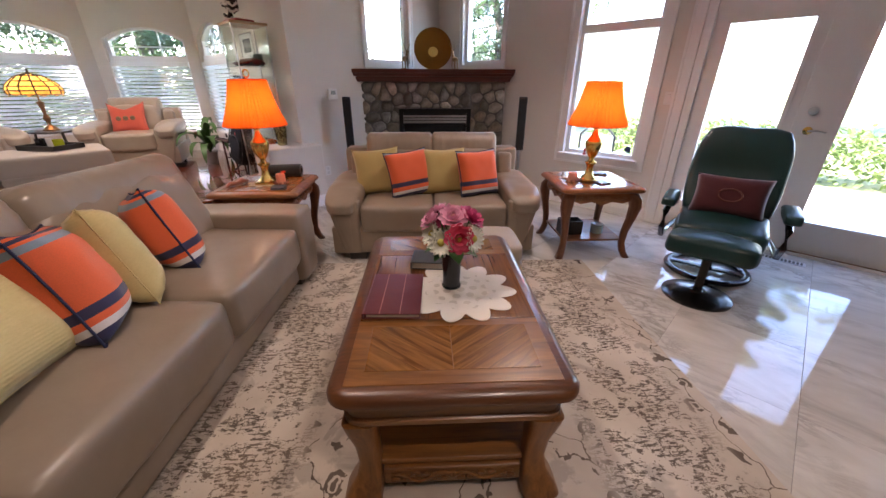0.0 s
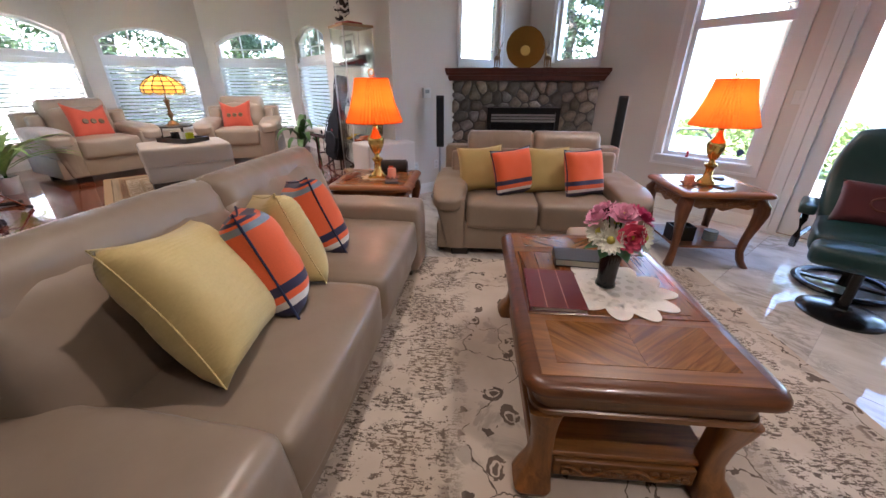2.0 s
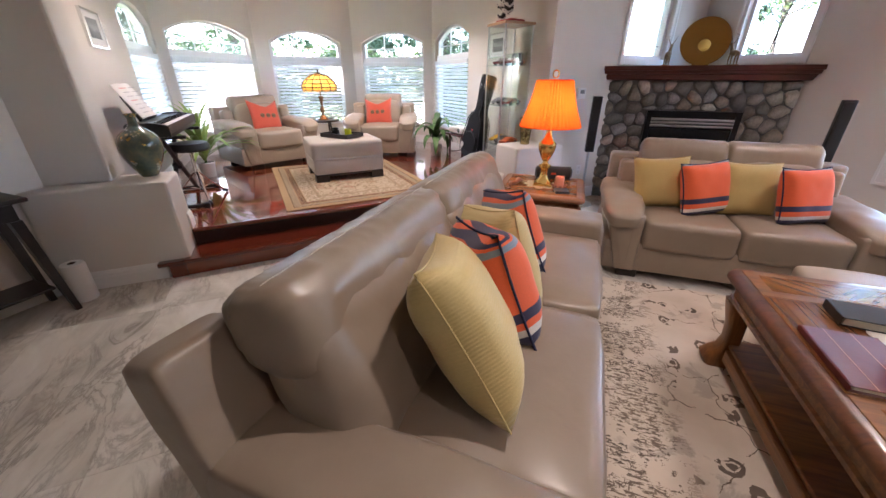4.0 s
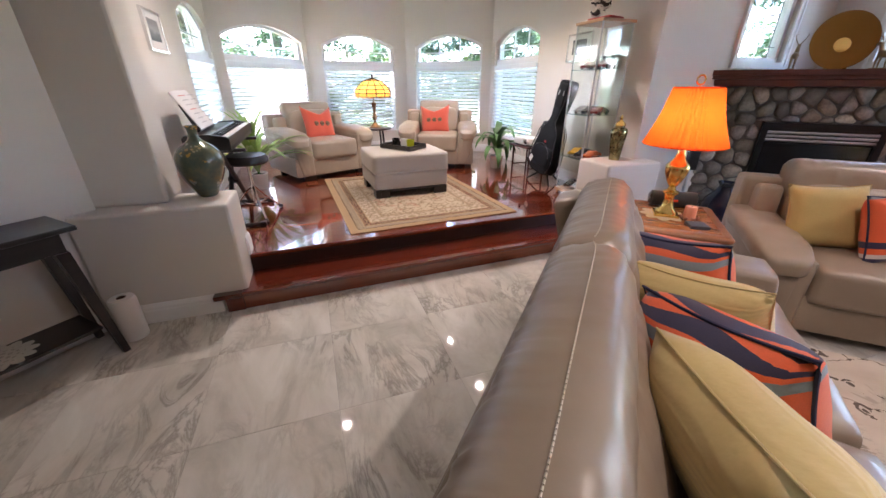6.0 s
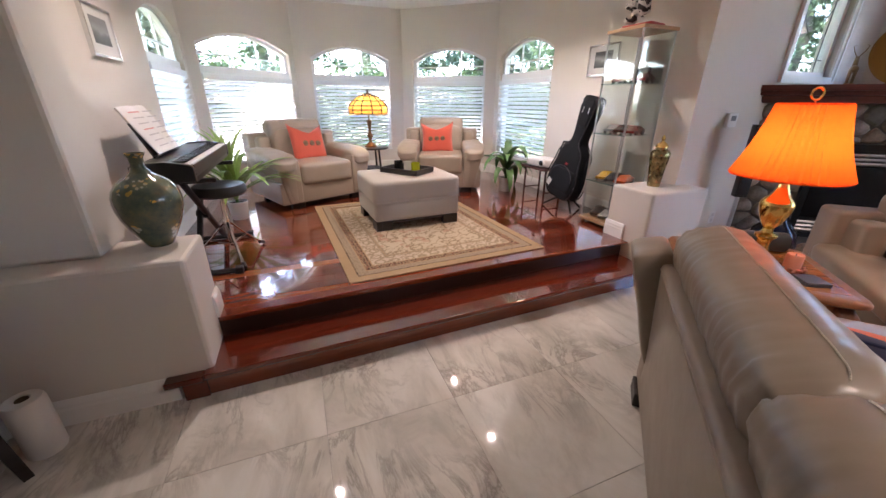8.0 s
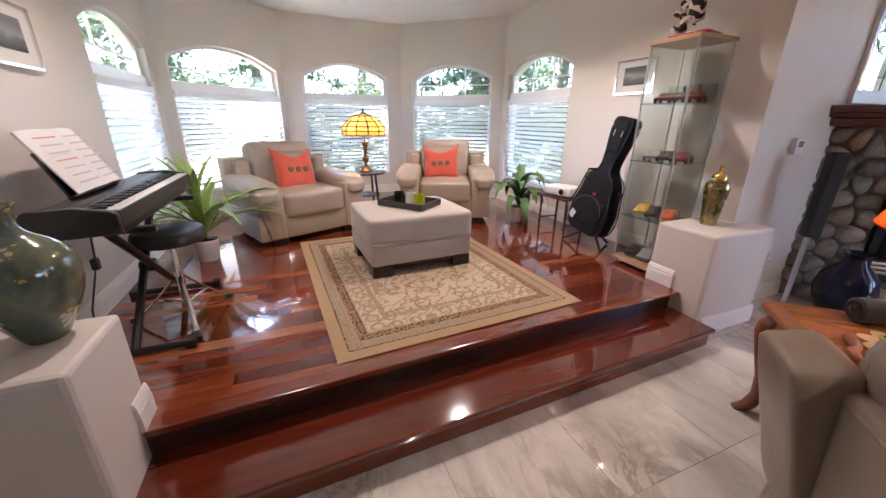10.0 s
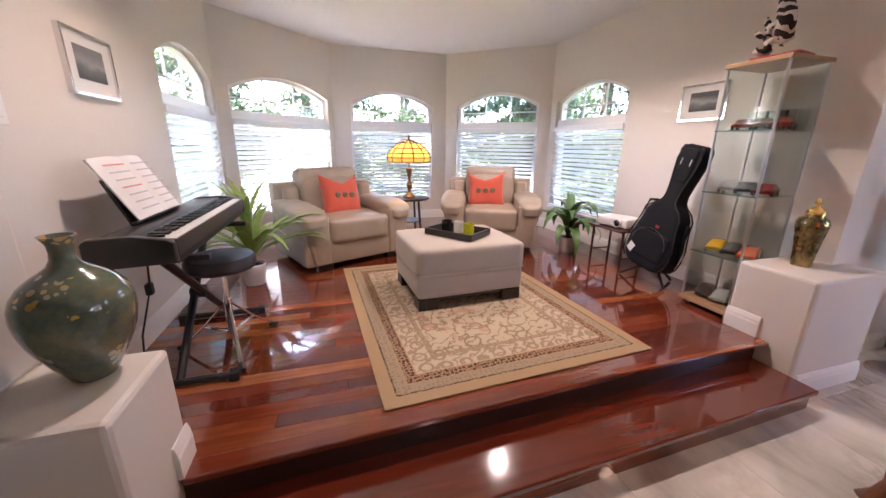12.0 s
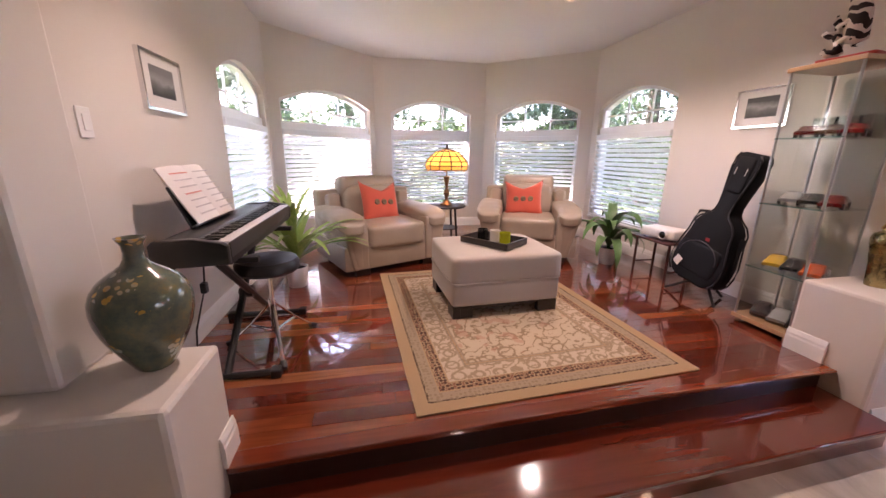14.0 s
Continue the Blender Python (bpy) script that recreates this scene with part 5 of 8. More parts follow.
def table_lamp(m):
    l = thing("table_lamp", m, "lit brass urn table lamp with an orange pleated shade", "lamp", "brass table lamps")
    part("base", box((-0.07, -0.07, 0), (0.07, 0.07, 0.018), 0.005), BRASS, l)
    part("stem", lathe([(0.062, 0.018), (0.06, 0.03), (0.034, 0.055), (0.026, 0.10), (0.030, 0.13), (0.045, 0.145), (0.045, 0.155), (0.024, 0.165), (0.020, 0.185), (0.040, 0.215), (0.062, 0.27), (0.066, 0.30),
                        (0.066, 0.312), (0.058, 0.325), (0.034, 0.355), (0.022, 0.39), (0.020, 0.41), (0.036, 0.425), (0.036, 0.435), (0.012, 0.44), (0.010, 0.47)], 28), BRASS, l, smooth=True)
    n = 88
    bm = bmesh.new()
    rows = []
    for k in range(8):
        f = k / 7
        r = 0.215 + (0.118 - 0.215) * f - 0.012 * math.sin(math.pi * f)
        rows.append([bm.verts.new(((r + (0.010 if i % 2 else -0.006)) * math.cos(2 * math.pi * i / n), (r + (0.010 if i % 2 else -0.006)) * math.sin(2 * math.pi * i / n), 0.44 + 0.31 * f)) for i in range(n)])
    for a, b in zip(rows, rows[1:]):
        for i in range(n):
            bm.faces.new((a[i], a[(i + 1) % n], b[(i + 1) % n], b[i]))
    sh = part("shade", bm, SHADE, l, "orange pleated fabric shade")
    for r, z in ((0.217, 0.44), (0.120, 0.75)):
        part("hem", tube([(r * math.cos(a), r * math.sin(a), z) for a in np.linspace(0, 2 * math.pi, 49)], 0.005, 6), SHADE, sh)
    part("harp", tube([(0, 0, 0.47), (0.045, 0, 0.55), (0.05, 0, 0.66), (0, 0, 0.76)], 0.003, 6), BRASS, l)
    part("bulb", lathe([(0.012, 0.47), (0.016, 0.50), (0.030, 0.55), (0.030, 0.575), (0.018, 0.60), (0.004, 0.605)], 14), BULB, l, smooth=True)
    part("finial", tube([(0.02 * math.cos(a), 0, 0.79 + 0.024 * math.sin(a)) for a in np.linspace(-math.pi / 2, 1.5 * math.pi, 25)], 0.005, 8), BRASS, l, smooth=True)
    lamp = bpy.data.lights.new("lamp_light", "POINT")
    lamp.energy, lamp.color, lamp.shadow_soft_size = 0.15, (1.0, 0.76, 0.46), 0.05
    ob = new("lamp_light", lamp)
    ob.parent, ob.matrix_basis = l, pose(0, 0, 0.625)
    return l


lampa = table_lamp(liv(-1.09, 2.87, 0.6045))
copy_thing(lampa, liv(1.53, 2.88, 0.6020))
doily(liv(-1.10, 2.87, 0.6018, 5), 0.14, 9, "small gold lace doily under the table lamp", fabric("gold_lace", (0.55, 0.42, 0.22), (0.42, 0.30, 0.13)))
CANDLE = mat("peach_wax", (0.72, 0.33, 0.20), 0.5)
Nodes(CANDLE).b.inputs["Subsurface Weight"].default_value = 0.3


def candle(m, r=0.032, h=0.075):
    c = thing("candle", m, "peach pillar candle with a melted rim and petal ring", "candle", "peach candles")
    part("wax", lathe([(r, 0), (r * 1.03, h * 0.5), (r * 1.0, h * 0.94), (r * 0.9, h), (r * 0.75, h * 0.93), (0.006, h * 0.9)], 20), CANDLE, c, smooth=True)
    part("wick", tube([(0, 0, h * 0.88), (0.002, 0, h * 1.03)], 0.0015, 5), BLACK, c)
    bm = bmesh.new()
    for i in range(9):
        a = i * 0.7
        add_tube(bm, [(r * 1.25 * math.cos(a), r * 1.25 * math.sin(a), 0.012), (r * 1.7 * math.cos(a + 0.2), r * 1.7 * math.sin(a + 0.2), 0.02)], 0.011, 6, 0.004)
    part("petal_ring", bm, petal_mat("dried_petal", (0.42, 0.16, 0.10)), c, smooth="all")


candle(liv(-0.965, 2.83, 0.602), 0.034, 0.085)
candle(liv(1.39, 2.86, 0.602), 0.036, 0.07)
bt = thing("bluetooth_speaker", liv(-1.03, 3.10, 0.602, 8), "black cylindrical portable speaker lying on the end table", "speaker")
part("body", tube([(-0.14, 0, 0.052), (-0.135, 0, 0.052), (0.135, 0, 0.052), (0.14, 0, 0.052)], [0.044, 0.052, 0.052, 0.044], 24), fabric("speaker_mesh", (0.016, 0.016, 0.018), (0.008, 0.008, 0.009), 900), bt, smooth=True)
for x, d in ((-0.1405, -90), (0.1405, 90)):
    part("end_cap", lathe([(0.038, 0), (0.038, 0.006), (0.02, 0.004), (0.015, 0.007)], 20), BLACK_GLOSS, bt, m=pose(x, 0, 0.052, 0, d, 0), smooth=True)
part("badge", box((-0.02, -0.0545, 0.044), (0.02, -0.0515, 0.060), 0.002), mat("orange_badge", (0.6, 0.05, 0.01), 0.4), bt)
tin = thing("coaster_stack", liv(-0.94, 2.70, 0.602, 12), "stack of dark square coasters on the end table", "coasters")
for i in range(3):
    part("coaster", box((-0.05, -0.05, 0.006 * i), (0.05, 0.05, 0.006 * i + 0.0055), 0.001, 1), mat("grey_coaster", (0.06, 0.06, 0.07), 0.4), tin)
coa = thing("coaster_stack", liv(1.61, 2.79, 0.602, 20), "stack of dark square coasters beside the lamp", "coasters")
for i in range(2):
    part("coaster", box((-0.05, -0.05, 0.006 * i), (0.05, 0.05, 0.006 * i + 0.0055), 0.001, 1), mat("brown_coaster", (0.10, 0.05, 0.035), 0.4), coa)
nb = thing("notebook", liv(1.73, 3.10, 0.602, -20), "small dark notebook lying on the end table", "notebook")
part("cover", box((-0.06, -0.04, 0), (0.06, 0.04, 0.012), 0.002), mat("dark_notebook", (0.05, 0.035, 0.03), 0.5), nb)
DRIFT = wood("driftwood", (0.16, 0.05, 0.025), (0.30, 0.12, 0.06))
dw = part("wood_carving", tube([(-0.10, 0, 0.015), (-0.05, 0.02, 0.025), (0, 0.0, 0.02), (0.06, 0.015, 0.03), (0.11, 0, 0.018)], [0.008, 0.018, 0.014, 0.02, 0.007], 10), DRIFT, m=liv(-1.29, 2.80, 0.5985, 70), smooth="all")
tagged(dw, "small curved reddish driftwood carving", "carving")
sb = thing("storage_box", liv(1.42, 2.84, 0.153, 0), "small black open box on the end table shelf", "box")
part("side", ring([(-0.09, -0.06), (0.09, -0.06), (0.09, 0.06), (-0.09, 0.06)], [(-0.084, -0.054), (0.084, -0.054), (0.084, 0.054), (-0.084, 0.054)], 0, 0.12), BLACK, sb, m=pose(0, 0, 0.12, -90))
part("bottom", box((-0.084, -0.054, 0.001), (0.084, 0.054, 0.01)), BLACK, sb)
gp = thing("glass_dish_stack", liv(1.66, 2.83, 0.153), "stack of clear glass coasters on the end table shelf", "dishes")
for i in range(5):
    part("dish", lathe([(0.045, 0.017 * i), (0.052, 0.017 * i + 0.006), (0.052, 0.017 * i + 0.013), (0.046, 0.017 * i + 0.016)], 24), mat("pale_glass_dish", (0.30, 0.36, 0.36), 0.1), gp, smooth=True)


# ---- fireplace ----
def in_liv(x, y):
    p = LIV @ Vector((x, y, 0))
    return p.x, p.y


FP_Y = 4.90
inv = LIV.inverted()
cw = inv @ Vector((WEST_X + 0.004, NORTH_Y - 0.004, 0))
wl = inv @ Vector((WEST_X + 0.004, 2.90, 0))
wr = inv @ Vector((-2.65, NORTH_Y - 0.004, 0))


def corner_prism(front_y, x0, x1, z0, z1, profile=None):
    """A solid that fills the room's corner behind a straight front."""
    # where the front line meets the two walls
    bm = bmesh.new()
    pts = [(x0, front_y), (x1, front_y), (x1 + 0.0, min(front_y + 0.08, 5.2)), (cw.x, cw.y), (x0, min(front_y + 0.08, 5.2))]
    lo = [bm.verts.new((x, y, z0)) for x, y in pts]
    hi = [bm.verts.new((x, y, z1)) for x, y in pts]
    bm.faces.new(lo[::-1])
    bm.faces.new(hi)
    for i in range(len(pts)):
        j = (i + 1) % len(pts)
        bm.faces.new((lo[i], lo[j], hi[j], hi[i]))
    return bm


fp = thing("fireplace", LIV.copy(), "corner fireplace of grey fieldstone with a black gas insert", "fireplace", kind="structure")
MORTAR = painted("grey_mortar", (0.16, 0.15, 0.14), 0.9, 300, 0.2)
part("breast", corner_prism(FP_Y, -0.60, 1.19, 0, 1.36), MORTAR, fp)
mt = thing("mantel_shelf", LIV.copy(), "dark mahogany mantel shelf with moulded front", "mantel", kind="structure")
part("shelf", corner_prism(4.785, -0.69, 1.28, 1.455, 1.50), MANTEL, mt)
part("moulding", prism([(-0.68, 1.42), (1.27, 1.42), (1.275, 1.455), (-0.685, 1.455)], 0.09, 0.006), MANTEL, mt, m=pose(0, 4.805, 0))
part("moulding", prism([(-0.64, 1.36), (1.23, 1.36), (1.265, 1.42), (-0.675, 1.42)], 0.075, 0.008), MANTEL, mt, m=pose(0, 4.83, 0))
METAL_BLK = mat("black_enamel", (0.012, 0.012, 0.013), 0.35, 0.3)
fb = part("firebox", ring([(-0.15, 0.22), (0.76, 0.22), (0.76, 1.05), (-0.15, 1.05)], [(-0.10, 0.27), (0.71, 0.27), (0.71, 1.0), (-0.10, 1.0)], FP_Y - 0.05, FP_Y - 0.001), METAL_BLK, fp, "black steel gas fireplace insert")
part("fire_glass", box((-0.10, FP_Y - 0.02, 0.40), (0.71, FP_Y - 0.012, 0.86)), BLACK_GLOSS, fb)
for z in (0.89, 0.925, 0.96, 0.29, 0.325, 0.36):
    part("louver", box((-0.10, -0.012, -0.011), (0.71, 0.012, 0.011), 0.004), mat("louver_grey", (0.34, 0.33, 0.32), 0.3, 0.7), fb, m=pose(0, FP_Y - 0.035, z, -30))
part("back_plate", box((-0.10, FP_Y - 0.010, 0.27), (0.71, FP_Y - 0.002, 1.0)), BLACK, fb)


def clip_poly(poly, nx, ny, c):
    """The part of poly where nx * x + ny * y <= c."""
    res = []
    for i in range(len(poly)):
        a, b = poly[i], poly[(i + 1) % len(poly)]
        da, db = nx * a[0] + ny * a[1] - c, nx * b[0] + ny * b[1] - c
        if da <= 0:
            res.append(a)
        if da * db < 0:
            f = da / (da - db)
            res.append((a[0] + (b[0] - a[0]) * f, a[1] + (b[1] - a[1]) * f))
    return res


def stone_mat():
    m = mat("field_stone", (0.2, 0.19, 0.17), 0.8)
    n = Nodes(m)
    rnd = n.random()
    v = n.coords()
    tone = n.ramp(rnd, [(0.0, (0.15, 0.14, 0.12)), (0.25, (0.25, 0.225, 0.18)), (0.5, (0.38, 0.31, 0.225)), (0.7, (0.31, 0.305, 0.28)), (0.88, (0.46, 0.40, 0.31)), (1.0, (0.66, 0.61, 0.52))])
    g = n.noise(v, 14, 6, 0.7)
    n.color(n.mix(n.ramp(g, [(0.35, (0, 0, 0)), (0.65, (1, 1, 1))]), n.mix(0.6, tone, (0.055, 0.05, 0.042)), tone))
    n.bump(n.noise(v, 30, 6, 0.7), 0.7, 0.012)
    return m


STONE = stone_mat()
rs = random.Random(11)
sites = []
rows_n, cols_n = 11, 12
for r in range(rows_n):
    for c in range(cols_n):
        sites.append((-0.60 + 1.79 * (c + 0.5 + (0.5 if r % 2 else 0) - 0.25 + rs.uniform(-0.32, 0.32)) / cols_n, 1.36 * (r + 0.5 + rs.uniform(-0.36, 0.36)) / rows_n))
for i, (sx, sz) in enumerate(sites):
    poly = [(-0.605, 0.002), (1.195, 0.002), (1.195, 1.357), (-0.605, 1.357)]
    for j, (tx, tz) in enumerate(sites):
        if i != j and abs(sx - tx) + abs(sz - tz) < 0.7:
            nx, nz = tx - sx, tz - sz
            l = math.hypot(nx, nz)
            poly = clip_poly(poly, nx / l, nz / l, ((tx * tx + tz * tz) - (sx * sx + sz * sz)) / (2 * l) - 0.007)
            if len(poly) < 3:
                break
    if len(poly) < 3:
        continue
    cx, cz = sum(p[0] for p in poly) / len(poly), sum(p[1] for p in poly) / len(poly)
    if -0.17 < cx < 0.78 and 0.20 < cz < 1.07 and not (cx < -0.12 or cx > 0.73 or cz > 1.03):
        continue
    if -0.15 < cx < 0.76 and cz > 0.9:
        poly = clip_poly(poly, 0, -1, -1.056)
    elif cx < 0.2 and 0.15 < cz < 1.1:
        poly = clip_poly(poly, 1, 0, -0.156)
    elif cx > 0.4 and 0.15 < cz < 1.1:
        poly = clip_poly(poly, -1, 0, -0.766)
    elif cz < 0.25:
        poly = clip_poly(poly, 0, 1, 0.215)
    if len(poly) < 3:
        continue
    poly = [(a[0] * (1 - f) + b[0] * f, a[1] * (1 - f) + b[1] * f) for a, b in zip(poly, poly[1:] + poly[:1]) if math.hypot(a[0] - b[0], a[1] - b[1]) > 0.012 for f in (rs.uniform(0.14, 0.3), rs.uniform(0.7, 0.86))]
    if len(poly) < 4:
        continue
    cx, cz = sum(p[0] for p in poly) / len(poly), sum(p[1] for p in poly) / len(poly)
    bm = bmesh.new()
    proud = rs.uniform(0.016, 0.04)
    rim = [bm.verts.new((x - cx, 0.0, z - cz)) for x, z in poly]
    mid = [bm.verts.new(((x - cx) * 0.95, -proud * 0.75, (z - cz) * 0.95)) for x, z in poly]
    fac = [bm.verts.new(((x - cx) * 0.70, -proud * rs.uniform(0.9, 1.15), (z - cz) * 0.70)) for x, z in poly]
    n = len(poly)
    for a, b in ((rim, mid), (mid, fac)):
        for q in range(n):
            bm.faces.new((a[q], a[(q + 1) % n], b[(q + 1) % n], b[q]))
    bm.faces.new(fac)
    part("stone", bm, STONE, fp, m=pose(cx, FP_Y + 0.002, cz), smooth="all")

# on the mantel
pl = thing("brass_plate", liv(0.29, 5.10, 1.50, 0), "large round hammered brass plate with an embossed deer", "plate")
PLATE_BRASS = metal("dark_brass", (0.26, 0.13, 0.03), 0.36)
part("dish", lathe([(0.06, 0), (0.17, -0.006), (0.185, 0.004), (0.235, 0.012), (0.238, 0.018), (0.185, 0.012), (0.06, 0.008)], 40), PLATE_BRASS, pl, m=pose(0, 0.02, 0.237, 82), smooth=True)
part("embossing", lathe([(0.075, 0), (0.07, 0.008), (0.04, 0.013), (0.01, 0.014)], 20), BRASS, pl, m=pose(0, 0.016, 0.20, 82), smooth=True)
part("stand", tube([(-0.08, -0.03, 0.008), (0, 0.05, 0.012), (0.08, -0.03, 0.008)], 0.008, 8), BRASS, pl)
DEER = metal("aged_bronze", (0.35, 0.24, 0.13), 0.35)


def deer(m, label, h=0.30):
    d = thing("deer_figurine", m, label, "figurine", "deer figurines")
    bm = bmesh.new()
    add_tube(bm, [(-0.05, 0, 0.11), (-0.02, 0, 0.115), (0.04, 0, 0.12), (0.06, 0, 0.13)], [0.015, 0.028, 0.03, 0.02], 10)
    add_tube(bm, [(0.05, 0, 0.13), (0.07, 0, 0.17), (0.08, 0, 0.20)], 0.018, 8, 0.014)
    add_tube(bm, [(0.072, 0, 0.202), (0.10, 0, 0.205), (0.12, 0, 0.195)], [0.014, 0.015, 0.007], 8)
    for x, y in ((-0.04, -0.015), (-0.04, 0.015), (0.05, -0.015), (0.05, 0.015)):
        add_tube(bm, [(x, y, 0.11), (x + 0.005, y, 0.06), (x, y, 0.008)], 0.010, 6, 0.005)
    for sy in (-1, 1):
        add_tube(bm, [(0.075, 0.005 * sy, 0.21), (0.06, 0.03 * sy, 0.25), (0.075, 0.045 * sy, 0.29), (0.095, 0.03 * sy, h)], 0.004, 5, 0.002)
        add_tube(bm, [(0.062, 0.028 * sy, 0.245), (0.09, 0.035 * sy, 0.27)], 0.003, 5, 0.002)
    add_box(bm, (-0.06, -0.03, 0), (0.08, 0.03, 0.012), 0.002, 1)
    part("figure", bm, DEER, d, smooth="all")


deer(liv(-0.06, 4.98, 1.50, 70), "small bronze deer figurine with antlers on the mantel")
deer(liv(0.56, 4.98, 1.50, 110), "small bronze deer figurine with antlers on the mantel")


# ---- tall speakers ----
def tower(m, z0, z1):
    t = thing("tower_speaker", m, "slim black column speaker on a silver floor stand", "speaker", "tower speakers")
    part("cabinet", box((-0.045, -0.04, z0), (0.045, 0.04, z1), 0.008, 3), BLACK, t, smooth=True)
    part("grille", box((-0.038, -0.046, z0 + 0.02), (0.038, -0.040, z1 - 0.02), 0.002), fabric("speaker_cloth", (0.012, 0.012, 0.013), (0.006, 0.006, 0.007), 900), t)
    part("pole", tube([(0, 0.01, 0.012), (0, 0.01, z0 + 0.02)], 0.016, 12), STEEL, t, smooth=True)
    part("foot", lathe([(0.13, 0), (0.13, 0.008), (0.11, 0.014), (0.02, 0.018)], 28), STEEL, t, smooth=True)


tower(liv(-0.72, 4.46, 0, 8), 0.62, 1.20)
tower(liv(1.265, 4.21, 0, -12), 0.64, 1.21)
bv = part("floor_vase", lathe([(0.09, 0), (0.11, 0.01), (0.16, 0.12), (0.175, 0.22), (0.15, 0.33), (0.08, 0.41), (0.06, 0.46), (0.085, 0.50), (0.075, 0.50), (0.05, 0.455)], 32), mat("midnight_blue_glaze", (0.006, 0.009, 0.03), 0.08), m=liv(-0.34, 4.60), smooth=True)
tagged(bv, "large glossy midnight blue ceramic floor vase by the hearth", "vase")
th = thing("wall_sensor", pose(WEST_X, 2.47, 1.17, 0, 0, 90), "small white box mounted on the wall", "wall box")
part("housing", box((-0.055, -0.035, 0), (0.055, -0.001, 0.11), 0.006, 3), WHITE_PL, th)
part("display", box((-0.03, -0.0365, 0.05), (0.03, -0.0352, 0.09)), mat("grey_display", (0.25, 0.27, 0.28), 0.2), th)
sw = thing("light_switch", pose(-0.906, NORTH_Y, 1.16, 0, 0, 0), "white rocker light switch plate on the wall", "light switch", "light switches")
part("plate", box((-0.036, -0.007, 0), (0.036, -0.0005, 0.115), 0.003), WHITE_PL, sw)
part("rocker", box((-0.016, -0.011, 0.026), (0.016, -0.0071, 0.09), 0.002), WHITE_PL, sw)
fv = thing("floor_vent", pose(0.28, 4.02, 0.0006), "slotted metal floor register by the garden doors", "floor vent")
part("plate", box((-0.16, -0.045, 0), (0.16, 0.045, 0.004), 0.001, 1), STEEL, fv)
for i in range(12):
    part("slot", box((-0.145 + 0.0247 * i, -0.03, 0.0041), (-0.131 + 0.0247 * i, 0.03, 0.0046)), BLACK, fv)


# ---- green recliner and its footstool ----
def bent(pts, w, t, material, name, parent):
    part(name, tube(pts, w, 10, None, t), material, parent, smooth=True)


BENT = mat("black_lacquer_wood", (0.010, 0.009, 0.009), 0.2)
rc = thing("recliner", pose(-0.13, 3.36, 0, 0, 0, 7) @ Matrix.Scale(0.96, 4), "dark green leather swivel recliner with black bentwood arms", "recliner")
part("base_ring", tube([(0.27 * math.cos(a), 0.27 * math.sin(a), 0.022) for a in np.linspace(0, 2 * math.pi, 41)], 0.030, 10, None, 0.6), BENT, rc, smooth=True)
part("column", lathe([(0.05, 0.02), (0.035, 0.05), (0.03, 0.30), (0.06, 0.32)], 18), BENT, rc, smooth=True)
part("spoke", box((-0.26, -0.03, 0.015), (0.26, 0.03, 0.035), 0.008), BENT, rc)
part("seat", cushion(0.58, 0.54, 0.16, 0.32, 12, 0.03, 0.006, 1.0, 5), GREEN_LEATHER, rc, m=pose(0, -0.03, 0.385, 6), smooth="all")
bm = cushion(0.66, 0.17, 0.80, 0.30, 14, 0.0, 0.008, 2.0, 5)
for v in bm.verts:
    f = (v.co.z + 0.4) / 0.8
    v.co.x *= 0.84 + 0.12 * math.sin(math.pi * min(1, f * 0.9)) - 0.16 * max(0, f - 0.75) * 4 * 0.5
    v.co.y += -0.05 * math.sin(f * 9) * 0.35
part("backrest", bm, GREEN_LEATHER, rc, m=pose(0, 0.30, 0.70, -22), smooth="all")
for z in (0.62, 0.80):
    part("seam", tube([(x, 0.20 + (z - 0.62) * 0.42, z) for x in np.linspace(-0.26, 0.26, 12)], 0.004, 6), GREEN_LEATHER, rc)
for s in (-1, 1):
    ar = part("arm_frame", tube([(s * 0.29, 0.34, 0.30), (s * 0.35, 0.12, 0.27), (s * 0.36, -0.16, 0.28), (s * 0.36, -0.26, 0.38), (s * 0.36, -0.24, 0.50), (s * 0.36, -0.05, 0.545), (s * 0.35, 0.22, 0.55)], 0.022, 10, None, 0.7), BENT, rc, smooth=True)
    part("arm_pad", cushion(0.10, 0.36, 0.07, 0.35, 8, 0.01, 0.003, 4.0, 4), GREEN_LEATHER, ar, m=pose(s * 0.36, -0.09, 0.575), smooth="all")
mp = thing("throw_pillow", pose(-0.135, 3.41, 0.585, 0, 0, 7) @ pose(0, 0, 0, -20), "maroon embroidered rectangular pillow on the recliner", "pillow")
bm = pillow(0.46, 0.30, 0.15, 16, 0.07, 3.0)
MAROON = fabric("maroon_brocade", (0.085, 0.009, 0.014), (0.05, 0.006, 0.010), 260)
part("cover", bm, MAROON, mp, smooth="all")
part("embroidery", tube([(0.07 * math.cos(a), -0.077, 0.045 * math.sin(a)) for a in np.linspace(0, 2 * math.pi, 25)], 0.006, 5), fabric("gold_embroidery", (0.13, 0.03, 0.018), (0.09, 0.02, 0.014)), mp)
fs = thing("recliner_footstool", pose(-0.09, 2.87, 0, 0, 0, 4), "dark green leather footstool on a round black base", "footstool")
part("base", lathe([(0.21, 0), (0.21, 0.012), (0.18, 0.028), (0.05, 0.04), (0.045, 0.05)], 32), BENT, fs, smooth=True)
part("column", tube([(0, 0, 0.03), (0.0, 0.02, 0.33)], 0.026, 14), BENT, fs, smooth=True)
part("cushion", cushion(0.50, 0.38, 0.13, 0.34, 12, 0.03, 0.006, 6.0, 4.5), GREEN_LEATHER, fs, m=pose(0, 0.0, 0.37, -8), smooth="all")

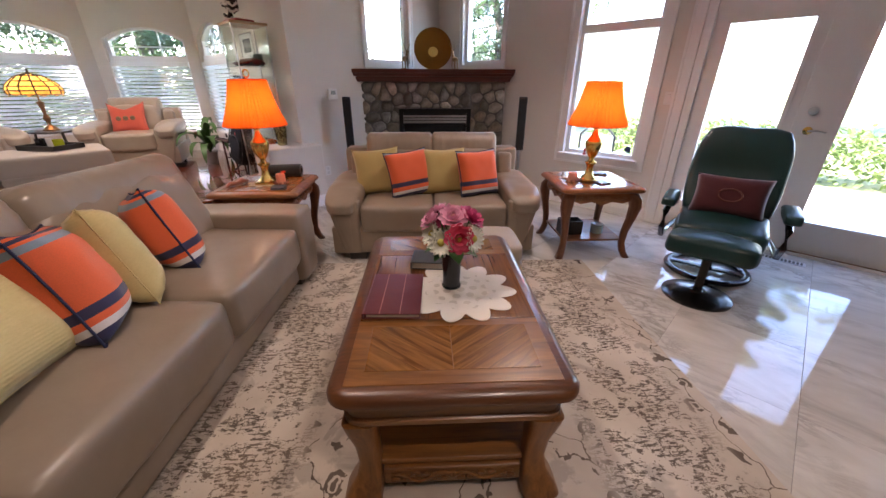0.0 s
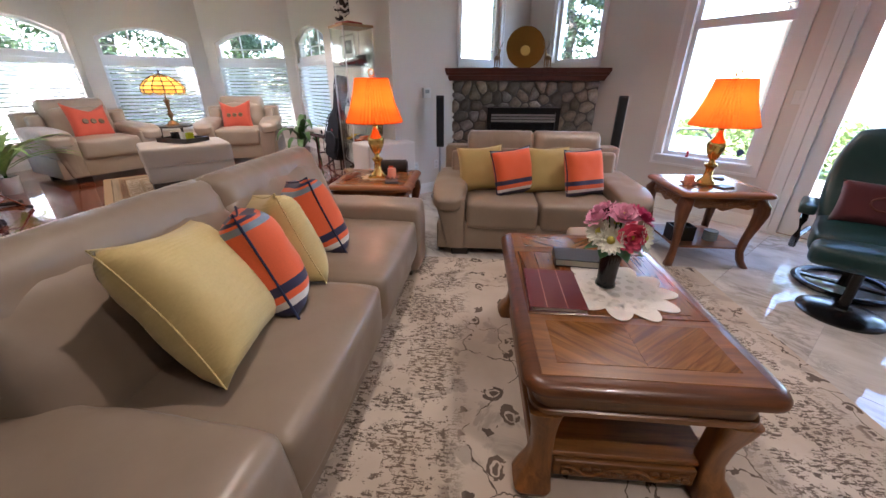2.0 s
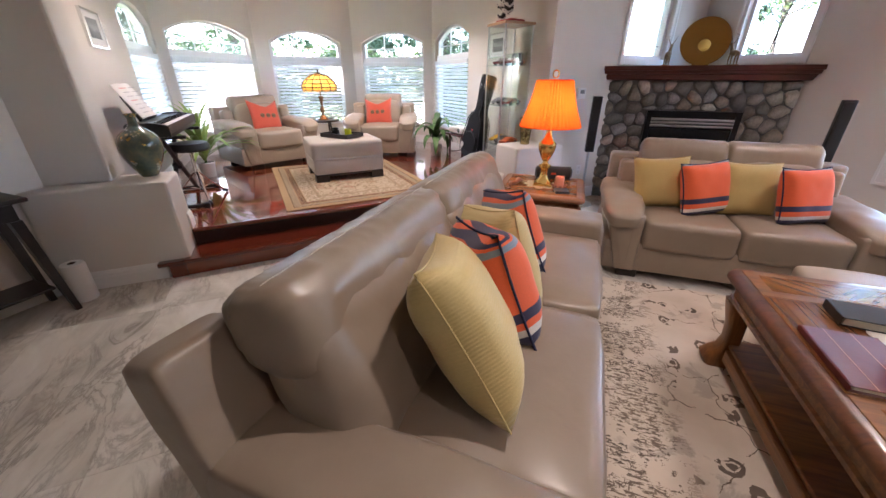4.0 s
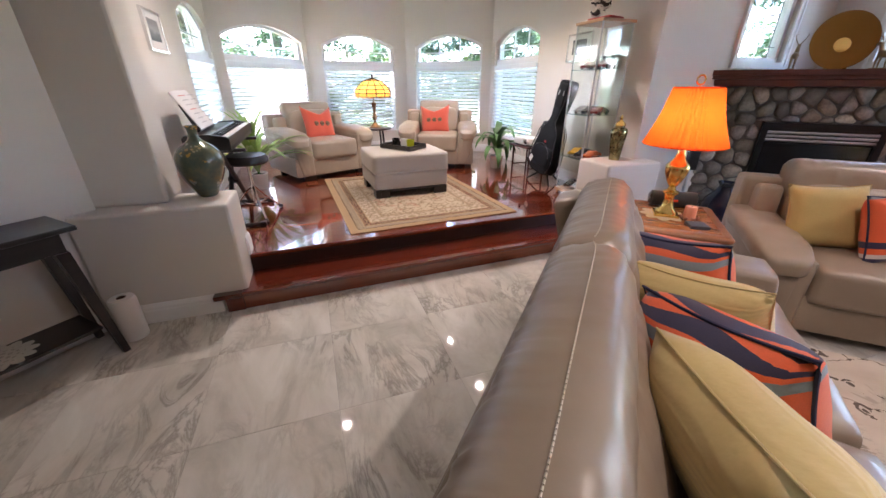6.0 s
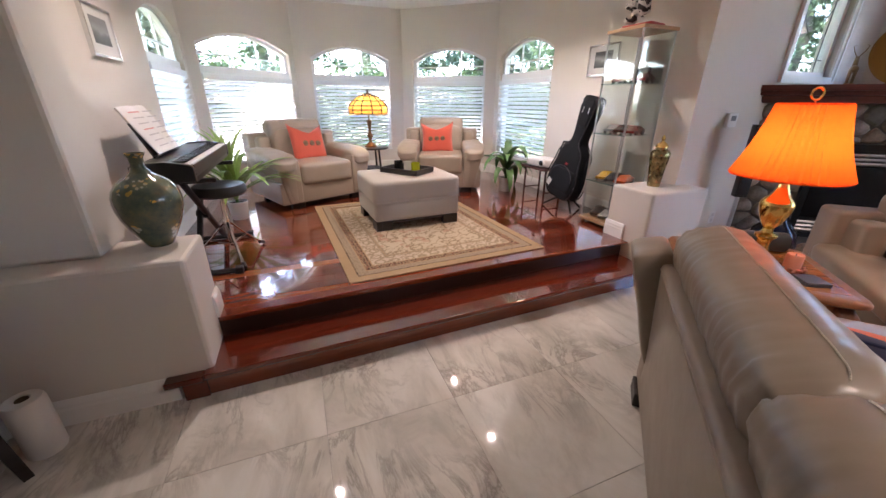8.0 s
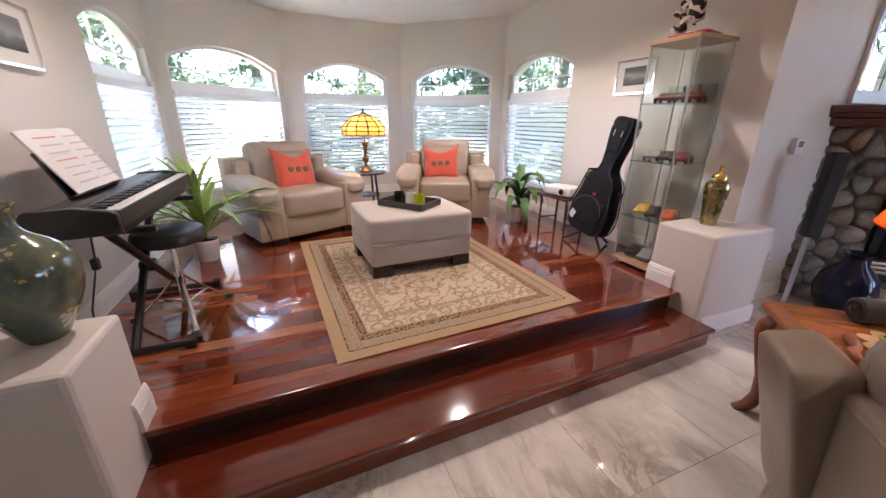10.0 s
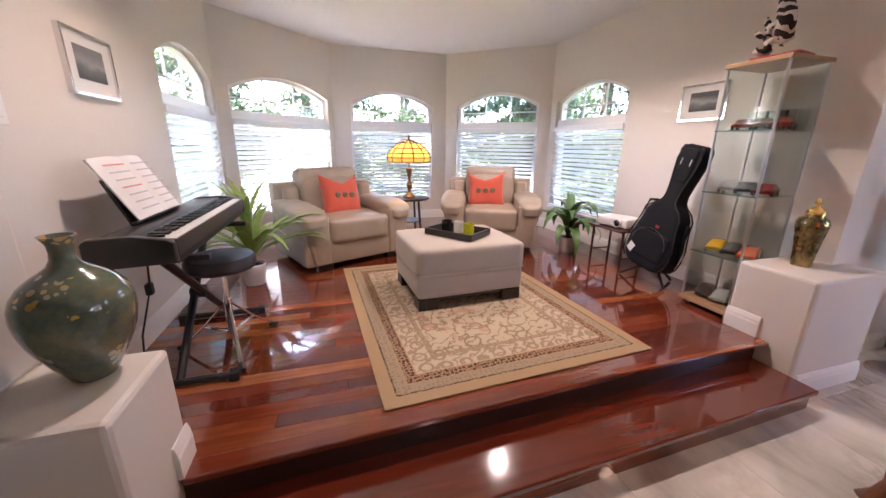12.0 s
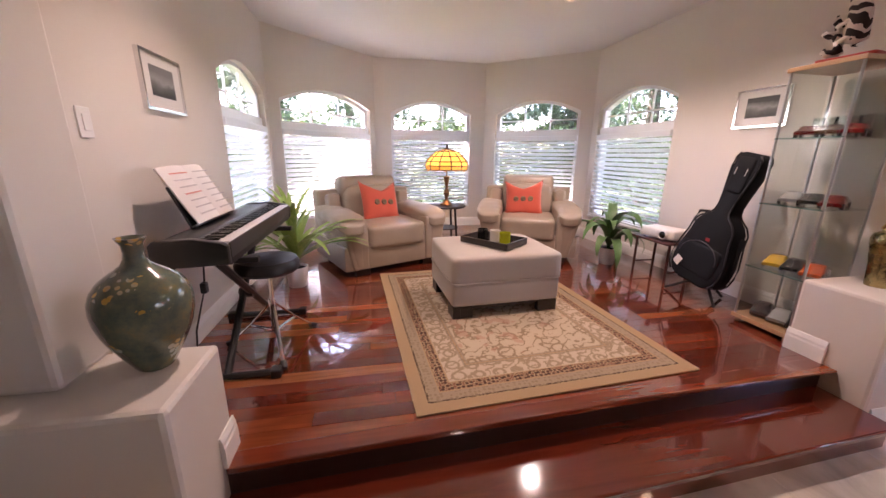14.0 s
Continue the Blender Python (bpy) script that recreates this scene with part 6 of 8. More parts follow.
STONE_LEATHER = leather("stone_leather", (0.42, 0.35, 0.282), (0.36, 0.30, 0.238), 0.3)
# ---- raised platform: seats ----
seat_group("armchair", pose(-6.03, -0.64, PLAT, 0, 0, 114), 1.16, 0.27, 0.98, 1, STONE_LEATHER, "stone beige leather armchair with padded flared arms by the window", "armchair", 0.87, 0.46, 0.575, 0.10)
seat_group("armchair", pose(-6.10, 0.69, PLAT, 0, 0, 68), 1.10, 0.26, 0.98, 1, STONE_LEATHER, "stone beige leather armchair with padded flared arms by the window", "armchair", 0.87, 0.46, 0.575, 0.10)
for o in bpy.data.objects:
    if o.name.startswith("armchair"):
        o["group"] = "armchairs on the platform"
CORAL = fabric("coral_cloth", (0.72, 0.13, 0.075), (0.60, 0.095, 0.055), 300)
throw_pillow(pose(-6.03, -0.64, PLAT, 0, 0, 114) @ pose(0.02, 0.48, 0.625, -20, 4, 6), CORAL, "coral throw pillow with three round buttons", 0.43, 0.16, 11.0, None, "coral pillows", True, 0.10, 0.10)
throw_pillow(pose(-6.10, 0.69, PLAT, 0, 0, 68) @ pose(-0.05, 0.48, 0.625, -20, -3, -4), CORAL, "coral throw pillow with three round buttons", 0.43, 0.16, 12.0, None, "coral pillows", True, 0.10, 0.10)

STONE_FABRIC = fabric("oatmeal_upholstery", (0.46, 0.41, 0.355), (0.41, 0.365, 0.315), 400, 0.75, 0.2)
om = thing("ottoman", pose(-5.22, 0.0, PLAT + 0.009, 0, 0, 3), "square oatmeal upholstered storage ottoman on dark block feet", "ottoman")
part("body", box((-0.335, -0.405, 0.085), (0.335, 0.405, 0.26), 0.03, 3), STONE_FABRIC, om, smooth=True)
part("lid_cushion", cushion(0.69, 0.83, 0.19, 0.24, 14, 0.012, 0.003, 1.0, 9), STONE_FABRIC, om, m=pose(0, 0, 0.345), smooth="all")
part("seam_piping", tube([(x, y, 0.258) for x, y in rounded(0.68, 0.82, 0.04, 4) + rounded(0.68, 0.82, 0.04, 4)[:1]], 0.005, 6), STONE_FABRIC, om)
for sx in (-1, 1):
    for sy in (-1, 1):
        bm = bmesh.new()
        add_box(bm, (0.19, 0.34, 0), (0.325, 0.395, 0.084), 0.003, 1)
        add_box(bm, (0.27, 0.25, 0.001), (0.324, 0.342, 0.083), 0.003, 1)
        bmesh.ops.scale(bm, vec=(sx, sy, 1), verts=bm.verts)
        part("foot", bm, DARK_LEG, om, "dark corner block foot")
part("base_rail", box((-0.30, -0.37, 0.06), (0.30, 0.37, 0.0845)), DARK_LEG, om)
OT_Z = PLAT + 0.009 + 0.449
tray = thing("serving_tray", pose(-5.22, 0.01, OT_Z + 0.004, 0, 0, 38), "dark wooden serving tray with a mirrored bottom on the ottoman", "tray")
part("rim", ring(rounded(0.42, 0.30, 0.01, 2), rounded(0.39, 0.27, 0.006, 2), 0, 0.045), ESPRESSO, tray, m=pose(0, 0, 0.045, -90))
part("bottom", box((-0.195, -0.135, 0.001), (0.195, 0.135, 0.008)), mat("tray_mirror", (0.45, 0.44, 0.42), 0.06, 0.9), tray)
for x, y, c, lab, nm in ((-0.10, 0.0, (0.010, 0.010, 0.011), "black candle jar on the tray", "black_jar"), (0.0, 0.02, (0.62, 0.60, 0.56), "white pillar candle on the tray", "white_jar"), (0.10, 0.0, (0.38, 0.42, 0.015), "lime green glass candle jar on the tray", "lime_jar")):
    j = thing("candle_jar", pose(-5.22, 0.01, OT_Z + 0.0125, 0, 0, 38) @ pose(x, y, 0), lab, "candle", "candles on the tray")
    part("jar", lathe([(0.036, 0), (0.040, 0.004), (0.041, 0.085), (0.037, 0.085), (0.036, 0.06), (0.004, 0.058)], 24), mat(nm, c, 0.12), j, smooth=True)
    part("wick", tube([(0, 0, 0.055), (0.001, 0, 0.072)], 0.0015, 5), BLACK, j)


# ---- patterned rug ----
def persian():
    m = mat("persian_rug", (0.45, 0.35, 0.2), 0.95, spec=0.1)
    n = Nodes(m)
    v = n.coords()
    x, y, _ = n.split(v)
    d = n.math("MINIMUM", n.math("SUBTRACT", 0.99, n.math("ABSOLUTE", x)), n.math("SUBTRACT", 0.775, n.math("ABSOLUTE", y)))
    tan, sand, cream, dark, brick = (0.42, 0.285, 0.165), (0.36, 0.28, 0.20), (0.56, 0.45, 0.345), (0.055, 0.03, 0.025), (0.22, 0.075, 0.05)
    band = n.ramp(d, [(0.0, tan), (0.065, dark), (0.078, sand), (0.130, tan), (0.137, brick), (0.195, tan), (0.203, cream), (0.315, sand), (0.325, tan), (0.335, sand), (0.345, (0.54, 0.44, 0.32))], True)
    # scrolls and rosettes
    vor = n.node("ShaderNodeTexVoronoi", Scale=9.5)
    vor.inputs["Randomness"].default_value = 0.35
    n.link(v, vor.inputs["Vector"])
    dd = vor.outputs["Distance"]
    rosette = n.math("LESS_THAN", n.math("ABSOLUTE", n.math("SUBTRACT", dd, 0.33)), 0.07)
    swirl = n.math("GREATER_THAN", n.wave(v, 7.0, 9.0, 3.0, 2.2, "DIAGONAL"), 0.80)
    fine = n.node("ShaderNodeTexVoronoi", Scale=42.0)
    fine.inputs["Randomness"].default_value = 0.5
    n.link(v, fine.inputs["Vector"])
    fleck = n.math("LESS_THAN", fine.outputs["Distance"], 0.36)
    in_scroll = n.ramp(d, [(0.0, (0, 0, 0)), (0.205, (1, 1, 1)), (0.313, (0, 0, 0))], True)
    in_small = n.ramp(d, [(0.0, (0, 0, 0)), (0.066, (1, 1, 1)), (0.077, (0, 0, 0)), (0.138, (1, 1, 1)), (0.194, (0, 0, 0))], True)
    in_strip = n.ramp(d, [(0.0, (0, 0, 0)), (0.080, (1, 1, 1)), (0.128, (0, 0, 0)), (0.315, (1, 1, 1)), (0.342, (0, 0, 0))], True)
    in_field = n.math("GREATER_THAN", d, 0.346)
    c = n.mix(n.math("MULTIPLY", in_small, fleck), band, dark)
    small_lit = n.math("MULTIPLY", in_small, n.math("LESS_THAN", n.math("ABSOLUTE", n.math("SUBTRACT", fine.outputs["Distance"], 0.52)), 0.07))
    c = n.mix(small_lit, c, (0.42, 0.33, 0.2))
    c = n.mix(n.math("MULTIPLY", n.math("MULTIPLY", in_strip, fleck), 0.5), c, (0.22, 0.17, 0.10))
    scroll = n.math("MAXIMUM", rosette, swirl)
    c = n.mix(n.math("MULTIPLY", n.math("MULTIPLY", in_scroll, scroll), 0.75), c, (0.27, 0.20, 0.12))
    fvor = n.node("ShaderNodeTexVoronoi", Scale=5.5)
    n.link(v, fvor.inputs["Vector"])
    big = n.math("LESS_THAN", n.math("ABSOLUTE", n.math("SUBTRACT", n.math("ADD", fvor.outputs["Distance"], n.math("MULTIPLY", n.noise(v, 14, 4), 0.3)), 0.42)), 0.035)
    curl = n.math("GREATER_THAN", n.wave(v, 5.0, 12.0, 3.0, 1.9, "DIAGONAL"), 0.88)
    c = n.mix(n.math("MULTIPLY", n.math("MULTIPLY", in_field, n.math("MAXIMUM", big, curl)), 0.8), c, (0.24, 0.17, 0.10))
    pinkish = n.math("MULTIPLY", in_field, n.math("GREATER_THAN", n.noise(v, 7, 3), 0.60))
    c = n.mix(n.math("MULTIPLY", pinkish, 0.55), c, (0.45, 0.24, 0.17))
    n.color(n.mix(n.math("MULTIPLY", n.noise(v, 120, 3), 0.35), c, (0.20, 0.15, 0.09)))
    n.bump(n.noise(v, 300, 2), 0.6, 0.002)
    return m


pr = part("persian_rug", box((-0.99, -0.775, 0.0005), (0.99, 0.775, 0.009), 0.003), persian(), m=pose(-5.012, -0.02, PLAT, 0, 0, 3.2))
tagged(pr, "beige Persian-style rug with a dark scroll border", "rug")

# ---- lamp table between the armchairs ----
st = thing("side_table", pose(-7.20, 0.045, PLAT), "small round dark wood side table between the armchairs", "side table")
part("top", lathe([(0.24, 0.455), (0.25, 0.462), (0.25, 0.474), (0.24, 0.48)], 36), ESPRESSO, st, smooth=True)
for i in range(3):
    a = i * 2.094 + 0.5
    part("leg", tube([(0.17 * math.cos(a), 0.17 * math.sin(a), 0.455), (0.19 * math.cos(a), 0.19 * math.sin(a), 0.25), (0.22 * math.cos(a), 0.22 * math.sin(a), 0)], 0.014, 8), ESPRESSO, st, smooth=True)
part("shelf", lathe([(0.16, 0.18), (0.165, 0.186), (0.16, 0.192)], 28), ESPRESSO, st)


def tiffany_mat(name, tones, pale):
    m = mat(name, (0.8, 0.45, 0.05), 0.25)
    n = Nodes(m)
    rnd = n.random()
    g = n.noise(n.coords((1, 1, 1)), 18, 4)
    col = n.ramp(rnd, tones)
    n.color(col)
    tr = n.t.nodes.new("ShaderNodeBsdfTranslucent")
    n.link(n.mix(g, col, pale), tr.inputs[0])
    mx = n.t.nodes.new("ShaderNodeMixShader")
    mx.inputs[0].default_value = 0.75
    n.link(n.b.outputs[0], mx.inputs[1])
    n.link(tr.outputs[0], mx.inputs[2])
    n.link(mx.outputs[0], n.t.nodes["Material Output"].inputs[0])
    return m


TIFF = tiffany_mat("cream_leaded_glass", [(0.0, (0.66, 0.33, 0.05)), (0.7, (0.78, 0.47, 0.10)), (1.0, (0.60, 0.25, 0.03))], (0.88, 0.60, 0.18))
RIMGLASS = tiffany_mat("brown_amber_leaded_glass", [(0.0, (0.50, 0.20, 0.04)), (0.6, (0.62, 0.34, 0.08)), (1.0, (0.30, 0.08, 0.02))], (0.70, 0.42, 0.12))
tl = thing("leaded_glass_lamp", pose(-7.20, 0.045, PLAT + 0.4805), "lit amber leaded glass table lamp on a bronze base", "lamp")
part("base", lathe([(0.085, 0), (0.085, 0.012), (0.07, 0.025), (0.045, 0.05), (0.022, 0.07), (0.018, 0.10), (0.035, 0.13), (0.042, 0.155), (0.028, 0.185), (0.016, 0.21), (0.020, 0.25), (0.036, 0.33), (0.042, 0.355), (0.020, 0.365), (0.009, 0.37), (0.009, 0.66)], 24), metal("lamp_bronze", (0.22, 0.12, 0.06), 0.35), tl, smooth=True)
panels = 12
shade_top = None
prof = [(0.045, 0.685), (0.12, 0.665), (0.20, 0.605), (0.255, 0.545), (0.27, 0.495), (0.258, 0.445)]
for k in range(panels):
    a0, a1 = 2 * math.pi * k / panels, 2 * math.pi * (k + 1) / panels
    for seg, (r0, z0), (r1, z1) in ((0, prof[0], prof[1]), (1, prof[1], prof[2]), (2, prof[2], prof[3]), (3, prof[3], prof[4]), (4, prof[4], prof[5])):
        bm = bmesh.new()
        dz = -0.016 if seg == 4 else 0.0
        am = (a0 + a1) / 2
        vs = [bm.verts.new((r0 * math.cos(a0), r0 * math.sin(a0), z0)), bm.verts.new((r1 * math.cos(a0), r1 * math.sin(a0), z1))]
        if seg == 4:
            vs.append(bm.verts.new((r1 * math.cos(am), r1 * math.sin(am), z1 + dz)))
        vs += [bm.verts.new((r1 * math.cos(a1), r1 * math.sin(a1), z1)), bm.verts.new((r0 * math.cos(a1), r0 * math.sin(a1), z0))]
        bm.faces.new(vs)
        part("glass_panel", bm, RIMGLASS if seg == 4 else TIFF, tl)
LEADING = mat("dark_leading", (0.05, 0.03, 0.02), 0.5, 0.5)
for k in range(panels):
    a = 2 * math.pi * k / panels
    part("leading", tube([((r + 0.001) * math.cos(a), (r + 0.001) * math.sin(a), z) for r, z in prof], 0.009, 5), LEADING, tl)
for r, z in prof:
    part("leading", tube([((r + 0.001) * math.cos(a), (r + 0.001) * math.sin(a), z) for a in np.linspace(0, 2 * math.pi, 33)], 0.007, 5), LEADING, tl)
part("finial", lathe([(0.045, 0.683), (0.03, 0.70), (0.012, 0.712), (0.014, 0.73), (0.004, 0.76)], 16), LEADING, tl, smooth=True)
for s in (-1, 1):
    part("bulb", lathe([(0.012, 0), (0.028, 0.03), (0.028, 0.05), (0.004, 0.075)], 12), glow("amber_bulb", (1.0, 0.72, 0.35), 4), tl, m=pose(0, 0.09 * s, 0.53), smooth=True)
    lamp = bpy.data.lights.new("leaded_lamp_light", "POINT")
    lamp.energy, lamp.color, lamp.shadow_soft_size = 0.08, (1.0, 0.72, 0.38), 0.03
    ob = new("leaded_lamp_light", lamp)
    ob.parent, ob.matrix_basis = tl, pose(0.09, 0.09 * s, 0.52)

# ---- digital piano ----
pn = thing("digital_piano", pose(-4.23, -1.485, 0.92) @ Matrix.Diagonal((0.935, 0.83, 1, 1)), "black digital piano on a folding X stand against the wall", "piano")
L_P = 1.30
BLK = mat("piano_black", (0.014, 0.014, 0.015), 0.32)
prof = [(-0.005, 0.0), (-0.34, 0.0), (-0.35, 0.02), (-0.35, 0.09), (-0.34, 0.105), (-0.17, 0.115), (-0.155, 0.085), (-0.02, 0.078), (-0.005, 0.06)]


def loft_x(prof, x0, x1, bevel=0.0):
    bm = bmesh.new()
    a = [bm.verts.new((x0, y, z)) for y, z in prof]
    b = [bm.verts.new((x1, y, z)) for y, z in prof]
    bm.faces.new(a)
    bm.faces.new(b[::-1])
    for i in range(len(prof)):
        j = (i + 1) % len(prof)
        bm.faces.new((a[i], b[i], b[j], a[j]))
    if bevel:
        bmesh.ops.bevel(bm, geom=bm.edges[:], offset=bevel, segments=2, profile=0.5, affect="EDGES")
    return bm


part("body", loft_x(prof, -L_P + 0.04, -0.04, 0.004), BLK, pn, smooth=True)
for x in (-0.0395, -L_P):
    part("end_cheek", loft_x([(0.0, 0.01), (-0.34, -0.002), (-0.352, 0.02), (-0.352, 0.10), (-0.33, 0.118), (-0.16, 0.122), (-0.03, 0.105), (0.0, 0.09)], x, x + 0.0395, 0.006), BLK, pn, smooth=True)
IVORY = mat("white_key", (0.78, 0.77, 0.74), 0.25)
kw = (L_P - 0.10) / 52
white = box((-kw / 2 + 0.0006, -0.148, 0), (kw / 2 - 0.0006, -0.008, 0.016), 0.0012, 1)
first = None
for i in range(52):
    if first is None:
        first = part("white_key", white, IVORY, pn, m=pose(-0.05 - kw / 2, 0, 0.086))
    else:
        o = new("white_key", first.data)
        o.parent, o.matrix_basis = pn, pose(-0.05 - kw * (i + 0.5), 0, 0.086)
firstb = None
for i in range(51):
    if i % 7 in (1, 4):
        continue
    if firstb is None:
        firstb = part("black_key", box((-0.005, -0.148, 0.0), (0.005, -0.058, 0.011), 0.0015, 1), BLACK_GLOSS, pn, m=pose(-0.05 - kw * (i + 1), 0, 0.1022))
    else:
        o = new("black_key", firstb.data)
        o.parent, o.matrix_basis = pn, pose(-0.05 - kw * (i + 1), 0, 0.1022)
part("key_slip", box((-L_P + 0.041, -0.009, 0.03), (-0.041, -0.001, 0.098), 0.002), mat("black_slip", (0.02, 0.02, 0.021), 0.35, 0.0), pn)
rest = part("music_rest", box((-0.26, -0.004, 0), (0.26, 0.004, 0.22), 0.006), BLACK_GLOSS, pn, m=pose(-0.57, -0.30, 0.108, 26))
part("rest_lip", box((-0.26, 0.0045, 0), (0.26, 0.03, 0.012), 0.002), BLACK, rest)
mb = thing("sheet_music", pose(-4.12, -1.49, 0.92) @ pose(-0.645, -0.222, 0.126, -30, 0, 180), "open white sheet music book on the piano's rest", "sheet music")
PAGE, INK, REDINK = mat("white_page", (0.74, 0.72, 0.70), 0.7), mat("grey_notes", (0.48, 0.46, 0.46), 0.7), mat("red_heading", (0.62, 0.25, 0.22), 0.7)
for s in (-1, 1):
    bm = bmesh.new()
    rows = []
    for k in range(9):
        f = k / 8
        x = s * 0.225 * f
        y = -0.018 - 0.012 * math.sin(math.pi * f) + 0.012 * f
        rows.append([bm.verts.new((x, y, 0.002)), bm.verts.new((x, y - 0.004 * f, 0.30)), bm.verts.new((x, y + 0.006, 0.30)), bm.verts.new((x, y + 0.006, 0.002))])
    for a, b in zip(rows, rows[1:]):
        for i in range(4):
            bm.faces.new((a[i], a[(i + 1) % 4], b[(i + 1) % 4], b[i]))
    bm.faces.new(rows[0])
    bm.faces.new(rows[-1])
    pg = part("page", bm, PAGE, mb, smooth=True)
    for r in range(7):
        z = 0.255 - r * 0.036
        part("staff_line", box((min(s * 0.03, s * 0.20), -0.0345, z - 0.0035), (max(s * 0.03, s * 0.20), -0.0338, z + 0.0035)), REDINK if r in (0, 3) and s < 0 else INK, pg)
# stand
xs = thing("piano_stand", pose(0, 0, PLAT), "black folding X-shaped keyboard stand", "stand")
for y in (-1.64, -1.60):
    a, b = ((-4.42, 0.03), (-5.12, 0.628)) if y < -1.62 else ((-5.18, 0.03), (-4.40, 0.628))
    part("brace", tube([(a[0], y, a[1]), (b[0], y, b[1])], 0.020, 8), BLACK, xs, smooth=True)
for x in (-4.42, -5.18):
    part("foot_bar", tube([(x, -1.88, 0.022), (x, -1.40, 0.022)], 0.018, 8), BLACK, xs)
    for y in (-1.87, -1.41):
        part("rubber_foot", box((x - 0.028, y - 0.025, 0), (x + 0.028, y + 0.025, 0.045), 0.006), BLACK, xs)
for x in (-5.12, -4.40):
    part("support_arm", box((x - 0.02, -1.80, 0.622), (x + 0.02, -1.42, 0.6485), 0.005), BLACK, xs)
part("pivot", lathe([(0.035, -0.03), (0.035, 0.03), (0.02, 0.045)], 16), BLACK, xs, m=pose(-4.79, -1.62, 0.335, 90))
cord = part("power_cord", tube([(-4.72, -1.75, 0.92), (-4.70, -1.79, 0.80), (-4.74, -1.82, 0.66), (-4.70, -1.84, 0.55), (-4.64, -1.85, 0.45), (-4.62, -1.86, 0.278)], 0.005, 6), BLACK, xs, "black power cord with an adapter", pose(0, 0, -PLAT), smooth="all")
part("cord_adapter", box((-0.02, -0.015, -0.03), (0.02, 0.015, 0.03), 0.006), BLACK, cord, m=pose(-4.735, -1.82, 0.66))

# drum stool
so = thing("drum_stool", pose(-4.73, -1.48, PLAT, 0, 0, 20), "round black padded drum stool on a chrome tripod", "stool")
part("seat", lathe([(0.10, 0.47), (0.155, 0.475), (0.168, 0.49), (0.168, 0.525), (0.155, 0.545), (0.08, 0.552), (0.01, 0.55)], 32), leather("black_vinyl", (0.014, 0.014, 0.015), (0.010, 0.010, 0.011), 0.3), so, smooth=True)
part("pole", tube([(0, 0, 0.09), (0, 0, 0.47)], 0.014, 12), CHROME, so, smooth=True)
part("sleeve", tube([(0, 0, 0.14), (0, 0, 0.30)], 0.020, 12), CHROME, so, smooth=True)
for i in range(3):
    a = i * 2.094
    c, s = math.cos(a), math.sin(a)
    part("leg", tube([(0.02 * c, 0.02 * s, 0.27), (0.13 * c, 0.13 * s, 0.15), (0.27 * c, 0.27 * s, 0.02)], 0.011, 8, None, 0.6), CHROME, so, smooth=True)
    part("brace", tube([(0.02 * c, 0.02 * s, 0.11), (0.14 * c, 0.14 * s, 0.135)], 0.008, 8), CHROME, so)
    part("rubber_foot", tube([(0.25 * c, 0.25 * s, 0.032), (0.29 * c, 0.29 * s, 0.013)], 0.016, 8), BLACK, so)


# ---- plants ----
def strap_plant(m, label, n, length, width, material, seed, droop=1.0):
    p = thing("potted_plant", m, label, "plant", "potted plants")
    rg = random.Random(seed)
    pot = part("pot", lathe([(0.070, 0), (0.074, 0.004), (0.088, 0.15), (0.094, 0.165), (0.094, 0.175), (0.086, 0.175), (0.082, 0.15), (0.01, 0.148)], 28), WHITE_PL, p, "white ceramic pot", smooth=True)
    part("soil", lathe([(0.08, 0.148), (0.08, 0.156), (0.02, 0.160)], 20), mat("dark_soil", (0.03, 0.02, 0.013), 0.95), pot)
    part("stem", tube([(0, 0, 0.15), (0.01, 0.0, 0.30)], 0.014, 8), STEM, p)
    for i in range(n):
        a = i * 2.399 + rg.uniform(-0.3, 0.3)
        el = rg.uniform(0.25, 1.35)
        ln = length * rg.uniform(0.7, 1.1)
        z0 = 0.17 + 0.14 * rg.random()
        bm = bmesh.new()
        prev = None
        d = Vector((math.cos(a), math.sin(a), 0))
        s = Vector((-math.sin(a), math.cos(a), 0))
        pos, ang = Vector((0, 0, z0)), el + 0.3
        for k in range(9):
            f = k / 8
            w = width * math.sin(math.pi * (0.10 + 0.88 * f)) ** 0.8
            lift = Vector((0, 0, 0.35 * w))
            row = [bm.verts.new(pos - s * w + lift), bm.verts.new(pos), bm.verts.new(pos + s * w + lift)]
            if prev:
                bm.faces.new((prev[0], prev[1], row[1], row[0]))
                bm.faces.new((prev[1], prev[2], row[2], row[1]))
            prev = row
            pos = pos + (d * math.cos(ang) + Vector((0, 0, math.sin(ang)))) * ln / 8
            ang -= droop * (0.10 + 0.22 * f)
        part("leaf", bm, material, p, smooth="all")
    return p


def leaf2(name, a, b):
    m = mat(name, a, 0.4)
    n = Nodes(m)
    n.color(n.mix(n.noise(n.coords((30, 30, 2)), 2.0, 3), a, b))
    return m


YLEAF, DLEAF = leaf2("variegated_leaf", (0.10, 0.27, 0.04), (0.40, 0.50, 0.15)), leaf2("dark_leaf", (0.04, 0.115, 0.03), (0.11, 0.22, 0.07))
strap_plant(pose(-5.78, -1.55, PLAT), "potted dracaena with long green and yellow strap leaves", 44, 0.68, 0.026, YLEAF, 3, 0.85)
strap_plant(pose(-5.95, 1.55, PLAT), "potted peace lily with drooping dark green leaves", 20, 0.60, 0.046, DLEAF, 5, 1.9)

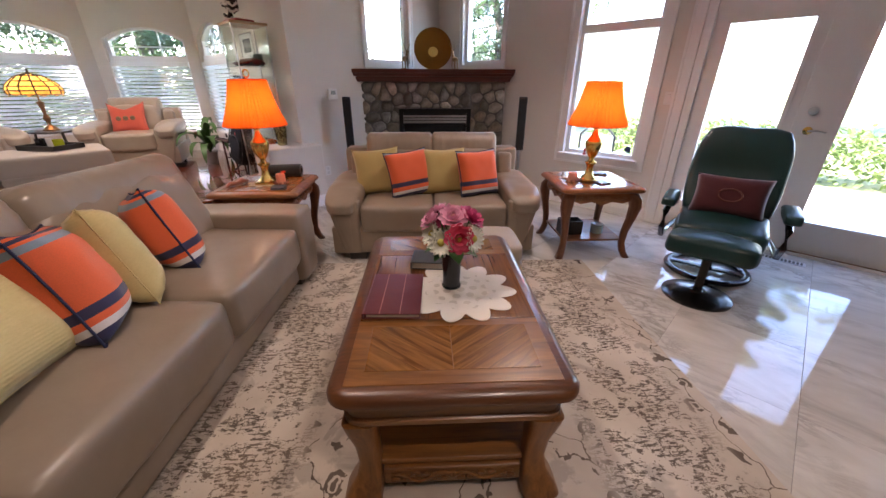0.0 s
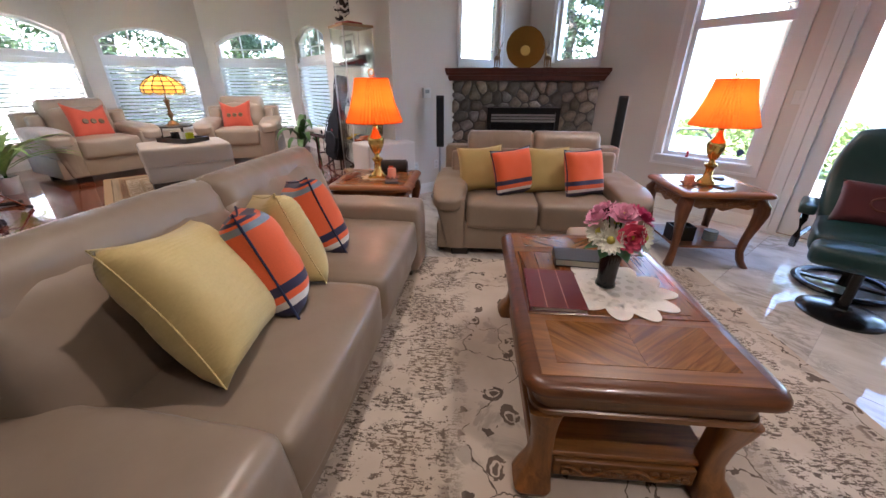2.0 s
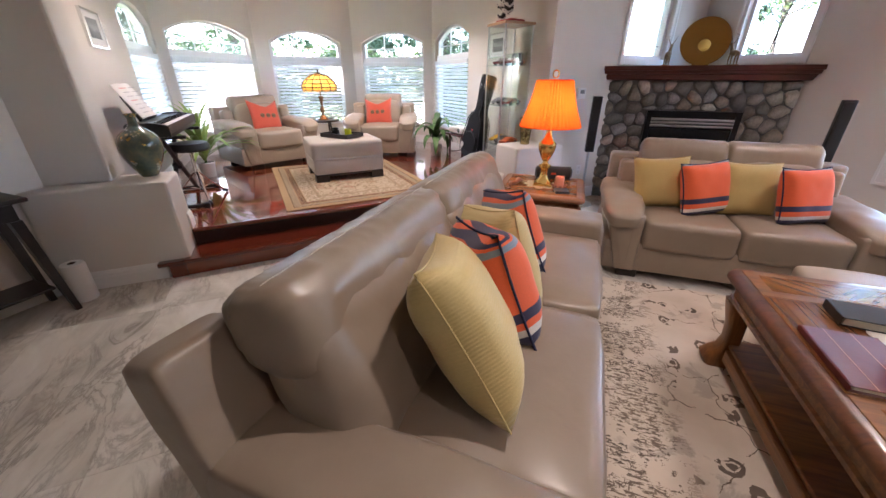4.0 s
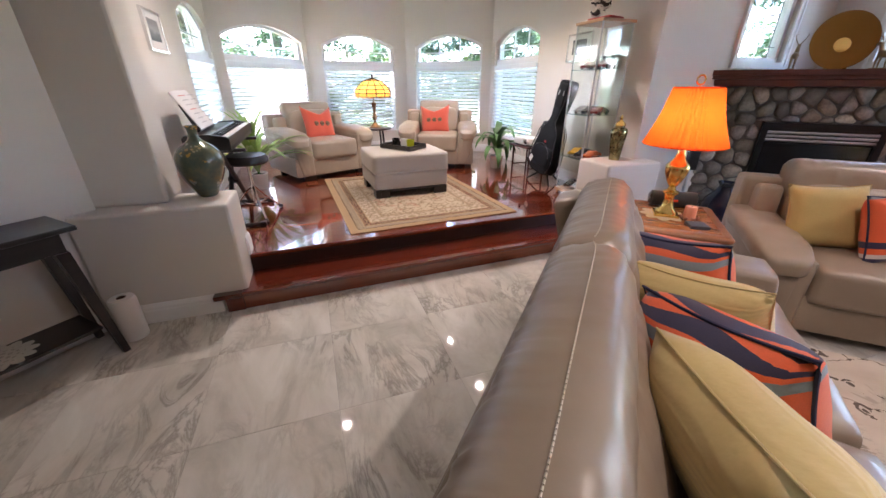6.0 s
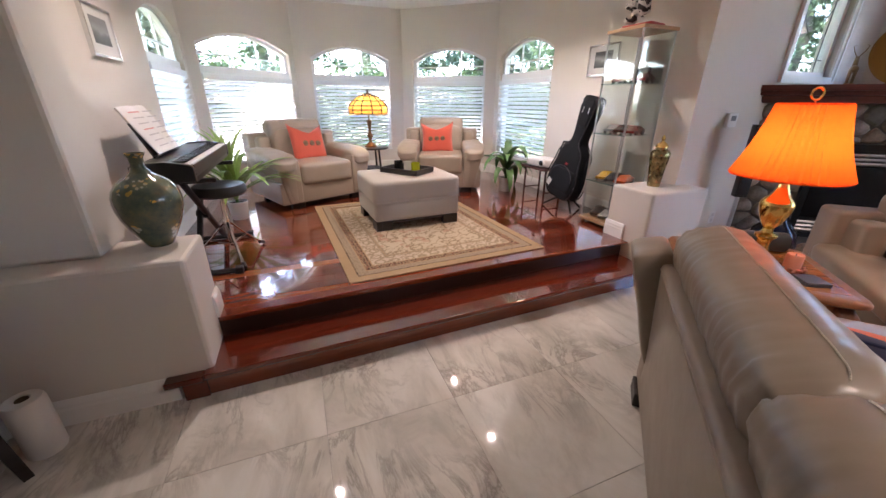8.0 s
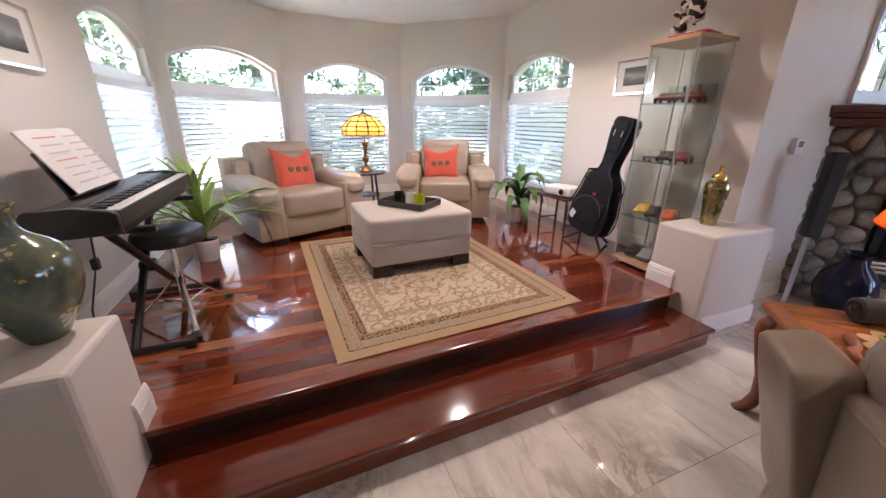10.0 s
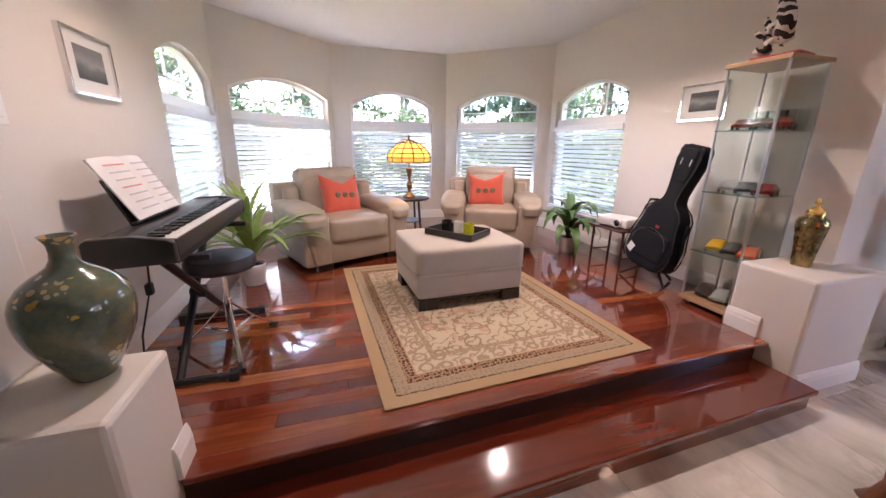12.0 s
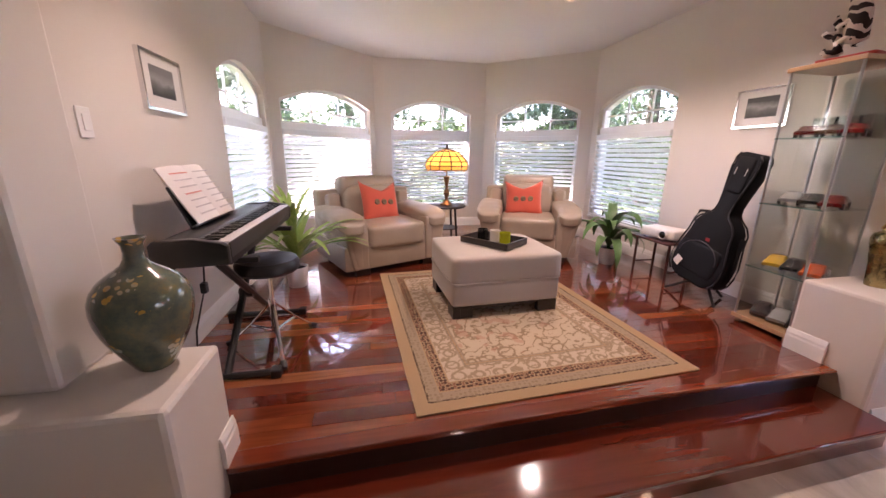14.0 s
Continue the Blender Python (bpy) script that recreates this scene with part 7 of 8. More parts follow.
# ---- projector on its small stand ----
MAHOG = wood("stand_wood", (0.04, 0.012, 0.010), (0.09, 0.025, 0.02))
sd = thing("folding_stand", pose(-5.49, 1.76, PLAT), "small dark reddish wooden stand with thin legs", "stand")
part("top", box((-0.24, -0.16, 0.36), (0.24, 0.16, 0.378), 0.004), MAHOG, sd)
for x in (-0.20, 0.20):
    for y in (-0.09, 0.13):
        part("leg", tube([(x, y, 0.36), (x * 1.02, y * 1.0, 0)], 0.012, 8), MAHOG, sd)
    part("stretcher", tube([(x, -0.09, 0.10), (x, 0.13, 0.10)], 0.008, 6), MAHOG, sd)
pj = thing("projector", pose(-5.47, 1.76, PLAT + 0.3785, 0, 0, 14), "white home video projector with a round lens", "projector")
part("housing", box((-0.17, -0.12, 0.012), (0.17, 0.12, 0.10), 0.022, 4), WHITE_PL, pj, smooth=True)
part("lens_barrel", lathe([(0.042, 0), (0.042, 0.02), (0.034, 0.024), (0.032, 0.012), (0.01, 0.010)], 24), WHITE_PL, pj, m=pose(0.07, -0.118, 0.055, 90), smooth=True)
part("lens", lathe([(0.031, 0.0125), (0.02, 0.018), (0.004, 0.02)], 20), BLACK_GLOSS, pj, m=pose(0.07, -0.118, 0.055, 90), smooth=True)
for x in (-0.13, 0.13):
    part("foot", lathe([(0.012, 0), (0.012, 0.0125)], 10), BLACK, pj, m=pose(x, -0.08, 0))
part("foot", lathe([(0.012, 0), (0.012, 0.0125)], 10), BLACK, pj, m=pose(0, 0.09, 0))

# ---- guitar bag ----
GB = fabric("black_nylon", (0.007, 0.008, 0.011), (0.004, 0.005, 0.007), 400, 0.75, 0.0)
Nodes(GB).b.inputs["Specular IOR Level"].default_value = 0.25
GB_EDGE = mat("bag_piping", (0.009, 0.009, 0.011), 0.5)
gt = thing("guitar_bag", pose(-4.975, 1.64, 0.415, -8, 10, 0), "black padded acoustic guitar gig bag standing on a floor stand", "guitar bag")
outline_g = [(0.0, 0.14), (0.02, 0.185), (0.07, 0.222), (0.14, 0.236), (0.22, 0.232), (0.30, 0.210), (0.38, 0.188), (0.46, 0.178), (0.51, 0.145), (0.55, 0.090), (0.58, 0.068), (0.64, 0.064), (0.72, 0.074), (0.82, 0.090), (0.91, 0.104), (0.975, 0.102), (1.01, 0.080), (1.02, 0.05)]
bm = bmesh.new()
rows = []
for z, w in outline_g:
    t = 0.075 if z < 0.5 else 0.075 - 0.022 * min(1, (z - 0.5) / 0.15)
    rows.append([bm.verts.new((math.copysign(abs(math.cos(a)) ** 0.38, math.cos(a)) * (w + 0.004 * noise.noise(Vector((z * 9, a, 0)))), math.copysign(abs(math.sin(a)) ** 0.38, math.sin(a)) * (t + 0.010 * noise.noise(Vector((z * 7, a * 1.5, 3)))), z)) for a in np.linspace(0, 2 * math.pi, 24, False)])
for a, b in zip(rows, rows[1:]):
    for i in range(24):
        bm.faces.new((a[i], a[(i + 1) % 24], b[(i + 1) % 24], b[i]))
bm.faces.new(rows[0][::-1])
bm.faces.new(rows[-1])
part("bag", bm, GB, gt, smooth="all")
for side in (-1, 1):
    for y in (-1, 1):
        part("piping", tube([(side * (w - 0.006), y * ((0.075 if z < 0.5 else 0.075 - 0.022 * min(1, (z - 0.5) / 0.15)) - 0.004), z) for z, w in outline_g[1:-1]], 0.006, 6), GB_EDGE, gt, smooth="all")
part("shoulder_strap", tube([(0.19, 0.02, 0.44), (0.215, 0.0, 0.36), (0.245, 0.0, 0.24), (0.235, 0.01, 0.12)], 0.016, 8, None, 0.35), GB, gt, smooth="all")
part("front_pocket", cushion(0.36, 0.05, 0.24, 0.33, 8, 0, 0.004, 2, 5), GB, gt, m=pose(0.0, -0.062, 0.19), smooth="all")
part("zip", tube([(0.165 * math.cos(a), -0.085, 0.20 + 0.13 * math.sin(a)) for a in np.linspace(0, math.pi, 20)], 0.004, 6), mat("zip_black", (0.03, 0.03, 0.033), 0.3), gt)
part("neck_pocket", cushion(0.13, 0.035, 0.26, 0.33, 6, 0, 0.003, 2, 5), GB, gt, m=pose(0.0, -0.046, 0.86), smooth="all")
part("handle", tube([(-0.165, -0.02, 0.42), (-0.215, -0.02, 0.46), (-0.20, -0.02, 0.53), (-0.12, -0.02, 0.55)], 0.011, 8), GB, gt, smooth="all")
part("tag", box((-0.03, -0.095, -0.035), (0.03, -0.093, 0.035)), mat("white_tag", (0.65, 0.64, 0.62), 0.6), gt, "white paper tag", m=pose(-0.13, 0.0, 0.12, 0, 20, 0))
part("emblem", box((-0.018, -0.0945, -0.012), (0.018, -0.092, 0.012), 0.002, 1), mat("red_emblem", (0.35, 0.01, 0.01), 0.5), gt, m=pose(0.02, 0.012, 0.36))
for x in (-0.04, 0.04):
    part("reflective_strip", box((x - 0.002, -0.067, 0.86), (x + 0.002, -0.064, 0.91)), WHITE_PL, gt)
gs = thing("guitar_stand", pose(-4.93, 1.70, PLAT), "black tubular tripod guitar stand", "stand")
for x, y in ((-0.26, -0.10), (0.19, -0.08), (0.02, 0.18)):
    part("leg", tube([(0, 0, 0.16), (x * 0.5, y * 0.5, 0.10), (x, y, 0.012)], 0.011, 8), BLACK, gs, smooth=True)
part("post", tube([(0, 0.04, 0.10), (0.02, 0.13, 0.45)], 0.012, 8), BLACK, gs)
part("cradle", tube([(-0.15, -0.10, 0.16), (-0.12, -0.02, 0.125), (0, 0.0, 0.115), (0.12, -0.02, 0.125), (0.15, -0.10, 0.16)], 0.012, 8), BLACK, gs, smooth=True)

# ---- glass display cabinet ----
BEECH = wood("beech_board", (0.32, 0.18, 0.09), (0.45, 0.28, 0.15))
GLASS = glass("cabinet_glass", (0.94, 0.97, 0.96))
CX0, CX1, CY0, CY1, CZ0, CZ1 = -4.575, -4.205, 1.58, 1.95, PLAT, PLAT + 1.63
dc = thing("display_cabinet", pose(0, 0, 0), "tall glass display cabinet with steel posts and model cars", "display cabinet")
part("base_board", box((CX0, CY0, CZ0 + 0.03), (CX1, CY1, CZ0 + 0.06), 0.004), BEECH, dc, "beech base board")
part("top_board", box((CX0, CY0, CZ1 - 0.025), (CX1, CY1, CZ1), 0.004), BEECH, dc, "beech top board")
for x in (CX0 + 0.03, CX1 - 0.03):
    for y in (CY0 + 0.03, CY1 - 0.03):
        part("foot", lathe([(0.015, 0), (0.018, 0.01), (0.012, 0.03)], 14), BEECH, dc, m=pose(x, y, CZ0))
        part("post", tube([(x + (0.014 if x > -4.4 else -0.014), y + (0.014 if y > 1.76 else -0.014), CZ0 + 0.06), (x + (0.014 if x > -4.4 else -0.014), y + (0.014 if y > 1.76 else -0.014), CZ1 - 0.025)], 0.008, 8), STEEL, dc, smooth=True)
for lo, hi in (((CX0 + 0.03, CY0 + 0.002, 0), (CX1 - 0.03, CY0 + 0.006, 0)), ((CX0 + 0.03, CY1 - 0.006, 0), (CX1 - 0.03, CY1 - 0.002, 0)), ((CX0 + 0.002, CY0 + 0.03, 0), (CX0 + 0.006, CY1 - 0.03, 0)), ((CX1 - 0.006, CY0 + 0.03, 0), (CX1 - 0.002, CY1 - 0.03, 0))):
    g = part("glass_pane", box((lo[0], lo[1], CZ0 + 0.062), (hi[0], hi[1], CZ1 - 0.027)), GLASS, dc)
    g.visible_shadow = False
SHELVES = [0.68, 1.10, 1.50]
for z in SHELVES:
    g = part("glass_shelf", box((CX0 + 0.012, CY0 + 0.012, z - 0.005), (CX1 - 0.012, CY1 - 0.012, z)), GLASS, dc)
    g.visible_shadow = False
    part("shelf_edge", box((CX0 + 0.012, CY0 + 0.008, z - 0.006), (CX1 - 0.012, CY0 + 0.0115, z + 0.001)), mat("green_glass_edge", (0.10, 0.20, 0.18), 0.1), dc)


def model_car(m, color, label, sc=1.0):
    c = thing("model_car", m, label, "model car", "model cars")
    prof = [(-0.118, 0.018), (0.118, 0.018), (0.122, 0.038), (0.10, 0.047), (0.052, 0.052), (0.022, 0.074), (-0.045, 0.076), (-0.085, 0.055), (-0.118, 0.050), (-0.124, 0.035)]
    bm = bmesh.new()
    rows = []
    for y, k in ((-0.050, 0.0), (-0.046, 0.5), (-0.036, 1.0), (0.036, 1.0), (0.046, 0.5), (0.050, 0.0)):
        rows.append([bm.verts.new((x, y * (0.86 if z > 0.06 else 1), 0.018 + (z - 0.018) * (0.72 + 0.28 * k) if z < 0.06 else z * (0.86 + 0.14 * k))) for x, z in prof])
    n = len(prof)
    for a, b in zip(rows, rows[1:]):
        for i in range(n):
            bm.faces.new((a[i], a[(i + 1) % n], b[(i + 1) % n], b[i]))
    bm.faces.new(rows[0])
    bm.faces.new(rows[-1][::-1])
    part("body", bm, mat("car_paint", color, 0.12, 0.0, coat=0.8), c, smooth=True)
    part("windscreen", box((-0.001, -0.034, 0), (0.001, 0.034, 0.03)), BLACK_GLOSS, c, m=pose(0.038, 0, 0.0545, 0, -52, 0))
    for x in (-0.072, 0.072):
        for y in (-0.046, 0.046):
            part("wheel", lathe([(0.019, -0.008), (0.020, -0.006), (0.020, 0.006), (0.019, 0.008)], 16), BLACK, c, m=pose(x, y, 0.020, 90))
    return c


D_RED, D_BLK, D_YEL, D_ORG, D_SIL, D_BRN = (0.16, 0.012, 0.012), (0.012, 0.012, 0.014), (0.62, 0.36, 0.01), (0.52, 0.09, 0.02), (0.32, 0.33, 0.34), (0.12, 0.05, 0.02)
base_z = CZ0 + 0.0605
for x, z, c, nm in ((-4.59, base_z, D_BLK, "black"), (-4.45, base_z, D_SIL, "silver"), (-4.31, base_z, D_BLK, "black"), (-4.58, SHELVES[0], D_YEL, "yellow"), (-4.45, SHELVES[0], D_BLK, "black"), (-4.32, SHELVES[0], D_ORG, "orange-red"),
                    (-4.58, SHELVES[1], D_SIL, "silver"), (-4.45, SHELVES[1], D_BLK, "black"), (-4.32, SHELVES[1], D_RED, "dark red"), (-4.58, SHELVES[2], D_RED, "dark red"), (-4.45, SHELVES[2], D_BRN, "brown"), (-4.32, SHELVES[2], D_RED, "dark red")):
    model_car(pose(-4.39 + (x + 4.45) * 0.85, 1.76, z + 0.0005, 0, 0, -62 + 8 * math.sin(x * 50)), c, "%s die-cast model sports car in the cabinet" % nm)
RED_CLOTH = fabric("red_cloth", (0.36, 0.035, 0.02), (0.25, 0.02, 0.012), 300)
cloth = cushion(0.26, 0.20, 0.022, 0.25, 14, 0.004, 0.007, 8.0, 6)
tagged(part("folded_cloth", cloth, RED_CLOTH, m=pose(-4.36, 1.73, CZ1 + 0.0125, 0, 0, 8), smooth="all"), "folded red cloth lying on top of the cabinet", "cloth")
# figurine on the cabinet: one plain shape with dark and pale bands


def banded():
    m = mat("black_white_plush", (0.1, 0.1, 0.1), 0.9)
    n = Nodes(m)
    z = n.split(n.coords())[2]
    w = n.math("FRACT", n.math("MULTIPLY", n.math("ADD", z, n.math("MULTIPLY", n.noise(n.coords(), 7.0, 3.0), 0.22)), 15.0))
    n.color(n.ramp(w, [(0.0, (0.022, 0.016, 0.015)), (0.52, (0.60, 0.55, 0.50))], True))
    return m


bm = bmesh.new()
# a leaning bottle-shaped body, two crouching shapes at its foot and one reaching from its top
add_tube(bm, [(0.07, 0, 0.05), (0.075, 0, 0.08), (0.06, 0, 0.22), (0.035, 0, 0.30), (0.02, 0, 0.34), (0.01, 0, 0.40)], [0.02, 0.062, 0.066, 0.05, 0.036, 0.03], 18)
for cx, cz, k in ((-0.015, 0.0, 1.0), (-0.035, 0.10, 0.85)):
    add_tube(bm, [(cx, 0, cz), (cx - 0.005, 0, cz + 0.03 * k), (cx, 0, cz + 0.08 * k), (cx, 0, cz + 0.11 * k)], [0.025 * k, 0.042 * k, 0.036 * k, 0.018 * k], 12)
    add_tube(bm, [(cx - 0.02, -0.01, cz + 0.09 * k), (cx - 0.02, -0.01, cz + 0.115 * k), (cx - 0.018, -0.01, cz + 0.15 * k)], [0.014 * k, 0.034 * k, 0.012 * k], 12)
    for sy in (-1, 1):
        add_tube(bm, [(cx, 0.03 * sy * k, cz + 0.08 * k), (cx + 0.045, 0.045 * sy * k, cz + 0.10 * k), (cx + 0.085, 0.03 * sy * k, cz + 0.11 * k)], 0.013 * k, 8, 0.016 * k)
        add_tube(bm, [(cx - 0.01, 0.025 * sy * k, cz + 0.03), (cx - 0.055, 0.035 * sy * k, cz + 0.028), (cx - 0.075, 0.035 * sy * k, cz + 0.045)], 0.016 * k, 8, 0.02 * k)
add_tube(bm, [(0.05, 0, 0.40), (0.02, 0, 0.42), (-0.04, 0, 0.425), (-0.07, 0, 0.41)], [0.02, 0.038, 0.034, 0.016], 12)
add_tube(bm, [(-0.08, 0, 0.40), (-0.095, 0, 0.425), (-0.10, 0, 0.46)], [0.014, 0.034, 0.012], 12)
for sy in (-1, 1):
    add_tube(bm, [(-0.05, 0.02 * sy, 0.42), (-0.09, 0.035 * sy, 0.39), (-0.11, 0.03 * sy, 0.37)], 0.013, 8, 0.016)
    add_tube(bm, [(0.04, 0.02 * sy, 0.41), (0.085, 0.03 * sy, 0.43), (0.12, 0.03 * sy, 0.44)], 0.014, 8, 0.02)
fig = part("figurine", bm, banded(), m=pose(-4.40, 1.68, CZ1 + 0.024, 0, 0, 20) @ Matrix.Diagonal((0.72, 0.8, 0.95, 1)), smooth="all")
tagged(fig, "black and white banded plush figurine on the cabinet", "figurine")
for i in range(6):
    gl = thing("drinking_glass", pose(-4.53 + 0.056 * i, 1.855 + 0.02 * (i % 2), SHELVES[2] + 0.0005), "clear drinking glass standing behind the model cars", "glass", "glasses in the cabinet")
    part("bowl", lathe([(0.022, 0), (0.024, 0.003), (0.027, 0.06), (0.026, 0.125), (0.0245, 0.125), (0.0245, 0.06), (0.018, 0.008)], 20), GLASS, gl, smooth=True)


# ---- vases on the half walls ----
def vase_glaze():
    m = mat("green_gold_glaze", (0.08, 0.11, 0.08), 0.12, coat=0.6)
    n = Nodes(m)
    v = n.coords()
    base = n.ramp(n.noise(v, 14, 6, 0.7), [(0.35, (0.065, 0.095, 0.075)), (0.55, (0.12, 0.14, 0.085)), (0.7, (0.19, 0.15, 0.06))])
    vor = n.node("ShaderNodeTexVoronoi", Scale=42.0)
    n.link(v, vor.inputs["Vector"])
    spot = n.math("MULTIPLY", n.math("LESS_THAN", vor.outputs["Distance"], 0.42), n.math("GREATER_THAN", n.noise(v, 8.0, 2), 0.56))
    col = n.mix(spot, base, n.ramp(n.noise(v, 18, 2), [(0.45, (0.48, 0.30, 0.06)), (0.6, (0.30, 0.34, 0.28))]))
    n.color(col)
    n.rough(n.noise(v, 20, 3), 0.08, 0.22)
    return m


bigv = part("ceramic_vase", lathe([(0.050, 0), (0.055, 0.006), (0.070, 0.035), (0.088, 0.068), (0.106, 0.105), (0.120, 0.142), (0.129, 0.180), (0.1315, 0.212), (0.129, 0.242), (0.119, 0.270), (0.101, 0.295), (0.078, 0.314), (0.055, 0.329), (0.038, 0.343), (0.029, 0.360), (0.026, 0.38), (0.028, 0.403), (0.040, 0.425), (0.035, 0.425), (0.022, 0.40), (0.018, 0.37)], 48), vase_glaze(), m=pose(-3.86, -1.605, 0.7125), smooth=True)
tagged(bigv, "bulbous green glazed vase with gold floral flecks on the half wall", "vase")


def mottled_brass():
    m = metal("mottled_bronze", (0.30, 0.25, 0.12), 0.25)
    n = Nodes(m)
    n.color(n.ramp(n.noise(n.coords(), 16, 6, 0.7), [(0.35, (0.13, 0.12, 0.06)), (0.55, (0.34, 0.28, 0.13)), (0.7, (0.50, 0.38, 0.17))]))
    return m


UR = mottled_brass()
ur = thing("lidded_urn", pose(-4.03, 1.82, 0.7065), "mottled bronze-gold lidded urn on the half wall", "urn")
part("urn_body", lathe([(0.048, 0), (0.050, 0.01), (0.052, 0.05), (0.062, 0.15), (0.075, 0.24), (0.077, 0.265), (0.066, 0.29), (0.045, 0.30), (0.042, 0.315)], 36), UR, ur, smooth=True)
part("lid", lathe([(0.048, 0.315), (0.048, 0.322), (0.036, 0.345), (0.016, 0.358), (0.010, 0.368), (0.016, 0.38), (0.012, 0.395), (0.004, 0.41)], 28), BRASS, ur, smooth=True)


# ---- pictures and switch ----
def picture(m, w, h, label, dark):
    p = thing("framed_picture", m, label, "picture", "framed pictures")
    o = [(-w / 2, -h / 2), (w / 2, -h / 2), (w / 2, h / 2), (-w / 2, h / 2)]
    i = [(-w / 2 + 0.014, -h / 2 + 0.014), (w / 2 - 0.014, -h / 2 + 0.014), (w / 2 - 0.014, h / 2 - 0.014), (-w / 2 + 0.014, h / 2 - 0.014)]
    part("frame", ring(o, i, -0.022, -0.001), CHROME, p, "thin silver metal frame")
    part("mat_board", box((-w / 2 + 0.014, -0.012, -h / 2 + 0.014), (w / 2 - 0.014, -0.004, h / 2 - 0.014)), mat("mat_board", (0.68, 0.67, 0.65), 0.8), p)
    pm = mat("photograph", (0.2, 0.2, 0.2), 0.4)
    n = Nodes(pm)
    v = n.coords()
    z = n.math("ADD", n.math("DIVIDE", n.split(v)[2], h), n.math("MULTIPLY", n.noise(v, 9, 4), 0.35))
    n.color(n.ramp(z, [(-0.0, (0.03, 0.03, 0.032)), (0.12, (0.10, 0.10, 0.10)), (0.2, (0.26, 0.26, 0.26)), (0.33, dark)]))
    part("print", box((-w * 0.29, -0.014, -h * 0.24), (w * 0.29, -0.0125, h * 0.28)), pm, p)
    return p


picture(pose(-4.95, -1.96, 1.725, 0, 0, 180), 0.39, 0.28, "silver-framed monochrome photograph of a lone tree with white mat", (0.16, 0.16, 0.165))
picture(pose(-5.03, 2.02, 1.745, 0, 0, 0), 0.40, 0.28, "silver-framed monochrome photograph of a hill with white mat", (0.05, 0.05, 0.055))
s2 = copy_thing(sw, pose(-4.34, -1.96, 1.432, 0, 0, 180))

# ---- dark console table ----
tm = pose(-3.35, -2.06, 0, 0, 0, 135)
cb = thing("console_table", tm, "dark espresso console table with splayed legs and a shelf", "console table")
part("tabletop", box((-0.92, -0.005, 0.72), (0.0, 0.31, 0.745), 0.006), ESPRESSO, cb)
part("apron", box((-0.86, 0.03, 0.62), (-0.06, 0.28, 0.7195), 0.003), ESPRESSO, cb)
for x, sx in ((-0.84, -0.06), (-0.08, 0.06)):
    for y, sy in ((0.05, -0.05), (0.26, 0.02)):
        bm = bmesh.new()
        rows = []
        for z, r, k in ((0.0, 0.016, 1), (0.62, 0.026, 0)):
            rows.append([bm.verts.new((x + sx * k + a * r, y + sy * k + b * r, z)) for a, b in ((-1, -1), (1, -1), (1, 1), (-1, 1))])
        for i in range(4):
            bm.faces.new((rows[0][i], rows[0][(i + 1) % 4], rows[1][(i + 1) % 4], rows[1][i]))
        bm.faces.new(rows[0][::-1])
        bm.faces.new(rows[1])
        part("leg", bm, ESPRESSO, cb)
part("shelf", box((-0.85, 0.03, 0.165), (-0.06, 0.275, 0.183), 0.004), ESPRESSO, cb)
doily(tm @ pose(-0.40, 0.155, 0.7456), 0.15, 12, "white crocheted doily on the console table", LACE)
doily(tm @ pose(-0.40, 0.155, 0.1836), 0.13, 12, "white crocheted doily on the console shelf", LACE)
pt = thing("paper_towel_roll", pose(-3.47, -2.07, 0), "white paper towel roll standing on the floor", "paper roll")
part("paper", lathe([(0.060, 0), (0.064, 0.01), (0.065, 0.25), (0.058, 0.265), (0.026, 0.268), (0.022, 0.25), (0.022, 0.05)], 28), painted("paper_towel", (0.74, 0.72, 0.70), 0.9, 500), pt, smooth=True)
part("core", lathe([(0.021, 0.05), (0.021, 0.266), (0.018, 0.266), (0.018, 0.06)], 20), mat("card_core", (0.08, 0.05, 0.035), 0.8), pt)

# ---- small things on the sill, walls and shelves ----
rf = thing("sill_figurine", pose(-1.62, NORTH_Y - 0.03, 0.611), "tiny red and white figurine on the window sill", "figurine")
part("figure", lathe([(0.016, 0), (0.018, 0.01), (0.008, 0.03), (0.014, 0.045), (0.012, 0.06), (0.003, 0.068)], 12), mat("red_glaze", (0.4, 0.03, 0.03), 0.3), rf, smooth=True)
sk = thing("window_sticker", pose(-1.20, NORTH_Y + 0.085, 0.70), "round blue sticker on the window pane", "sticker")
part("disc", lathe([(0.032, 0), (0.032, 0.001)], 20), mat("blue_sticker", (0.02, 0.05, 0.16), 0.5), sk, m=pose(0, 0, 0, 90))
for oy, oz in ((2.62, 0.30), (2.30, 0.30)):
    ou = thing("power_outlet", pose(WEST_X, oy, oz, 0, 0, 90), "white double power outlet plate on the wall", "outlet", "power outlets")
    part("plate", box((-0.036, -0.006, 0), (0.036, -0.0005, 0.115), 0.003), WHITE_PL, ou)
    for z in (0.032, 0.083):
        part("socket", box((-0.015, -0.0075, z - 0.014), (0.015, -0.0061, z + 0.014), 0.002, 1), mat("socket_white", (0.62, 0.61, 0.6), 0.4), ou)
jr = thing("black_jar", liv(-1.20, 2.86, 0.153), "small black glossy jar on the end table shelf", "jar")
part("body", lathe([(0.04, 0), (0.05, 0.01), (0.055, 0.06), (0.04, 0.09), (0.03, 0.10)], 20), BLACK_GLOSS, jr, smooth=True)
part("lid", lathe([(0.034, 0.10), (0.034, 0.112), (0.008, 0.118), (0.010, 0.128)], 16), BLACK_GLOSS, jr, smooth=True)

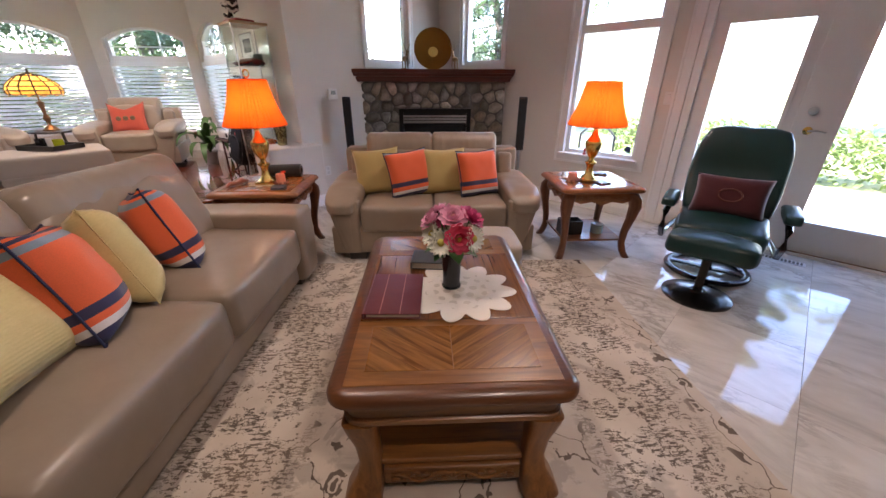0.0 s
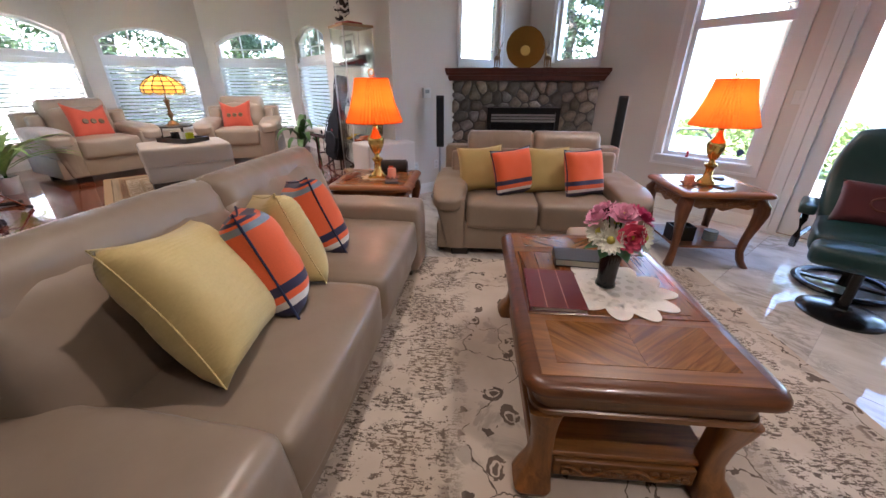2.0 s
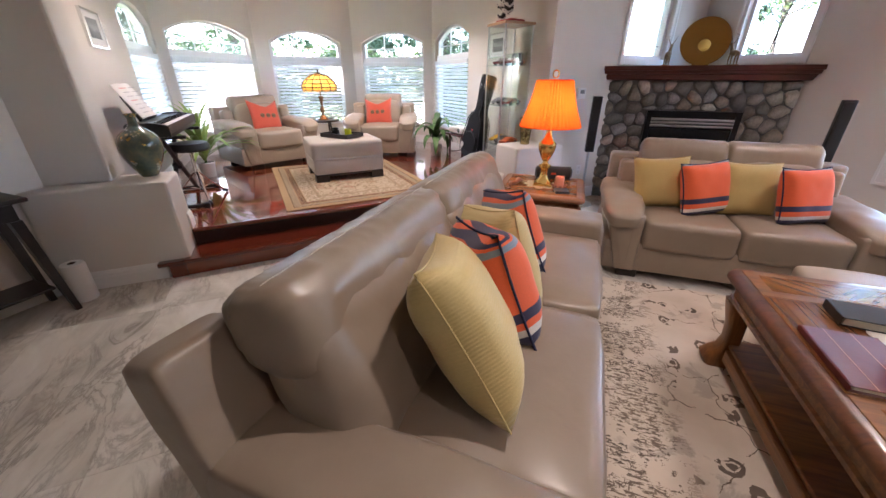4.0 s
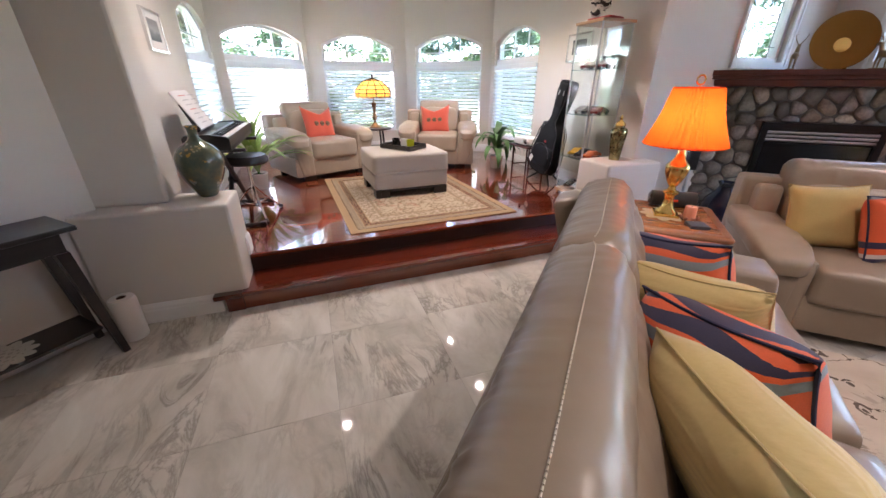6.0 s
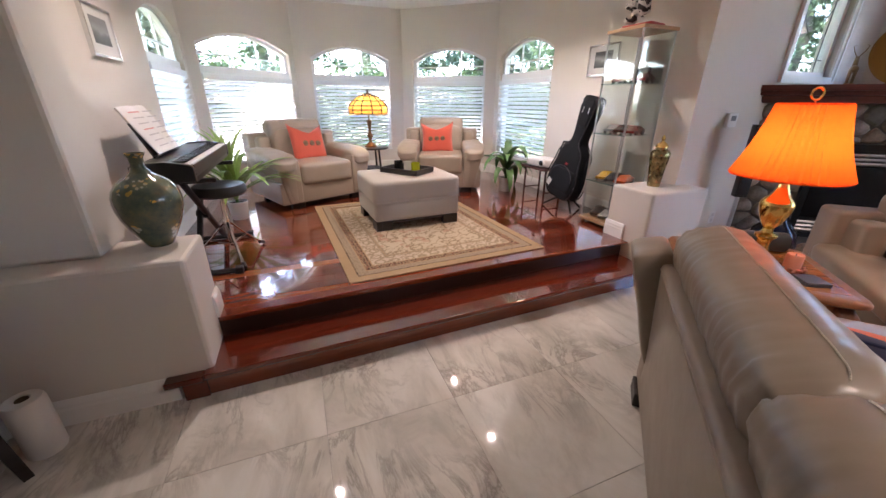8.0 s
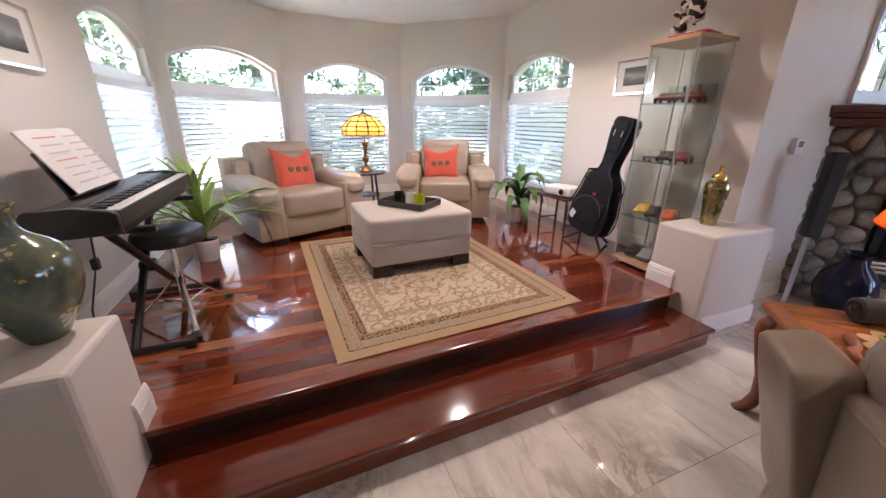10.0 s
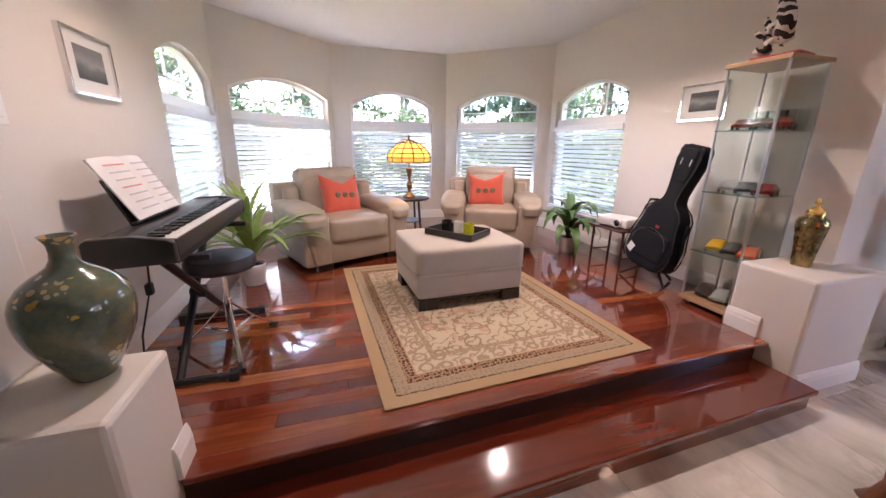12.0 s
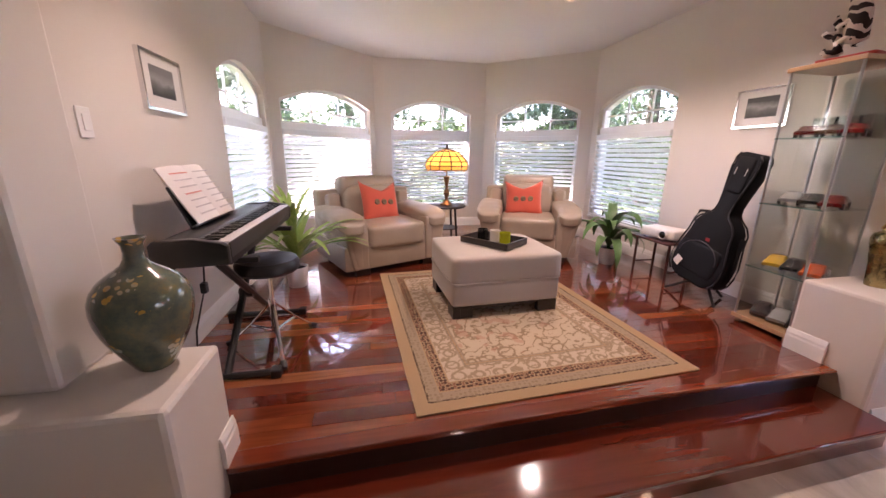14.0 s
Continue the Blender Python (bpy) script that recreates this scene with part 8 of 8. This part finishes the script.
# ---- garden furniture seen through the window ----
pbm = mat("grey_green_metal", (0.18, 0.22, 0.20), 0.5)
for x in (-2.2, -1.2):
    b = thing("patio_chair", pose(x, 6.2, -0.10, 0, 0, 180), "grey-green metal patio chair outside the window", "chair", "patio chairs")
    part("seat", box((-0.27, -0.25, 0.40), (0.27, 0.25, 0.44), 0.01), pbm, b)
    part("backrest", tube([(-0.27, 0.25, 0.44), (-0.27, 0.27, 0.72), (-0.15, 0.28, 0.84), (0.15, 0.28, 0.84), (0.27, 0.27, 0.72), (0.27, 0.25, 0.44)], 0.018, 8), BLACK, b, smooth=True)
    part("back_panel", box((-0.25, 0.255, 0.46), (0.25, 0.27, 0.74), 0.006), pbm, b)
    for lx in (-0.24, 0.24):
        for ly in (-0.22, 0.22):
            part("leg", tube([(lx, ly, 0.40), (lx, ly, 0)], 0.015, 8), BLACK, b)


# ---- planks of the platform ----
rp = random.Random(21)
PW = 0.083
x = -3.93
while x > -8.25:
    xc = x - PW / 2
    ylo, yhi = -1.955, 2.015
    ylo = max(ylo, -9.04 - (x - PW))
    yhi = min(yhi, (x - PW) + 9.17)
    if xc > -3.99:
        ylo, yhi = max(ylo, -1.455), min(yhi, 1.55)
    y = ylo
    while y < yhi - 0.02:
        ln = min(rp.uniform(0.55, 1.5), yhi - y)
        if yhi - y - ln < 0.25:
            ln = yhi - y
        bm = bmesh.new()
        add_box(bm, (-PW / 2 + 0.0005, -ln / 2 + 0.0005, -0.012), (PW / 2 - 0.0005, ln / 2 - 0.0005, 0.0), 0.0009, 1)
        if not (xc > -4.0 and (y < -1.47 or y + ln > 1.60)):
            part("plank", bm, PLANK, platform, m=pose(xc, y + ln / 2, PLAT - 0.0007, rp.uniform(-0.02, 0.02), rp.uniform(-0.22, 0.22), 0))
        else:
            bm.free()
        y += ln
    x -= PW


# ---- marble floor tiles ----
def marble():
    m = mat("veined_marble", (0.62, 0.60, 0.57), 0.08, spec=0.5)
    n = Nodes(m)
    v = n.coords()
    rnd = n.random()
    shift = n.t.nodes.new("ShaderNodeCombineXYZ")
    n.link(n.math("MULTIPLY", rnd, 37.0), shift.inputs[0])
    n.link(n.math("MULTIPLY", rnd, 91.0), shift.inputs[1])
    vm = n.t.nodes.new("ShaderNodeVectorMath")
    vm.operation = "ADD"
    n.link(v, vm.inputs[0])
    n.link(shift.outputs[0], vm.inputs[1])
    st2 = n.node("ShaderNodeMapping")
    st2.inputs["Rotation"].default_value = (0, 0, radians(25))
    st2.inputs["Scale"].default_value = (1.0, 2.3, 1)
    n.link(vm.outputs[0], st2.inputs["Vector"])
    p = st2.outputs[0]
    cloud = n.noise(p, 1.5, 6, 0.6, 0.8)
    vein = n.noise(p, 2.0, 8, 0.65, 1.6)
    thin = n.math("ABSOLUTE", n.math("SUBTRACT", vein, 0.5))
    line = n.ramp(thin, [(0.0, (1, 1, 1)), (0.018, (0.6, 0.6, 0.6)), (0.06, (0, 0, 0))])
    mask = n.ramp(n.noise(vm.outputs[0], 1.4, 3), [(0.46, (0, 0, 0)), (0.62, (1, 1, 1))])
    c = n.ramp(cloud, [(0.30, (0.40, 0.375, 0.335)), (0.5, (0.58, 0.55, 0.50)), (0.7, (0.69, 0.665, 0.62))])
    c = n.mix(n.math("MULTIPLY", n.math("MULTIPLY", line, mask), 0.6), c, (0.17, 0.15, 0.13))
    smear = n.math("MULTIPLY", n.ramp(n.noise(p, 3.0, 6, 0.7, 0.6), [(0.58, (0, 0, 0)), (0.68, (1, 1, 1))]), mask)
    n.color(n.mix(n.math("MULTIPLY", smear, 0.55), c, (0.27, 0.255, 0.245)))
    n.rough(n.noise(v, 9, 4), 0.025, 0.05)
    return m


MARBLE = marble()
T = 0.60
tile_mesh = None
for i in range(-3, 11):
    for j in range(-5, 10):
        x0, y0 = -2.52 + T * i, -0.98 + T * j
        x0c, x1c, y0c, y1c = max(x0, -3.978), min(x0 + T, EAST_X), max(y0, SOUTH_Y), min(y0 + T, NORTH_Y)
        if x1c - x0c < 0.03 or y1c - y0c < 0.03:
            continue
        full = x1c - x0c > T - 0.001 and y1c - y0c > T - 0.001
        if full and tile_mesh is not None:
            o = new("tile", tile_mesh)
            o.parent, o.matrix_basis = floor, pose(x0 + T / 2, y0 + T / 2, 0, 0, 0, 0)
        else:
            w, h = x1c - x0c, y1c - y0c
            bm = bmesh.new()
            add_box(bm, (-w / 2 + 0.0007, -h / 2 + 0.0007, -0.010), (w / 2 - 0.0007, h / 2 - 0.0007, 0.0), 0.0008, 1)
            o = part("tile", bm, MARBLE, floor, m=pose((x0c + x1c) / 2, (y0c + y1c) / 2, 0))
            if full:
                tile_mesh = o.data
